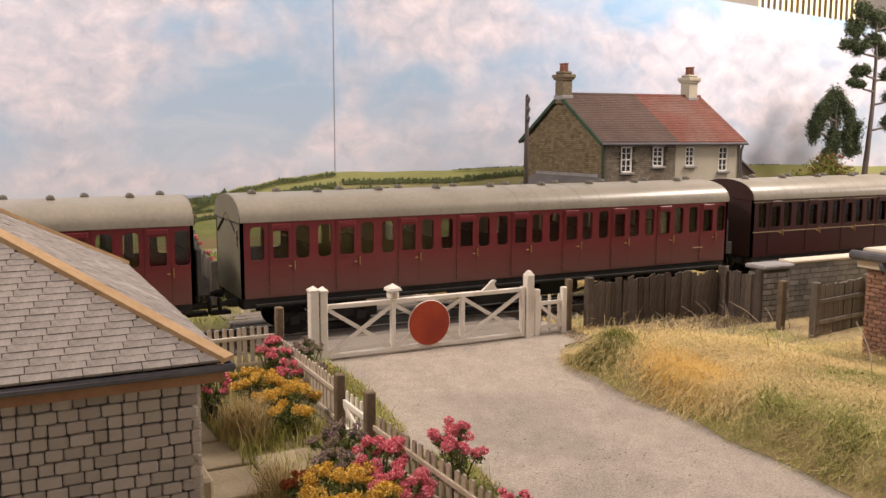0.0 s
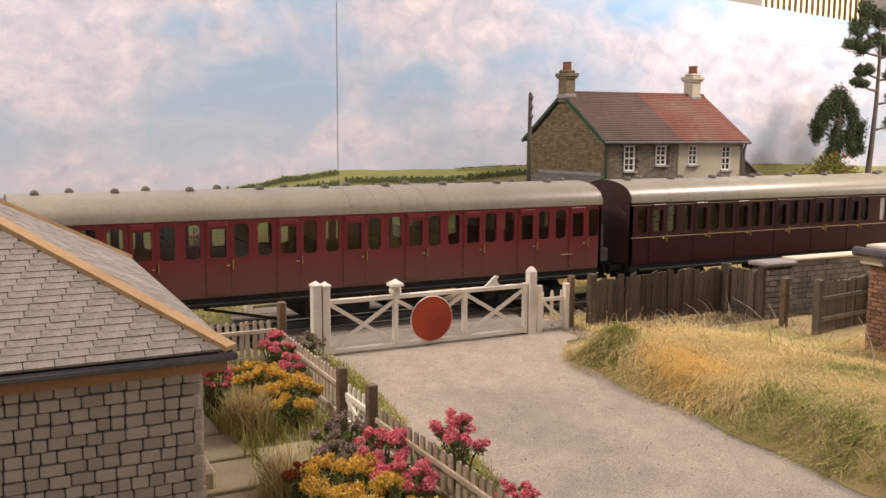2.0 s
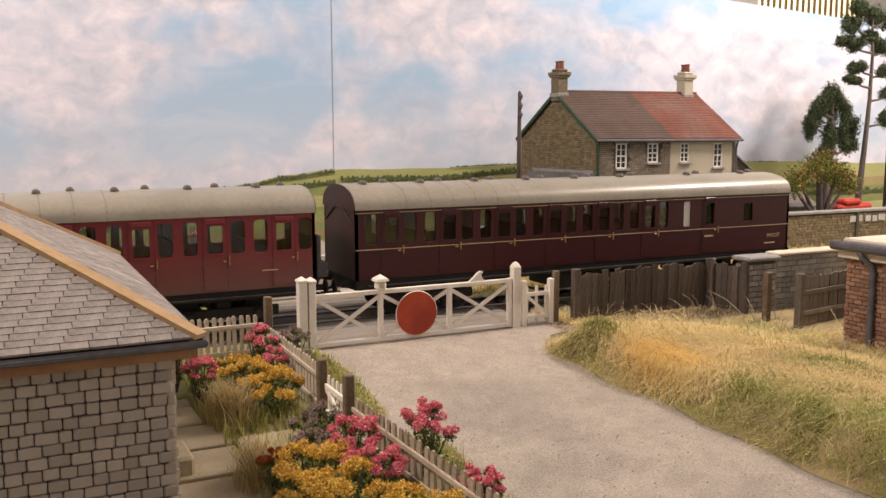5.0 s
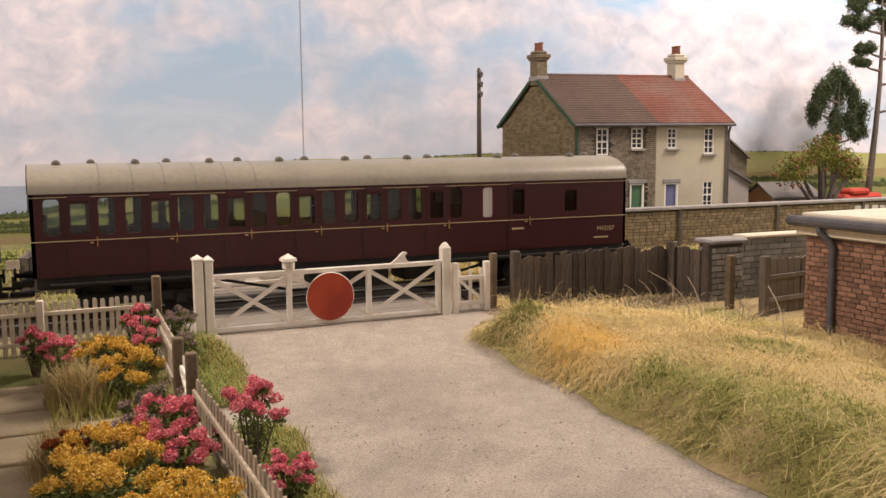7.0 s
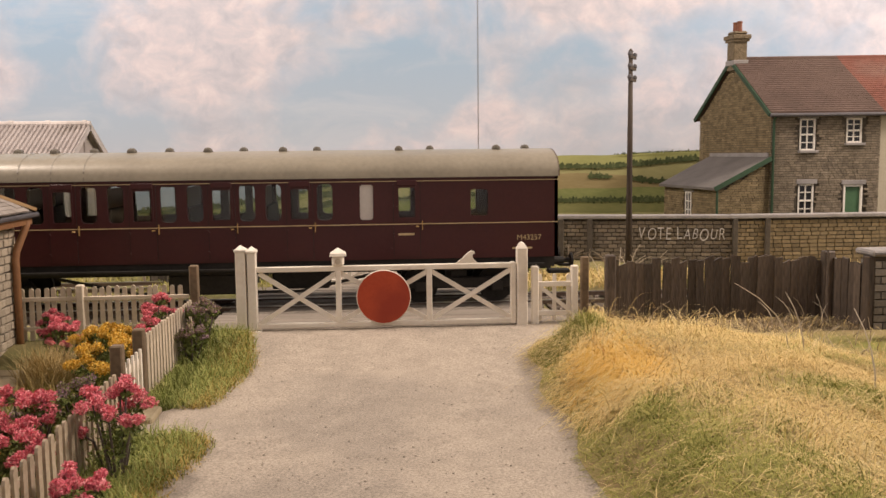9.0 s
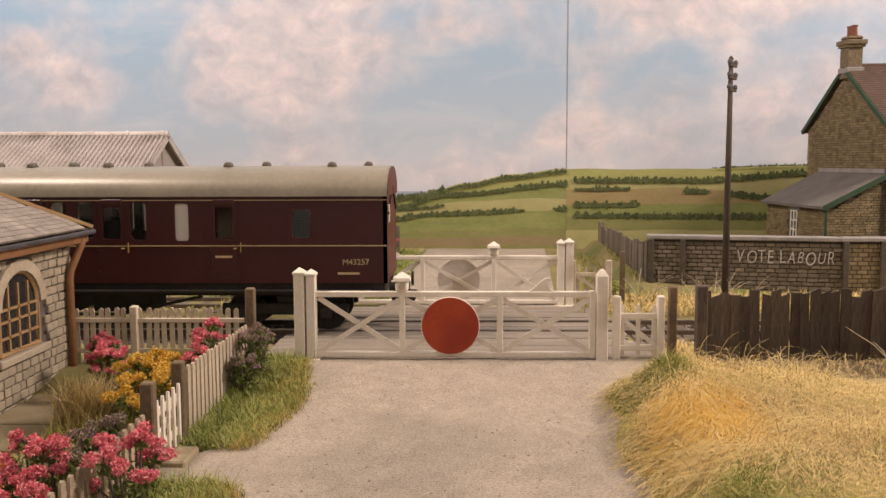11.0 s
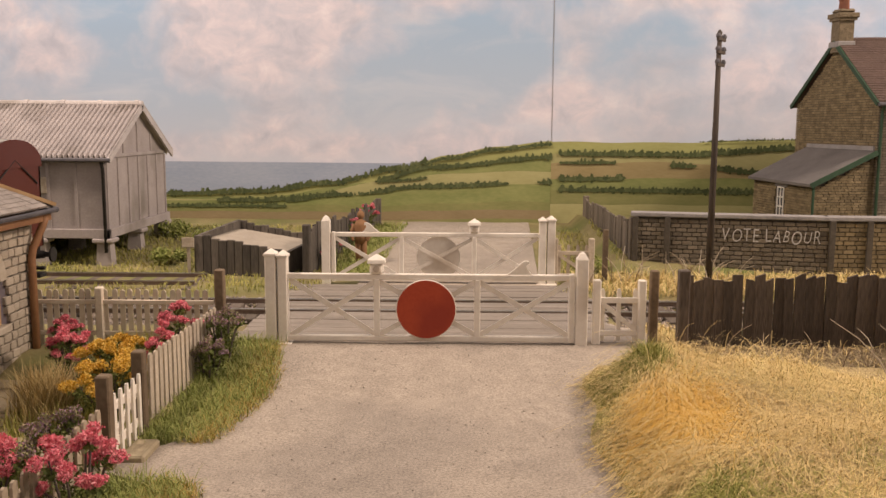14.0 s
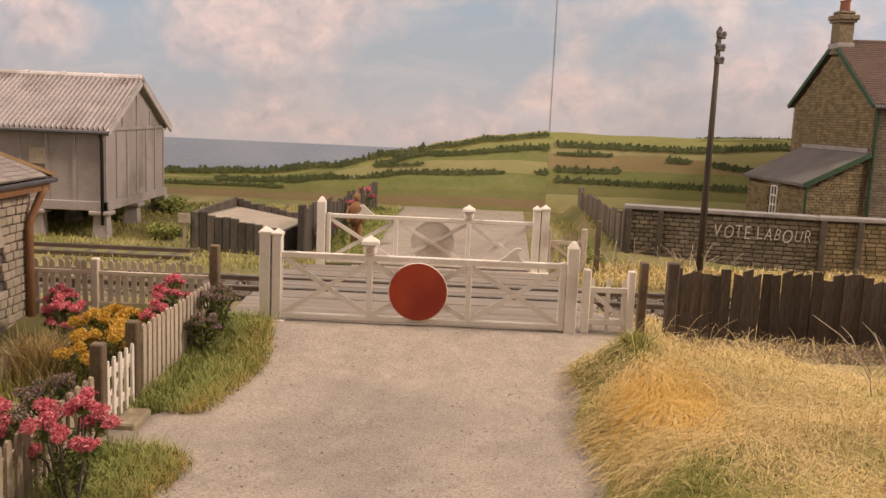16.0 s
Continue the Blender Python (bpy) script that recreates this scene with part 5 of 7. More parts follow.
    part("fascia", Shape().box(-W - O + 0.02, -O + 0.012, g - 0.055, O - 0.012, -O + 0.03, g).box(O - 0.03, -O + 0.03, g - 0.055, O - 0.012, L + O - 0.012, g).box(-W - O + 0.02, -O + 0.03, g - 0.02, O - 0.03, L + O - 0.03, g), GUTTER, t, "brown fascia board")
    part("downpipe", Shape().tube([(O - 0.01, L - 0.0, g - 0.03), (O - 0.02, L - 0.01, g - 0.07), (0.035, L - 0.07, g - 0.20), (0.03, L - 0.08, g - 0.25), (0.03, L - 0.08, 0.0)], 0.021, 10), GUTTER, t, "brown downpipe with swan neck", smooth=True)
    return t


keepers_house()
for x, y, w, d in ((0.42, 4.20, 0.36, 0.34), (0.42, 3.84, 0.36, 0.34), (0.46, 3.46, 0.42, 0.36), (0.46, 3.06, 0.42, 0.36), (0.88, 3.18, 0.40, 0.34), (0.46, 2.64, 0.42, 0.38), (0.46, 2.22, 0.42, 0.38)):
    solo("paving_slab", Shape().box(-w / 2, -d / 2, -0.03, w / 2, d / 2, 0.012, 0.005), SLAB, x, y, -0.07, R.uniform(-1, 1), label="buff stone paving slab on the garden path", category="slab", group="garden path slabs")
solo("stone_trough", Shape().box(-0.07, -0.14, -0.02, 0.07, 0.14, 0.09, 0.015), SLAB, 0.34, 3.06, -0.06, label="pale stone block beside the house wall", category="stone block")


# ---- store shed on piers ----
def store_shed():
    t = thing("store_shed", -0.425, 7.40, 0.025, label="grey sheeted store shed raised on concrete piers, corrugated roof", category="shed")
    L, D, Z0, E, T = 3.6, 1.56, 0.25, 0.92, 1.34
    part("wall", Shape().prism([(0, Z0), (D, Z0), (D, E), (D / 2, T - 0.02), (0, E)], -L, 0, "x"), SHEDBOARD, t)
    part("sill_beam", Shape().box(-L, -0.03, Z0 - 0.03, 0.03, 0.0, Z0 + 0.05, 0.004).box(0.0, -0.03, Z0 - 0.03, 0.03, D + 0.03, Z0 + 0.05, 0.004), SHEDBOARD, t)
    me = mesh_of("cover_strip", Shape().box(-0.013, -0.012, Z0 + 0.05, 0.013, 0.0, E - 0.03), SHEDBOARD)
    for k in range(16):
        piece("cover_strip", me, t, Matrix.Translation((-0.02 - k * 0.235, 0, 0)))
    for k in range(7):
        piece("cover_strip", me, t, Matrix.Translation((0.0, 0.02 + k * 0.253, 0)) @ Matrix.Rotation(radians(90), 4, "Z"))
    part("gable_rail", Shape().box(0, -0.01, E - 0.02, 0.016, D + 0.01, E + 0.01), SHEDBOARD, t)
    for k in (0.42, 0.78, 1.14):
        part("gable_strip", Shape().box(0, k - 0.012, E, 0.012, k + 0.012, T - 0.06 - abs(k - D / 2) * (T - E) / (D / 2)), SHEDBOARD, t)
    over, zl = 0.07, E - 0.07 * (T - E) / (D / 2)
    sh, n = Shape(), 84
    for side in (0, 1):
        base = len(sh.v)
        for i in range(n * 4 + 1):
            x = -L - 0.05 + (L + 0.12) * i / (n * 4)
            bump = 0.031 * math.cos(2 * math.pi * i / 4)
            for y, z in (((-over, zl), (D / 2, T)) if side == 0 else ((D + over, zl), (D / 2, T))):
                sh.v.append((x, y, z + bump + 0.02))
        for i in range(n * 4):
            q = base + 2 * i
            sh.f.append((q, q + 2, q + 3, q + 1) if side == 0 else (q + 1, q + 3, q + 2, q))
    part("roof", sh, SHEDROOF, t, "pale corrugated roof sheets")
    ridge = part("ridge_cap", Shape().tube([(-L - 0.05, D / 2, T + 0.025), (0.07, D / 2, T + 0.025)], 0.034, 10), SHEDROOF, t, "rounded ridge capping")
    for k in range(11):
        part("collar", Shape().tube([(0.04 - k * 0.34, D / 2, T + 0.025), (-k * 0.34, D / 2, T + 0.025)], 0.041, 10), SHEDROOF, ridge)
    part("bargeboard", Shape().bar((0.06, -over, zl), (0.06, D / 2, T), 0.02, 0.05).bar((0.06, D + over, zl), (0.06, D / 2, T), 0.02, 0.05), SHEDROOF, t)
    part("gutter", Shape().tube([(-L, -over - 0.01, zl + 0.004), (0.07, -over - 0.01, zl + 0.004)], 0.018, 8), LEAD, t)
    part("downpipe", Shape().tube([(-0.01, -over, zl), (-0.01, -0.03, zl - 0.07), (-0.01, -0.03, 0.10)], 0.014, 8), BLACK, t, "black downpipe", smooth=True)
    part("notice", Shape().box(-0.64, -0.016, 0.60, -0.50, -0.004, 0.74, 0.004), PALE, t, "small pale notice on the wall")
    for y in (0.04, 0.78, 1.50):
        for k in range(7):
            x = -0.04 - k * 0.56
            pr = part("pier", Shape().add([(x - 0.07, y - 0.06, -0.08), (x + 0.07, y - 0.06, -0.08), (x + 0.07, y + 0.06, -0.08), (x - 0.07, y + 0.06, -0.08), (x - 0.055, y - 0.05, Z0 - 0.07), (x + 0.055, y - 0.05, Z0 - 0.07), (x + 0.055, y + 0.05, Z0 - 0.07), (x - 0.055, y + 0.05, Z0 - 0.07)],
                                          [(3, 2, 1, 0), (4, 5, 6, 7), (0, 1, 5, 4), (1, 2, 6, 5), (2, 3, 7, 6), (3, 0, 4, 7)]), SHEDBOARD, t)
            part("pier_cap", Shape().box(x - 0.09, y - 0.08, Z0 - 0.07, x + 0.09, y + 0.08, Z0 - 0.03, 0.01), SHEDBOARD, pr)
    return t


store_shed()


# ---- telegraph poles ----
def telegraph_pole(x, y, z, height, arms, rz, label):
    t = thing("telegraph_pole", x, y, z, rz, label=label, category="pole", group="telegraph poles")
    part("pole", Shape().tube([(0, 0, -0.1), (0, 0, height * 0.6), (0, 0, height)], (0.030, 0.024, 0.018), 10), POLE, t, smooth=True)
    part("pole_cap", Shape().tube([(0, 0, height), (0, 0, height + 0.025)], (0.022, 0.006), 8), POLE, t)
    for k in range(arms):
        zz = height - 0.05 - 0.095 * k
        arm = part("crossarm", Shape().box(-0.085, -0.024, zz - 0.012, 0.085, -0.004, zz + 0.012, 0.003), POLE, t)
        for a in (-0.07, 0.07):
            part("insulator", Shape().tube([(a, -0.014, zz), (a, -0.014, zz + 0.018), (a, -0.014, zz + 0.035), (a, -0.014, zz + 0.045)], (0.006, 0.02, 0.017, 0.008), 8), LEAD, arm, "dark insulator")
    return t


telegraph_pole(4.53, 6.85, 0.02, 1.90, 3, 56, "dark creosoted telegraph pole with three short crossarms")
telegraph_pole(11.15, 7.6, 0.15, 1.85, 2, -15, "dark telegraph pole with two crossarms near the trees")


# ---- painted backdrop ----
def board(name, x0, y0, x1, y1, top0, top1, label):
    d = Vector((x1 - x0, y1 - y0))
    t = thing(name, x0, y0, 0, math.degrees(math.atan2(d.y, d.x)), label=label, category="backdrop", kind="structure")
    part("board", Shape().prism([(0, -0.9), (d.length, -0.9), (d.length, top1), (0, top0)], 0.0, 0.06), SKY, t, "painted cloudy sky")
    return t


def band(parent, length, mat, top, bottom, depth, a=0.0, b=None, name="painted_field"):
    b = length if b is None else b
    n, sh = 120, Shape()
    for i in range(n + 1):
        s = a + (b - a) * i / n
        lo = bottom(s) if callable(bottom) else bottom
        sh.v += [(s, -depth, lo), (s, -depth, max(top(s), lo))]
    sh.f = [(2 * i, 2 * i + 2, 2 * i + 3, 2 * i + 1) for i in range(n)]
    part(name, sh, mat, parent)


def hedge(parent, curve, a, b, n, size, depth):
    """A painted hedgerow: a low ragged line of dabs with taller round and pointed trees along it."""
    sh = Shape()
    for _ in range(int(n * 2.6)):
        s = R.uniform(a, b)
        gap = noise.noise((s * 1.7, depth * 400, 0))
        if gap < -0.38:
            continue
        tall = R.random() < 0.16 + 0.25 * max(gap, 0)
        r, k = size * (R.uniform(0.5, 1.0) if tall else R.uniform(0.18, 0.48)), R.randrange(6, 10)
        wide = R.uniform(0.35, 0.6) if tall else R.uniform(0.8, 1.7)
        z = curve(s) + r * R.uniform(0.1, 0.6)
        pts = [(s + r * wide * R.uniform(0.6, 1.1) * math.cos(2 * math.pi * i / k), -depth, z + r * R.uniform(0.6, 1.15) * math.sin(2 * math.pi * i / k)) for i in range(k)]
        sh.add(pts, [tuple(range(k))])
        depth += 0.0000006
    part("painted_hedge", sh, HEDGE, parent, kind="stuff")


def wob(amp, freq, seed):
    return lambda s: amp * noise.noise((s * freq, seed, 0.3))


def poly(*pts):
    """A smooth curve through (s, z) pairs."""
    def f(s):
        if s <= pts[0][0]:
            return pts[0][1]
        for (a, p), (b, q) in zip(pts, pts[1:]):
            if s <= b:
                return p + (q - p) * ease(a, b, s)
        return pts[-1][1]
    return f


SEAM = (3.60, 9.95)
LEFT0 = (-7.0, 10.62)
LL = math.dist(LEFT0, SEAM)
left = board("backdrop_left", *LEFT0, *SEAM, 5.4, 5.2, "painted backdrop of clouds, sea and green hills")


def on_left(x):
    return LL * (x - LEFT0[0]) / (SEAM[0] - LEFT0[0])


w1, w2 = wob(0.02, 2.0, 1.0), wob(0.03, 1.2, 5.0)
band(left, LL, SEA, lambda s: 0.785, 0.1, 0.003, name="painted_sea")
coast = poly((on_left(-6), 0.36), (on_left(-0.7), 0.41), (on_left(0.3), 0.45), (on_left(1.1), 0.55), (on_left(1.9), 0.72), (on_left(2.45), 0.88), (on_left(3.0), 0.98), (LL, 1.045))
band(left, LL, FIELDS[0], coast, -0.9, 0.006)
low = poly((0, 0.30), (on_left(0.3), 0.38), (on_left(1.5), 0.56), (on_left(2.3), 0.74), (LL, 0.86))
band(left, LL, FIELDS[1], low, -0.9, 0.009)
fld = poly((0, 0.26), (on_left(0.6), 0.36), (on_left(1.8), 0.60), (on_left(2.6), 0.68), (LL, 0.70))
band(left, LL, FIELDS[3], lambda s: fld(s) + w1(s), -0.9, 0.012)
mid = poly((0, 0.26), (on_left(0.2), 0.34), (on_left(1.3), 0.42), (on_left(2.2), 0.52), (LL, 0.58))
band(left, LL, FIELDS[1], lambda s: mid(s) + w2(s), -0.9, 0.015)
near_l = poly((0, 0.24), (on_left(1.0), 0.30), (LL, 0.36))
band(left, LL, FIELDS[4], lambda s: near_l(s) + w1(s), -0.9, 0.018)
soil = poly((0, 0.14), (on_left(1.0), 0.22), (LL, 0.28))
band(left, LL, FIELDS[5], lambda s: soil(s) + w2(s) * 0.6, -0.9, 0.021)
band(left, LL, FIELDS[4], lambda s: soil(s) - 0.10 + w2(s) * 0.6, -0.9, 0.023)
for curve, a, b, n, size, dep in ((coast, -0.9, 2.2, 420, 0.05, 0.0245), (low, 1.4, 3.6, 300, 0.045, 0.0252), (lambda s: fld(s) - 0.02, 0.6, 2.2, 160, 0.035, 0.0259), (mid, -0.2, 3.6, 520, 0.045, 0.0266), (lambda s: coast(s) - 0.04, 2.2, 3.6, 150, 0.04, 0.028), (lambda s: near_l(s) - 0.02, -1.5, 0.6, 160, 0.04, 0.029)):
    hedge(left, curve, on_left(a), on_left(b), n, size, dep)

RIGHT1 = (14.2, 8.75)
LR = math.dist(SEAM, RIGHT1)
right = board("backdrop_right", *SEAM, *RIGHT1, 3.95, 3.10, "painted backdrop of bright clouds and green downs")
part("seam_strip", Shape().box(-0.0018, -0.005, -0.5, 0.002, -0.001, 4.0), COPING, right, "dark vertical joint between the boards")


def on_right(x):
    return LR * (x - SEAM[0]) / (RIGHT1[0] - SEAM[0])


crest = poly((0, 1.035), (on_right(4.6), 1.03), (on_right(6.2), 1.075), (on_right(9), 1.07), (on_right(10.5), 1.06), (LR, 0.98))
rb = poly((0, 0.90), (on_right(5.0), 0.90), (on_right(6.3), 0.98), (LR, 0.92))
rc = poly((0, 0.80), (on_right(5.0), 0.82), (on_right(6.0), 0.74), (LR, 0.80))
rd = poly((0, 0.62), (on_right(6.0), 0.66), (LR, 0.66))
re = poly((0, 0.50), (on_right(6.0), 0.50), (LR, 0.55))
rf = poly((0, 0.34), (on_right(6.0), 0.36), (LR, 0.40))
for f, mat, dep in ((crest, 0, 0.006), (rb, 3, 0.009), (rc, 2, 0.012), (rd, 1, 0.015), (re, 4, 0.018), (rf, 3, 0.021)):
    band(right, LR, FIELDS[mat], (lambda g: lambda s: g(s) + w1(s) * 0.8)(f), -0.9, dep)
for curve, a, b, n, size, dep in ((rb, 3.7, 6.6, 420, 0.05, 0.0245), (rc, 3.7, 4.3, 60, 0.04, 0.0252), (rd, 3.7, 4.4, 90, 0.055, 0.0256), (lambda s: rc(s) - 0.04, 4.9, 6.4, 220, 0.05, 0.026), (re, 3.7, 6.4, 330, 0.05, 0.027), (crest, 5.2, 6.4, 80, 0.02, 0.0275), (rd, 8.6, 12, 420, 0.05, 0.028), (crest, 9.4, 10.6, 60, 0.018, 0.0285), (re, 8.6, 13, 420, 0.06, 0.029)):
    hedge(right, curve, on_right(a), on_right(b), n, size, dep)

# the hall beyond the top of the backdrop
solo("hall_wall", Shape().box(7.0, 11.4, -1.0, 20, 11.6, 6.5), HALL, label="plain grey-brown hall wall beyond the layout", category="wall", kind="structure")
# emission puts the yellow light into the blind's cloth itself
GLOW = bpy.data.materials.new("lit_gap")
GLOW.use_nodes = True
GLOW.node_tree.nodes["Principled BSDF"].inputs["Emission Color"].default_value = (1.0, 0.78, 0.34, 1)
GLOW.node_tree.nodes["Principled BSDF"].inputs["Emission Strength"].default_value = 1.6
blind = thing("slatted_blind", 12.35, 11.38, 0, label="slatted blind with dark vertical slats and glowing yellow gaps", category="blind")
part("lit_cloth", Shape().box(0, 0, 3.6, 2.65, 0.015, 5.6), GLOW, blind, "glowing yellow cloth")
slat = mesh_of("slat", Shape().box(-0.028, -0.04, 3.6, 0.028, -0.008, 5.6, 0.006), BROWNPOST)
for k in range(18):
    piece("slat", slat, blind, Matrix.Translation((0.06 + k * 0.148, 0, 0)))


# ---- coaches ----
CL, BL, CW = 4.70, 4.69, 0.37          # length of the two kinds, half width
ZB, ZC, ZR = 0.355, 0.915, 1.095    # foot of the side, cantrail, crown of the roof


def roof_line(n=14, grow=0.0):
    return [(-(CW + grow) * math.cos(math.pi * k / n), ZC + (ZR - ZC + grow) * math.sin(math.pi * k / n) ** 0.8) for k in range(n + 1)]


def coach(name, kind, label, paint_mat, end_mat, lining):
    t = thing(name, 0, 5.77, 0, label=label, category="railway coach", group="train of coaches")
    h = (CL if kind == "compartments" else BL) / 2
    if kind == "compartments":
        sets = [-h + 0.072 + 0.519 * k for k in range(9)]
        extra = []
    else:
        sets = [-h + 0.080 + 0.521 * k for k in range(6)]
        extra = [(h - 1.37, h - 1.28, 0.63, 0.87), (h - 0.61, h - 0.49, 0.65, 0.83)]
    panes, doors = [], []
    for s in sets:
        panes += [(s, s + 0.105, 0.635, 0.880, 0.032), (s + 0.165, s + 0.29, 0.640, 0.850, 0.014), (s + 0.345, s + 0.45, 0.635, 0.880, 0.032)]
        doors.append((s + 0.140, s + 0.315))
    for a, b, c, d in extra:
        panes.append((a, b, c, d, 0.02))
    if kind != "compartments":
        panes.append((h - 1.11, h - 0.99, 0.64, 0.85, 0.014))
        doors.append((h - 1.14, h - 0.96))
    pane_mesh = {}
    for sy in (-1, 1):
        y0, y1 = sy * CW, sy * (CW - 0.022)
        part("body_side", Shape().sheet(rect(-h, ZB, h, ZC), [rounded(a, c, b, d, r) for a, b, c, d, r in panes], min(y0, y1), max(y0, y1)), paint_mat, t)
        for i, (a, b, c, d, r) in enumerate(panes):
            key = (round(b - a, 3), c, d)
            blank = kind != "compartments" and i == len(panes) - 3
            if blank:
                part("window_pane", Shape().box(a, sy * (CW - 0.016) - 0.002, c, b, sy * (CW - 0.016) + 0.002, d), BLIND, t, "window with a white blind")
                continue
            if key not in pane_mesh:
                pane_mesh[key] = mesh_of("window_pane", Shape().box(0, -0.002, c - 0.005, b - a, 0.002, d + 0.005), GLASS)
            ob = piece("window_pane", pane_mesh[key], t, Matrix.Translation((a, sy * (CW - 0.019), 0)))
            ob.visible_shadow = False
        for a, b in doors:
            x0, x1 = (a, b)
            hole = [p for p in panes if a < p[0] < b][0]
            dr = part("door", Shape().sheet(rect(x0, ZB + 0.02, x1, ZC - 0.012), [rounded(hole[0] + 0.0, hole[2], hole[1], hole[3], hole[4])], min(y0, y0 + sy * 0.004), max(y0, y0 + sy * 0.004)), paint_mat, t, "compartment door")
            gap = Shape()
            for e in (x0 - 0.003, x1):
                gap.box(e, min(y0, y0 + sy * 0.002), ZB + 0.02, e + 0.003, max(y0, y0 + sy * 0.002), ZC - 0.01)
            part("door_gap", gap, BLACK, dr)
            part("ventilator", Shape().box(hole[0] - 0.008, min(y0, y0 + sy * 0.014), hole[3] + 0.010, hole[1] + 0.008, max(y0, y0 + sy * 0.014), ZC - 0.016, 0.004), paint_mat, dr, "hooded ventilator over the droplight")
            part("droplight_frame", Shape().sheet(rounded(hole[0] - 0.009, hole[2] - 0.009, hole[1] + 0.009, hole[3] + 0.006, 0.012), [rounded(hole[0] + 0.004, hole[2] + 0.004, hole[1] - 0.004, hole[3] - 0.004, 0.010)], min(y0, y0 + sy * 0.008), max(y0, y0 + sy * 0.008)), paint_mat, dr)
            part("door_handle", Shape().box(x1 - 0.030, min(y0, y0 + sy * 0.014), 0.577, x1 - 0.008, max(y0, y0 + sy * 0.012), 0.586, 0.002).box(x1 + 0.014, min(y0, y0 + sy * 0.016), 0.555, x1 + 0.018, max(y0, y0 + sy * 0.012), 0.62), BRASS, dr, "brass handle and grab rail")
            for z in (0.42, 0.56):
                part("hinge", Shape().box(x0 - 0.012, min(y0, y0 + sy * 0.008), z, x0 + 0.004, max(y0, y0 + sy * 0.008), z + 0.014), paint_mat, dr)
        if lining:
            for z, w in ((0.598, 0.006), (0.892, 0.005)):
                part("lining", Shape().box(-h, min(y0, y0 + sy * 0.0055), z - w / 2, h, max(y0, y0 + sy * 0.0055), z + w / 2), GOLD, t, "pale gold and black lining band")
        part("solebar", Shape().box(-h + 0.02, sy * (CW - 0.03) - 0.015, 0.285, h - 0.02, sy * (CW - 0.03) + 0.015, ZB), BLACK, t)
        part("footboard", Shape().box(-h + 0.1, sy * (CW + 0.01) - 0.025, 0.300, h - 0.1, sy * (CW + 0.01) + 0.025, 0.312), BLACK, t)
        part("number", Shape().box(h - 0.42, sy * CW - 0.0055 if sy < 0 else sy * CW, 0.49, h - 0.30, sy * CW if sy < 0 else sy * CW + 0.0055, 0.498), GOLD, t) if kind == "compartments" else None
    skin, edge = Shape(), roof_line(20, 0.012)
    for i in range(13):
        x = -h - 0.01 + (2 * h + 0.02) * i / 12
        skin.v += [(x, y, z) for y, z in edge]
    skin.f = [(i * 21 + k, i * 21 + k + 1, (i + 1) * 21 + k + 1, (i + 1) * 21 + k) for i in range(12) for k in range(20)]
    roof = part("roof", skin, ROOFGREY, t, "grey weathered arched roof", smooth=True)
    # the lined coach's leading end takes the colour darkened for shade
    for e in (-h - 0.01, h + 0.002):
        part("roof_end", Shape().prism(edge, e, e + 0.008, "x"), SHADEEND if lining and e < 0 else end_mat, roof)
    ribs = [-h + 0.02 + (2 * h - 0.04) * k / 22 for k in range(23)]
    rib = Shape()
    for x in ribs[11:16] if kind == "compartments" else ribs[2:8]:
        line = roof_line(12, 0.0145)
        for (a, b), (c, d) in zip(line, line[1:]):
            rib.add([(x - 0.004, a, b), (x + 0.004, a, b), (x + 0.004, c, d), (x - 0.004, c, d)], [(3, 2, 1, 0)])
    part("roof_rib", rib, ROOFRIB, t, kind="stuff")
    vent = mesh_of("roof_vent", Shape().tube([(0, -0.034, 0), (0, -0.026, 0), (0, 0.026, 0), (0, 0.034, 0)], (0.020, 0.029, 0.029, 0.020), 12), VENT, True)
    for s in (sets if kind == "compartments" else sets + [-h + 3.5, -h + 4.2]):
        for dx, y in ((0.10, -0.07), (0.33, 0.06)):
            piece("roof_vent", vent, t, Matrix.Translation((s + dx, y, ZR + 0.019 - abs(y) * 0.10)))
    prof = [(-CW, ZB), (CW, ZB)] + roof_line(14)[::-1]
    for e, name_end in ((-h, "coach_end"), (h - 0.025, "coach_end")):
        ce = part(name_end, Shape().prism(prof, e, e + 0.025, "x"), SHADEEND if lining and e < 0 else end_mat, t, "plain end panel")
        f = e - 0.012 if e < 0 else e + 0.025
        part("handrail", Shape().tube([(f + 0.006, -0.31, 0.80), (f + 0.006, 0.0, 0.97), (f + 0.006, 0.31, 0.80)], 0.006, 6), BLACK, ce)
        if not lining or e > 0:
            part("end_box", Shape().box(f, -0.30, 0.74, f + 0.012, -0.27, 0.86, 0.003), BLIND if lining else end_mat, ce, "white end plate" if lining else "")
        for y in (-0.22, 0.22):
            d = -1 if e < 0 else 1
            bx = (e if e < 0 else e + 0.025)
            part("buffer", Shape().tube([(bx, y, 0.31), (bx + d * 0.07, y, 0.31), (bx + d * 0.07, y, 0.31), (bx + d * 0.12, y, 0.31), (bx + d * 0.12, y, 0.31), (bx + d * 0.135, y, 0.31)], (0.034, 0.026, 0.018, 0.018, 0.052, 0.052), 12), BLACK, ce)
        part("coupling", Shape().tube([(bx, 0, 0.29), (bx + d * 0.10, 0, 0.25), (bx + d * 0.17, 0, 0.25)], 0.014, 6).box(min(bx, bx + d * 0.16), -0.05, 0.19, max(bx, bx + d * 0.16), 0.05, 0.22, 0.006), BLACK, ce)
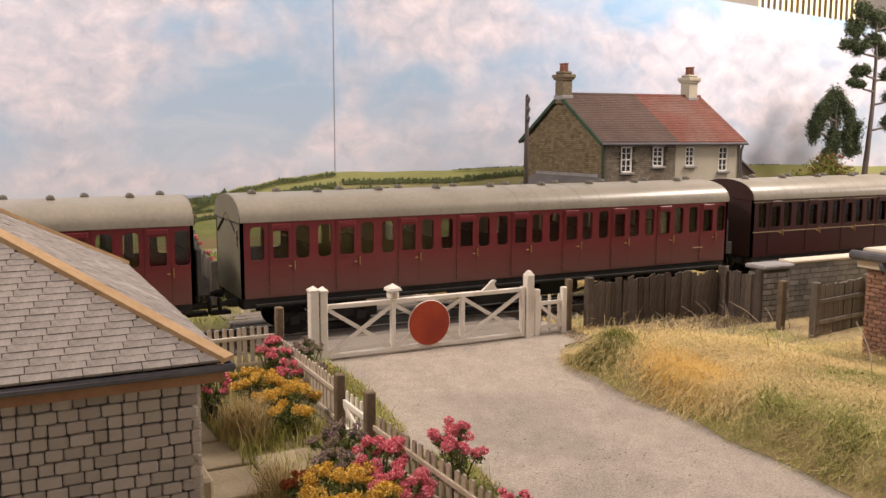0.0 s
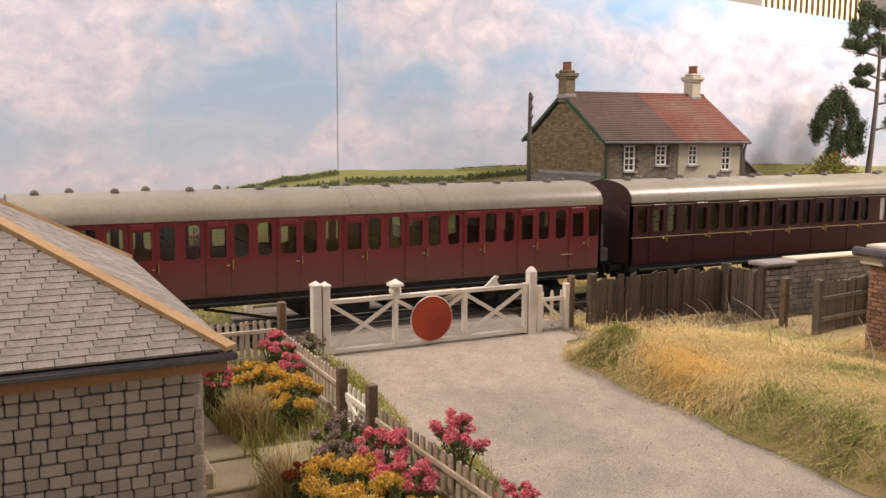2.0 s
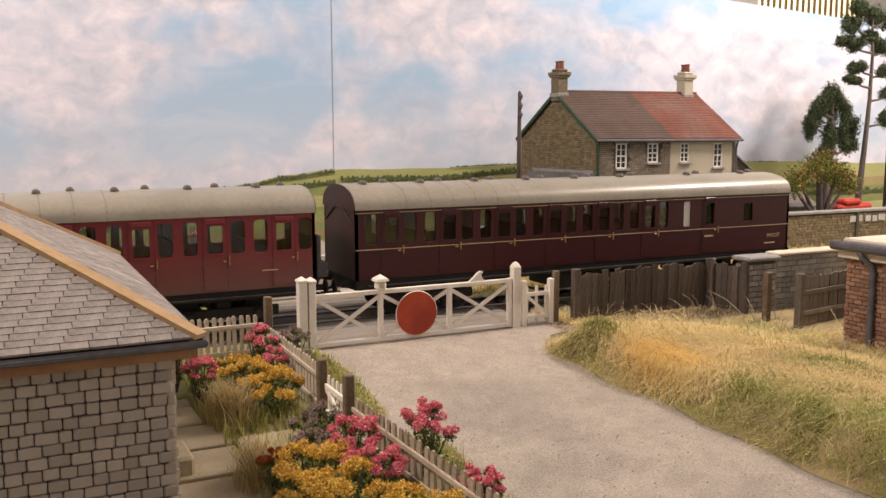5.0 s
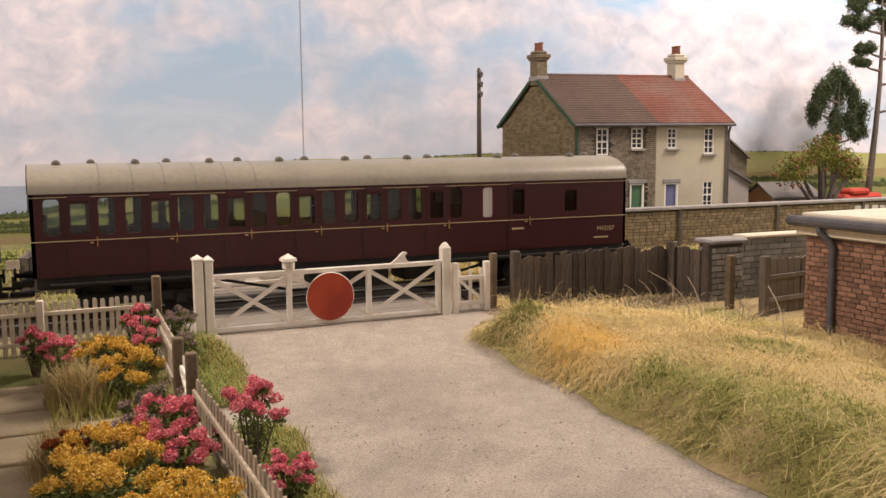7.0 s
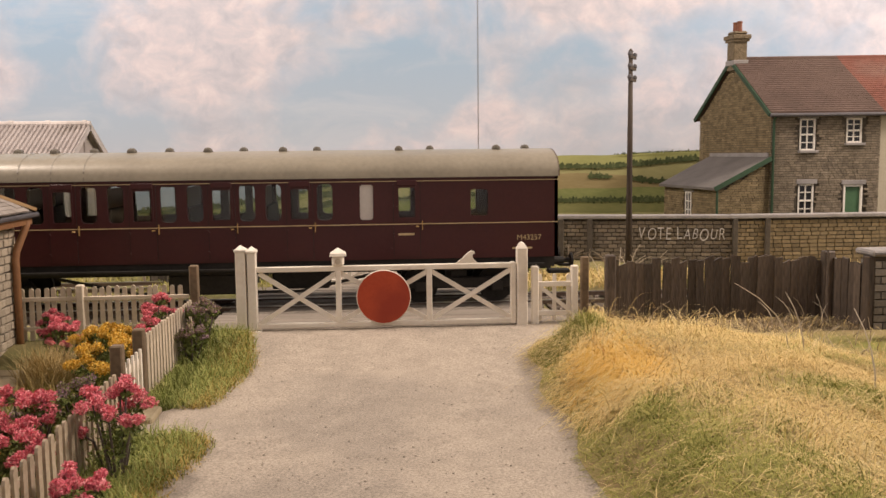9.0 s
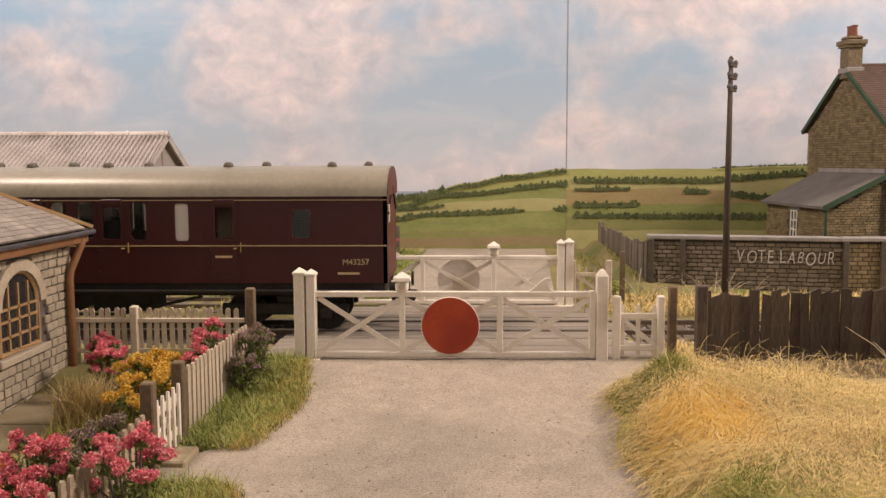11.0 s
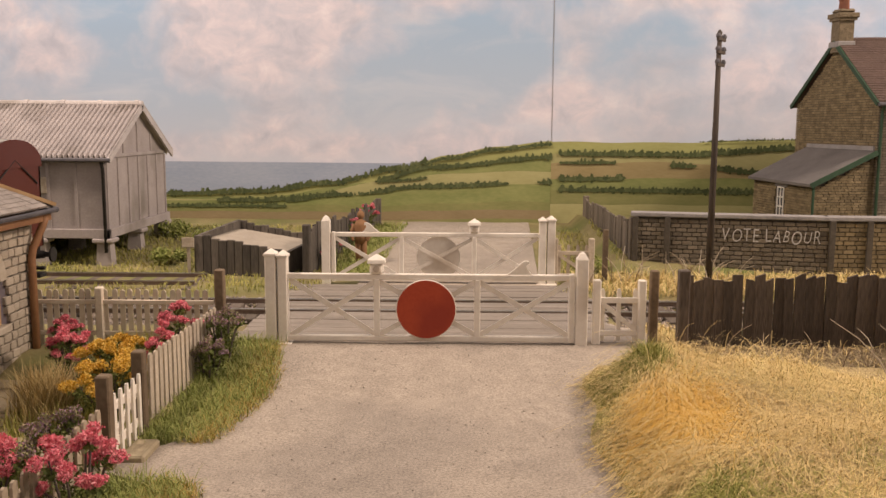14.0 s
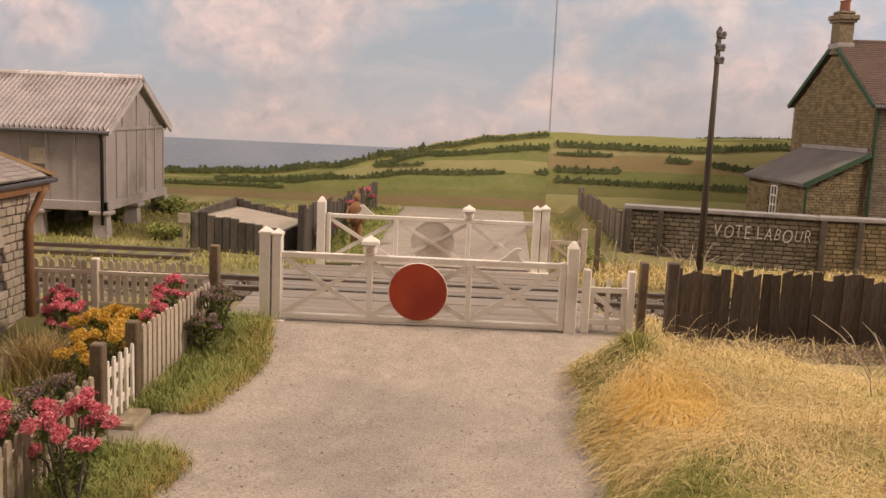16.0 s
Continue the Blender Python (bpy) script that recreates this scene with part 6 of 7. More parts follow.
    part("floor", Shape().box(-h + 0.03, -CW + 0.03, 0.33, h - 0.03, CW - 0.03, 0.36).box(-h + 0.03, -0.27, 0.26, h - 0.03, 0.27, 0.33), BLACK, t)
    wall_me = mesh_of("partition", Shape().box(-0.008, -CW + 0.12, 0.36, 0.008, CW - 0.12, 0.86), PARTITION)
    seat_me = mesh_of("bench_seat", Shape().box(0.01, -CW + 0.035, 0.40, 0.10, CW - 0.035, 0.52, 0.006).box(0.01, -CW + 0.035, 0.51, 0.045, CW - 0.035, 0.73, 0.006), SEAT)
    for k in range(len(sets) + 1):
        x = (sets[0] - 0.03 + k * (sets[1] - sets[0])) if k else -h + 0.06
        piece("partition", wall_me, t, Matrix.Translation((x, 0, 0)))
        piece("bench_seat", seat_me, t, Matrix.Translation((x, 0, 0)))
        if 0 < k:
            piece("bench_seat", seat_me, t, Matrix.Translation((x, 0, 0)) @ Matrix.Rotation(math.pi, 4, "Z"))
    gear = Shape().box(-0.35, -0.26, 0.12, 0.20, 0.26, 0.26, 0.01).box(0.35, -0.2, 0.14, 0.75, 0.1, 0.26, 0.01)
    gear.bar((-1.1, -0.24, 0.25), (-0.55, -0.24, 0.13), 0.02, 0.02).bar((-0.55, -0.24, 0.13), (0.55, -0.24, 0.13), 0.02, 0.02).bar((0.55, -0.24, 0.13), (1.1, -0.24, 0.25), 0.02, 0.02)
    part("underframe", gear, BLACK, t)
    wheels = []
    for bx in (-1.66, 1.66):
        bog = part("bogie", Shape().box(bx - 0.42, -0.27, 0.13, bx + 0.42, -0.245, 0.21, 0.01).box(bx - 0.42, 0.245, 0.13, bx + 0.42, 0.27, 0.21, 0.01).box(bx - 0.06, -0.25, 0.14, bx + 0.06, 0.25, 0.26, 0.01), BLACK, t)
        for a in (-0.27, 0.27):
            for y in (-0.30, 0.265):
                part("axlebox", Shape().box(bx + a - 0.04, y, 0.11, bx + a + 0.04, y + 0.035, 0.19, 0.008), BLACK, bog)
            sh = Shape().tube([(0, -0.2, 0), (0, 0.2, 0)], 0.014, 8)
            for y in (-0.178, 0.178):
                sh.tube([(0, y - 0.02, 0), (0, y + 0.02, 0)], 0.128, 20)
            w = part("wheelset", sh, BLACK, t)
            w.matrix_basis = pose(S * (bx + a), 0, S * 0.148)
            wheels.append((w, bx + a))
    if kind != "compartments":
        cu = bpy.data.curves.new("number", "FONT")
        cu.body, cu.size, cu.extrude = "M43257", S * 0.053, S * 0.001
        tmp = new("number_text", cu)
        bpy.context.view_layer.update()
        me = bpy.data.meshes.new_from_object(tmp.evaluated_get(bpy.context.evaluated_depsgraph_get()))
        me.materials.clear()
        me.materials.append(GOLD)
        bpy.data.objects.remove(tmp)
        ob = part("number", me, GOLD, t, "pale yellow painted coach number")
        ob.matrix_basis = pose(S * (h - 0.29), -S * (CW + 0.002), S * 0.475, 90, 0, 0)
        part("lettering_bar", Shape().box(h - 0.32, -CW - 0.003, 0.425, h - 0.18, -CW, 0.412), GOLD, t)
        part("lettering_bar", Shape().box(h - 1.11, -CW - 0.006, 0.52, h - 1.0, -CW, 0.535), GOLD, t)
    return t, wheels


train = [coach("compartment_coach", "compartments", "crimson railway coach with nine compartment doors", CRIMSON, GRIME, False),
         coach("compartment_coach", "compartments", "crimson railway coach with grimy olive end", CRIMSON, GRIME, False),
         coach("brake_coach", "brake", "dark maroon lined brake coach at the train's tail", MAROON, MAROONEND, True)]


# ---- growing things ----
def blades(name, mat, spots, length, width, lean, label, category="grass", seg=3, comb=0.0, even=False):
    """Many thin curved blades; spots are (x, y, z) roots."""
    rng = np.random.default_rng(len(spots) + int(1000 * length))
    p = np.array(spots, float)
    n = len(p)
    swirl = np.array([noise.noise((a * 1.7, b * 1.7, 4.0)) for a, b, _ in spots]) * 7.0
    az, ln_ = np.where(rng.random(n) < comb, swirl + rng.normal(0, 0.9, n), rng.uniform(0, 2 * np.pi, n)), length * rng.uniform(0.45, 1.25, n)
    le = lean * (rng.uniform(0.75, 1.15, n) if even else rng.uniform(0.4, 1.35, n))
    dx, dy = np.cos(az), np.sin(az)
    tw = az + np.pi / 2 + rng.uniform(-0.8, 0.8, n)
    sx, sy = np.cos(tw) * width / 2, np.sin(tw) * width / 2
    v = np.zeros((n, 2 * seg + 1, 3))
    for k in range(seg + 1):
        u = k / seg
        out, up = ln_ * np.sin(le * u) * u, ln_ * np.cos(le * u * 1.15) * u
        c = np.stack([p[:, 0] + dx * out, p[:, 1] + dy * out, p[:, 2] + np.maximum(up, 0.004)], 1)
        if k == seg:
            v[:, 2 * seg] = c
        else:
            off = np.stack([sx, sy, 0 * sx], 1) * (1 - 0.6 * u)
            v[:, 2 * k], v[:, 2 * k + 1] = c - off, c + off
    base = (np.arange(n) * (2 * seg + 1))[:, None]
    faces = []
    for k in range(seg - 1):
        faces += (base + [2 * k, 2 * k + 1, 2 * k + 3, 2 * k + 2]).tolist()
    faces += (base + [2 * seg - 2, 2 * seg - 1, 2 * seg]).tolist()
    me = bpy.data.meshes.new(name)
    me.from_pydata((v.reshape(-1, 3) * S).tolist(), [], faces)
    me.materials.append(mat)
    me.update()
    return tagged(new(name, me), label=label, category=category, kind="stuff")


def scatter(n, x0, x1, y0, y1, keep):
    out = []
    while len(out) < n:
        x, y = R.uniform(x0, x1), R.uniform(y0, y1)
        if R.random() < keep(x, y):
            out.append((x, y, ground_z(x, y) - 0.004))
    return out


def bank_cover(x, y):
    return ease(road_right(y) - 0.03, road_right(y) + 0.03, x) * (1 - ease(-0.24, 0.0, y - 4.32 + 0.55 * ease(3.9, 5.2, x))) * (0.5 + 0.5 * ease(0.3, 1.6, y)) * (0.5 + 0.5 * (1 - ease(4.6, 5.0, x)))


def ochre_patch(x, y):
    return bank_cover(x, y) * math.exp(-((x - 3.42 - 0.10 * (y - 3.1)) / 0.14) ** 2 - ((y - 3.22) / 0.28) ** 2)


def green_patch(x, y):
    edge = 1.25 * (1 - ease(0.30, 0.75, x - road_right(y))) * (1 - ease(2.3, 2.8, y)) + 0.5 * (1 - ease(0.04, 0.16, x - road_right(y)))
    spot = 0.85 * ease(0.10, 0.45, noise.noise((x * 1.6, y * 1.6, 9)))
    return bank_cover(x, y) * min(1.0, max(edge, spot) * 0.9)


def straw_cover(x, y):
    return bank_cover(x, y) * (1 - 0.93 * min(1.0, green_patch(x, y))) * (1 - 0.80 * min(1.0, 1.3 * ochre_patch(x, y)))


blades("dry_grass", STRAW, scatter(110000, 3.08, 6.2, -0.6, 4.4, straw_cover), 0.20, 0.0024, 3.1, "flattened tangled straw-coloured grass on the bank", seg=5, comb=0.7, even=True)
blades("dry_grass", STRAW, scatter(4500, 3.12, 5.6, 0.2, 4.3, lambda x, y: straw_cover(x, y) * ease(-0.1, 0.4, noise.noise((x * 2.4, y * 2.4, 6)))), 0.30, 0.0026, 2.4, "long loose straws tangled over the bank", seg=6, comb=0.3)
blades("dry_grass", OCHRE, scatter(11000, 3.05, 4.0, 2.2, 4.1, ochre_patch), 0.16, 0.0026, 2.6, "orange-gold tuft of flattened grass on the bank", seg=5, comb=0.7, even=True)
blades("bank_grass", GRASS, scatter(46000, 3.05, 6.0, 0.0, 4.4, green_patch), 0.085, 0.0030, 2.0, "olive green grass patches among the straw")
blades("bank_grass", RIM, scatter(4500, 3.05, 3.7, 3.4, 4.4, lambda x, y: bank_cover(x, y) * math.exp(-((x - 3.33) / 0.12) ** 2 - ((y - 3.92) / 0.17) ** 2)), 0.10, 0.0034, 1.0, "dark green tuft at the tip of the bank")
blades("bank_grass", RIM, scatter(9000, 3.05, 4.6, 0.4, 2.7, lambda x, y: green_patch(x, y) * ease(0.0, 0.4, noise.noise((x * 4, y * 4, 3)))), 0.075, 0.0034, 1.4, "dark green tufts along the edge of the bank")
blades("straw_litter", TWIGS, scatter(24000, 3.5, 6.4, 3.3, 4.72, lambda x, y: ease(-0.12, 0.05, y - 4.32 + 0.55 * ease(3.9, 5.2, x)) * (1 - ease(5.9, 6.3, x))), 0.08, 0.0036, 2.2, "brown dead litter between bank and plank fence", "litter", even=True)


def verge_cover(x, y):
    a = ease(road_left(y) + 0.05, road_left(y) - 0.08, x)
    return a * (1.0 if x > 1.24 else 0.0) * (0.0 if 2.95 < y < 3.33 else 1.0)


blades("verge_grass", LUSH, scatter(13000, 1.22, 1.75, 1.0, 4.75, verge_cover), 0.085, 0.0040, 0.8, "green grass verge between the fence and the lane")
blades("verge_grass", FRINGE, scatter(9000, 1.22, 1.8, 1.0, 4.75, lambda x, y: verge_cover(x, y) * ease(1.35, 1.6, x)), 0.055, 0.0048, 0.9, "yellowing grass at the edge of the lane")
blades("lineside_grass", GRASS, scatter(9000, -2.5, 1.5, 6.3, 9.4, lambda x, y: 0.0 if 6.45 < y < 7.0 and x < 0.5 else 0.7 if x < 1.7 + 0.05 * (y - 6.5) else 0.0), 0.07, 0.008, 0.9, "rough lineside grass behind the track")
blades("lineside_grass", STRAW, scatter(14000, 3.4, 9.4, 6.3, 7.05, lambda x, y: 1.0 if x > 3.75 else 0.5), 0.11, 0.006, 1.1, "dry straw grass below the brick wall")
blades("lineside_grass", GRASS, scatter(4000, 3.25, 9.4, 6.3, 9.2, lambda x, y: 1.0 if (y < 7.1 or x < 4.0) and x > 3.3 + 0.04 * (y - 6.3) else 0.0), 0.08, 0.008, 0.9, "green lineside grass below the brick wall")
blades("lineside_grass", STRAW, scatter(1500, 3.66, 5.4, 4.4, 5.2, lambda x, y: 1.0 if x < 3.82 else 0.2 if y > 4.6 else 0.05), 0.10, 0.005, 1.5, "dry straw grass round the fence foot")
blades("lane_grass", LUSH, scatter(3500, 1.45, 2.1, 6.9, 9.6, lambda x, y: 1.0 if x < 1.86 + 0.05 * (y - 6.5) else 0.0), 0.08, 0.007, 0.7, "green grass beside the far lane")
blades("garden_grass", GRASS, scatter(2600, 0.62, 1.18, 2.0, 4.75, lambda x, y: 0.15 + 0.85 * math.exp(-((x - 0.80) / 0.14) ** 2 - ((y - 3.66) / 0.16) ** 2)), 0.12, 0.006, 0.5, "tawny grass clump in the garden")
blades("tall_tuft", TAWNY, [(0.74 + R.gauss(0, 0.05), 3.62 + R.gauss(0, 0.07), -0.07) for _ in range(1400)], 0.24, 0.004, 0.5, "tall tawny grass tuft beside the path", "grass tuft")
blades("tall_tuft", TAWNY, [(0.66 + R.gauss(0, 0.05), 2.70 + R.gauss(0, 0.08), -0.07) for _ in range(1100)], 0.20, 0.004, 0.55, "tall tawny grass tuft beside the path", "grass tuft")


def stalks(name, places, label, r=0.0045):
    sh = Shape()
    for x, y, h, az, bend in places:
        z = ground_z(x, y)
        pts = [(x + bend * h * u * u * math.cos(az), y + bend * h * u * u * math.sin(az), z + h * u * (1 - 0.35 * abs(bend) * u)) for u in (0, 0.25, 0.5, 0.75, 1.0)]
        sh.tube(pts, (r, r, r * 0.8, r * 0.6, r * 0.3), 5)
    return solo(name, sh, TWIG, smooth=True, label=label, category="dead stalks", kind="stuff")


stalks("dead_stalks", [(R.uniform(3.75, 5.2), R.uniform(4.35, 4.66), R.uniform(0.06, 0.22), R.uniform(0, 6.3), R.uniform(0.3, 1.3)) for _ in range(34)], "pale dead stalks straggling against the plank fence", 0.003)
stalks("dead_stalks", [(R.uniform(4.6, 5.5), R.uniform(3.7, 4.3), R.uniform(0.06, 0.20), R.uniform(0, 6.3), R.uniform(0.2, 1.0)) for _ in range(40)], "pale dead stalks below the pier", 0.003)
stalks("dead_stalks", [(R.uniform(3.5, 4.7), R.uniform(6.6, 7.2), R.uniform(0.12, 0.34), R.uniform(0, 6.3), R.uniform(0.2, 1.1)) for _ in range(46)], "pale dead stalks beside the far gate", 0.0035)
stalks("dead_stalks", [(4.30, 3.35, 0.42, 2.4, 0.65), (4.36, 3.32, 0.34, 2.2, 0.3), (4.24, 2.5, 0.36, 2.0, 0.3)], "tall bent grass stalks on the bank", 0.004)


def leaf_cloud(centre, radius, n, size, flat=1.0, hollow=0.5):
    """Small leaf-like flakes in a lumpy ball."""
    sh = Shape()
    for _ in range(n):
        while True:
            d = Vector((R.gauss(0, 1), R.gauss(0, 1), R.gauss(0, 1)))
            if d.length > 0.1:
                break
        d.normalize()
        lump = 0.75 + 0.5 * noise.noise(d * 2.2 + Vector(centre))
        p = Vector(centre) + Vector((d.x * radius[0], d.y * radius[1], d.z * radius[2])) * lump * R.uniform(hollow, 1.0)
        a = Vector((R.gauss(0, 1), R.gauss(0, 1), R.gauss(0, flat))).normalized() * size * R.uniform(0.6, 1.3)
        b = a.cross(Vector((R.gauss(0, 1), R.gauss(0, 1), R.gauss(0, 1)))).normalized() * size * R.uniform(0.5, 0.9)
        sh.add([p - a, p - b * 0.6, p + a, p + b * 0.6], [(0, 1, 2, 3)])
    return sh


def merge(shapes):
    out = Shape()
    for s in shapes:
        out.add(s.v, s.f)
    return out


def flower_bush(x, y, w, h, blossom, label, z=None, lumps=9, share=0.75, leaf_n=520):
    """A bushy plant: leafy stems, and many small foamy lumps of blossom of uneven size on top."""
    z = ground_z(x, y) if z is None else z
    t = thing("flower_bush", x, y, z, R.uniform(0, 360), label=label, category="flowering plant", group="garden flowers")
    stems = Shape()
    heads, leaves = [], [leaf_cloud((0, 0, h * 0.42), (w * 0.95, w * 0.95, h * 0.42), leaf_n, 0.012, hollow=0.3)]
    for k in range(lumps):
        a, r = 6.283 * k / lumps * 1.62 + R.uniform(-0.4, 0.4), w * (0.15 + 0.85 * ((k + 0.5) / lumps) ** 0.5) * R.uniform(0.85, 1.1)
        c = (r * math.cos(a), r * math.sin(a), h * (1.0 - 0.42 * (r / w) ** 2 * R.uniform(0.6, 1.2)))
        stems.tube([(c[0] * 0.2, c[1] * 0.2, -0.02), (c[0] * 0.6, c[1] * 0.6, h * 0.4), c], (0.006, 0.005, 0.003), 5)
        q = w * R.uniform(0.25, 0.38)
        for _ in range(3):
            d = (c[0] + R.uniform(-q, q) * 0.8, c[1] + R.uniform(-q, q) * 0.8, c[2] + R.uniform(-q, q) * 0.5)
            heads.append(leaf_cloud(d, (q * 0.8, q * 0.8, q * 0.6), int(330 * share), 0.0068, hollow=0.65))
        leaves.append(leaf_cloud((c[0], c[1], c[2] - q * 0.7), (q * 1.1, q * 1.1, q * 0.7), 80, 0.011, hollow=0.3))
    part("stem", stems, BARK, t)
    part("leaves", merge(leaves), LEAF, t, "dark green leaves", kind="stuff")
    part("blossom", merge(heads), blossom, t, "dense clustered blossom", kind="stuff")
    return t


PK, YL, MV, RS = "bush of bright pink blossom in the garden", "bush of golden yellow blossom in the garden", "bush of dull mauve blossom by the fence", "bush of russet red blossom by the path"
for x, y, w, h, m, lab in ((0.66, 4.06, 0.10, 0.30, PINK, PK), (0.55, 4.28, 0.08, 0.28, PINK, PK), (0.92, 3.90, 0.15, 0.28, YELLOW, YL), (1.00, 3.66, 0.16, 0.25, YELLOW, YL), (0.90, 4.16, 0.10, 0.24, YELLOW, YL),
                           (1.10, 4.32, 0.10, 0.34, PINK, PK), (1.12, 4.05, 0.09, 0.30, PINK, PK), (1.33, 4.38, 0.11, 0.28, PURPLE, MV), (1.31, 4.18, 0.09, 0.22, PURPLE, MV), (1.06, 3.06, 0.12, 0.21, PURPLE, MV), (0.96, 2.84, 0.10, 0.17, PURPLE, MV),
                           (1.05, 2.52, 0.12, 0.33, PINK, PK), (1.04, 2.30, 0.13, 0.27, PINK, PK), (1.38, 2.44, 0.13, 0.36, PINK, PK), (1.40, 1.95, 0.09, 0.22, PINK, PK),
                           (0.82, 2.42, 0.16, 0.26, YELLOW, YL), (0.90, 2.10, 0.18, 0.25, YELLOW, YL), (0.70, 2.18, 0.14, 0.22, YELLOW, YL), (0.98, 1.80, 0.18, 0.24, YELLOW, YL), (0.68, 2.50, 0.08, 0.24, RUSSET, RS)):
    flower_bush(x, y, w, h, m, lab, share=0.8 if m is YELLOW else 0.35 if m is PURPLE else 0.75, leaf_n=800 if m is PURPLE else 520)
for x, y in ((1.55, 8.3), (1.62, 9.2), (1.50, 7.3)):
    flower_bush(x, y, 0.09, 0.28, PINK, "small pink flowering bush by the far fence", lumps=5)


def shrub(x, y, w, h, label):
    t = thing("shrub", x, y, ground_z(x, y), label=label, category="shrub", group="lineside shrubs")
    part("stem", Shape().tube([(0, 0, -0.03), (0, 0, h * 0.5)], 0.012, 6), BARK, t)
    part("foliage", merge([leaf_cloud((R.uniform(-w, w) * 0.6, R.uniform(-w, w) * 0.5, h * R.uniform(0.3, 0.6)), (w * 0.5, w * 0.5, h * 0.45), 220, 0.018, hollow=0.3) for _ in range(5)]), LUSH, t, kind="stuff")


for x, y, w, h in ((0.05, 7.55, 0.22, 0.16), (0.18, 8.3, 0.2, 0.2), (-0.25, 8.7, 0.25, 0.22), (0.9, 8.4, 0.2, 0.14), (3.75, 7.3, 0.16, 0.16), (8.2, 6.7, 0.25, 0.2), (6.9, 6.75, 0.2, 0.12)):
    shrub(x, y, w, h, "low green scrub on the lineside")


def pine_tree(x, y, z, height, pads, lean, label):
    t = thing("pine_tree", x, y, z, label=label, category="tree", group="pine trees")
    pts = [(lean * math.sin(u * 2.5) * 0.12 * height, 0.02 * math.sin(5 * u), height * u - 0.05) for u in (0, 0.2, 0.4, 0.6, 0.8, 1.0)]
    part("trunk", Shape().tube(pts, [0.052 * (1 - 0.72 * k / 5) for k in range(6)], 10), BARK, t, smooth=True)
    crown = []
    for u, dx, dy, w, hh in pads:
        k = min(int(u * 5), 4)
        a, b = Vector(pts[k]), Vector(pts[k + 1])
        root = a.lerp(b, u * 5 - k)
        tip = Vector((root.x + dx, dy, height * u + 0.02 * abs(dx) + 0.04))
        part("limb", Shape().tube([root, root.lerp(tip, 0.5) + Vector((0, 0, -0.02)), tip], (0.02, 0.014, 0.006), 6), BARK, t, smooth=True)
        for _ in range(7):
            c = tip + Vector((R.uniform(-1, 1) * w * 0.62, R.uniform(-0.4, 0.4) * w * 0.6, R.uniform(-0.3, 0.7) * hh))
            crown.append(leaf_cloud(c, (w * 0.52, w * 0.42, hh * 1.05), 800, 0.015, hollow=0.15))
    part("crown", merge(crown), PINE, t, "dark grey-green needle pads", kind="stuff")
    return t


pine_tree(10.98, 7.95, 0.15, 3.10, [(0.98, -0.12, 0, 0.34, 0.15), (0.94, 0.26, 0, 0.34, 0.15), (0.90, -0.40, 0, 0.24, 0.15), (0.82, -0.46, 0, 0.30, 0.11), (0.81, 0.30, 0, 0.32, 0.12), (0.86, -0.05, 0, 0.24, 0.10), (0.72, -0.28, 0, 0.24, 0.10), (0.71, 0.36, 0, 0.30, 0.11), (0.66, -0.38, 0, 0.20, 0.08), (0.60, 0.42, 0, 0.30, 0.12), (0.48, 0.42, 0, 0.26, 0.12)], 0.45, "tall pine tree with flat layered pads of needles")
pine_tree(10.42, 8.0, 0.15, 1.86, [(0.98, -0.03, 0, 0.26, 0.19), (0.87, -0.22, 0, 0.27, 0.20), (0.85, 0.17, 0, 0.27, 0.20), (0.74, -0.32, 0, 0.24, 0.20), (0.72, 0.36, 0, 0.26, 0.19), (0.67, 0.04, 0, 0.30, 0.20), (0.58, 0.40, 0, 0.20, 0.13), (0.55, -0.10, 0, 0.26, 0.13)], 0.06, "shorter rounded pine tree with dense dark foliage")


def fruit_tree(x, y, z):
    t = thing("fruit_tree", x, y, z, label="small fruit tree hung with orange fruit behind the wall", category="tree")
    sh, crown, fruit = Shape(), [], Shape()
    for a, r, h in ((0.3, 0.34, 0.76), (1.6, 0.20, 0.90), (2.9, 0.40, 0.74), (4.2, 0.24, 0.84), (5.3, 0.30, 0.78), (0.9, 0.10, 0.96), (3.3, 0.58, 0.64), (0.1, 0.50, 0.64)):
        tip = Vector((r * math.cos(a), r * math.sin(a) * 0.45, h))
        sh.tube([(0, 0, -0.05), (tip.x * 0.25, tip.y * 0.25, 0.24), tip], (0.045, 0.034, 0.010), 7)
        crown.append(leaf_cloud(tip, (0.31, 0.22, 0.22), 1500, 0.016, hollow=0.25))
        for _ in range(11):
            d = Vector((R.gauss(0, 1), R.gauss(0, 1), R.gauss(0, 1))).normalized()
            c = tip + Vector((d.x * 0.23, d.y * 0.18, d.z * 0.17))
            fruit.tube([c + Vector((0, 0, -0.017)), c + Vector((0, 0, -0.009)), c + Vector((0, 0, 0.009)), c + Vector((0, 0, 0.017))], (0.006, 0.018, 0.018, 0.006), 7)
    part("trunk", sh, BARK, t, smooth=True)
    part("crown", merge(crown), APPLE, t, "olive green leaves", kind="stuff")
    part("fruit", fruit, TERRACOTTA, t, "orange fruit", kind="stuff")


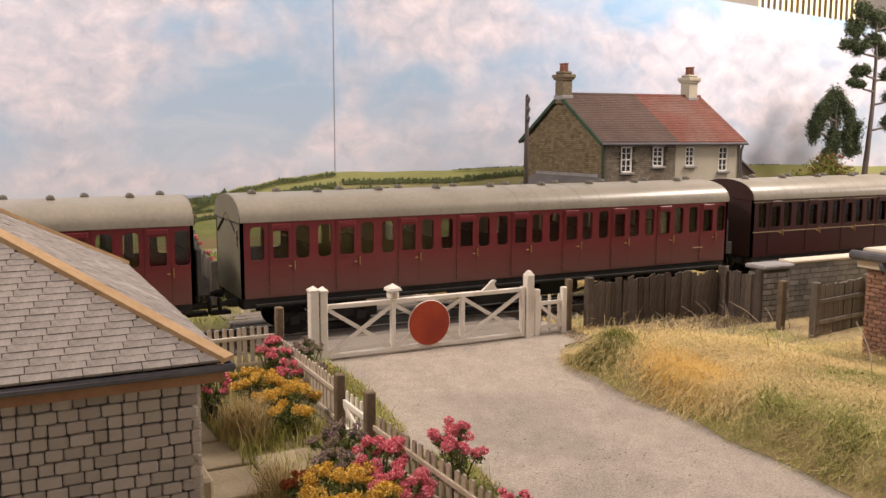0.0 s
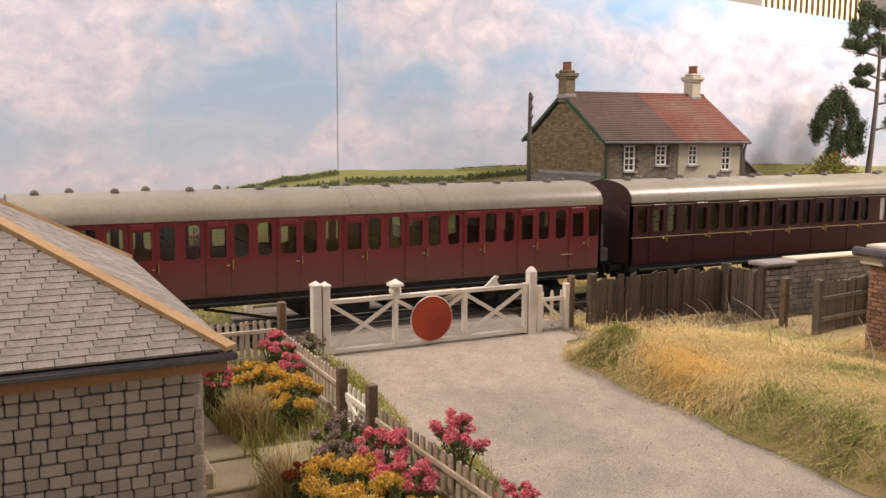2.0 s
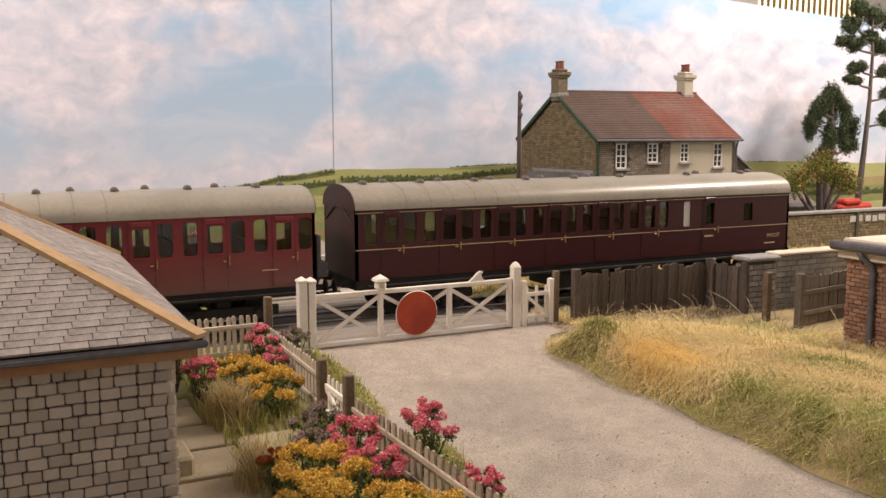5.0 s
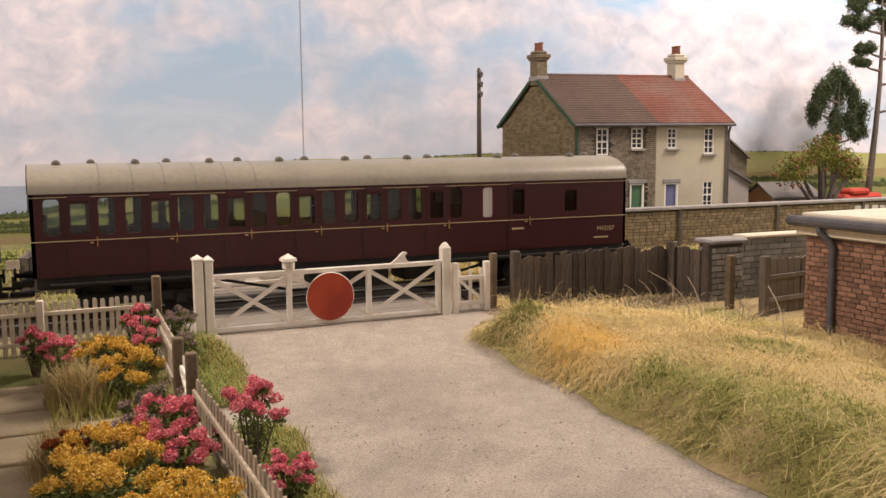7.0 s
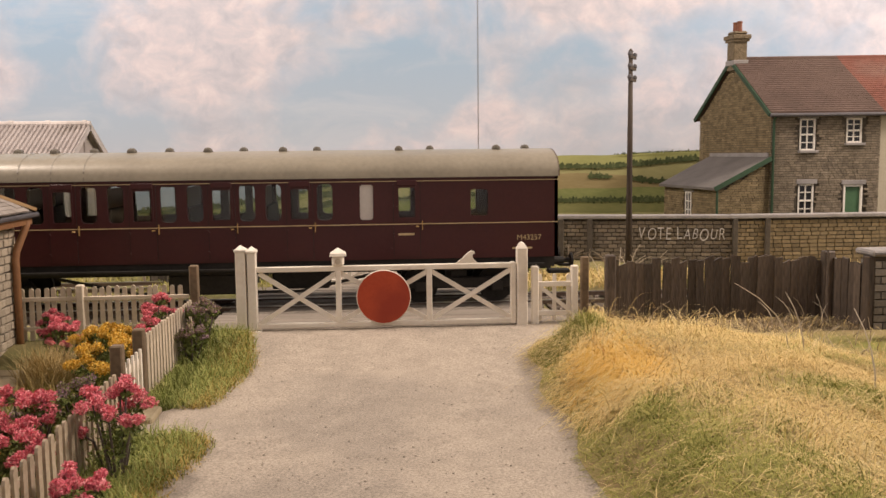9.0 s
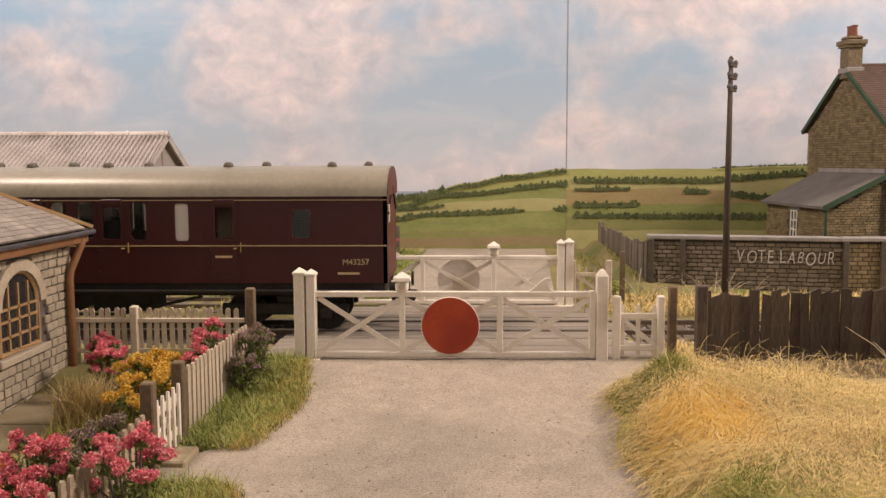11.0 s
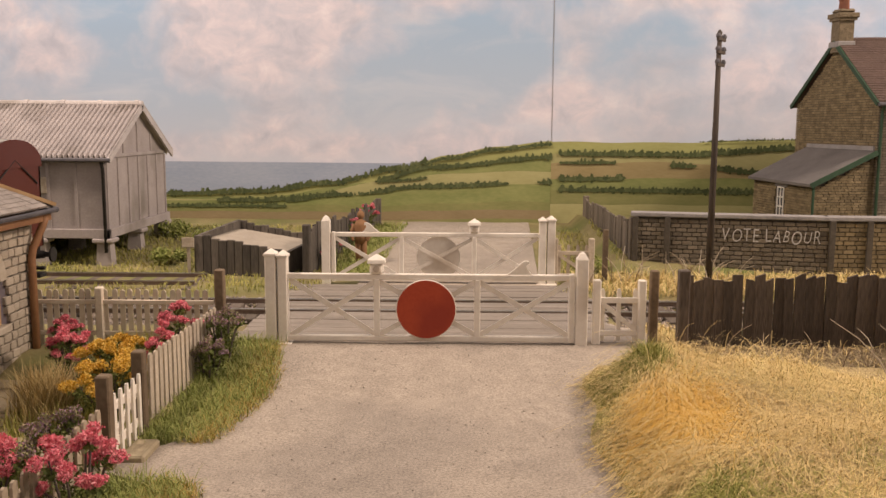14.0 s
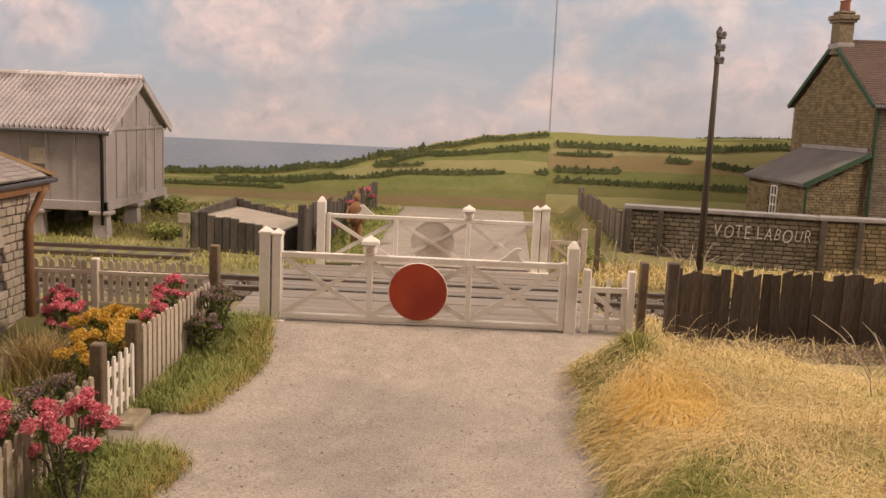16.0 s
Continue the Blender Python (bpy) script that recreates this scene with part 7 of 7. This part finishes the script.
fruit_tree(9.50, 7.30, 0.18)


# ---- small model figure by the far lane ----
fig = Shape()
fig.tube([(-0.022, 0, 0), (-0.024, 0, 0.10), (-0.020, 0, 0.20)], (0.022, 0.026, 0.034), 10)
fig.tube([(0.026, 0, 0), (0.026, 0, 0.10), (0.020, 0, 0.20)], (0.022, 0.026, 0.034), 10)
fig.tube([(0, 0, 0.18), (0, 0, 0.25), (0, 0, 0.33), (0, 0, 0.37), (0, 0, 0.385), (0, 0, 0.40)], (0.045, 0.050, 0.062, 0.045, 0.018, 0.018), 12)
fig.tube([(0, 0, 0.39), (0, 0, 0.41), (0, 0, 0.44), (0, 0, 0.465)], (0.016, 0.031, 0.031, 0.012), 12)
fig.tube([(-0.055, 0, 0.345), (-0.085, -0.02, 0.26), (-0.06, -0.06, 0.21)], (0.020, 0.017, 0.014), 8)
fig.tube([(0.055, 0, 0.345), (0.085, -0.02, 0.26), (0.06, -0.06, 0.21)], (0.020, 0.017, 0.014), 8)
solo("figurine", fig, FIGBROWN, 1.71, 7.6, ground_z(1.71, 7.6) - 0.002, smooth=True, label="small plain tan figurine beside the far fence", category="figurine")


# ---- what moves ----
TAIL = [(0.0, 10.91), (0.5, 10.54), (1.0, 10.15), (1.5, 9.78), (2.0, 9.39), (2.5, 8.99), (3.0, 8.57), (5.5, 6.43), (7.0, 5.23), (8.0, 4.455), (9.0, 3.60), (10.0, 2.77), (12.3, 0.86), (13.0, 0.275), (13.5, -0.06), (16.0, -1.9)]


def tail_at(t):
    return float(np.interp(t, [a for a, _ in TAIL], [b for _, b in TAIL]))


def motions():
    for i, (ob, wheels) in enumerate(train):
        back = (12.40, 7.37, BL / 2)[i]
        walk(ob, [(t, pose(S * (x - back), S * 5.77, 0)) for t, x in TAIL])
        for w, x in wheels:
            rows = []
            for k in range(81):
                t = 0.2 * k
                turn = math.degrees((tail_at(t) - tail_at(0)) / 0.128)
                rows.append((t, pose(S * x, 0, S * 0.148, 0, turn, 0)))
            walk(w, rows)


motions()
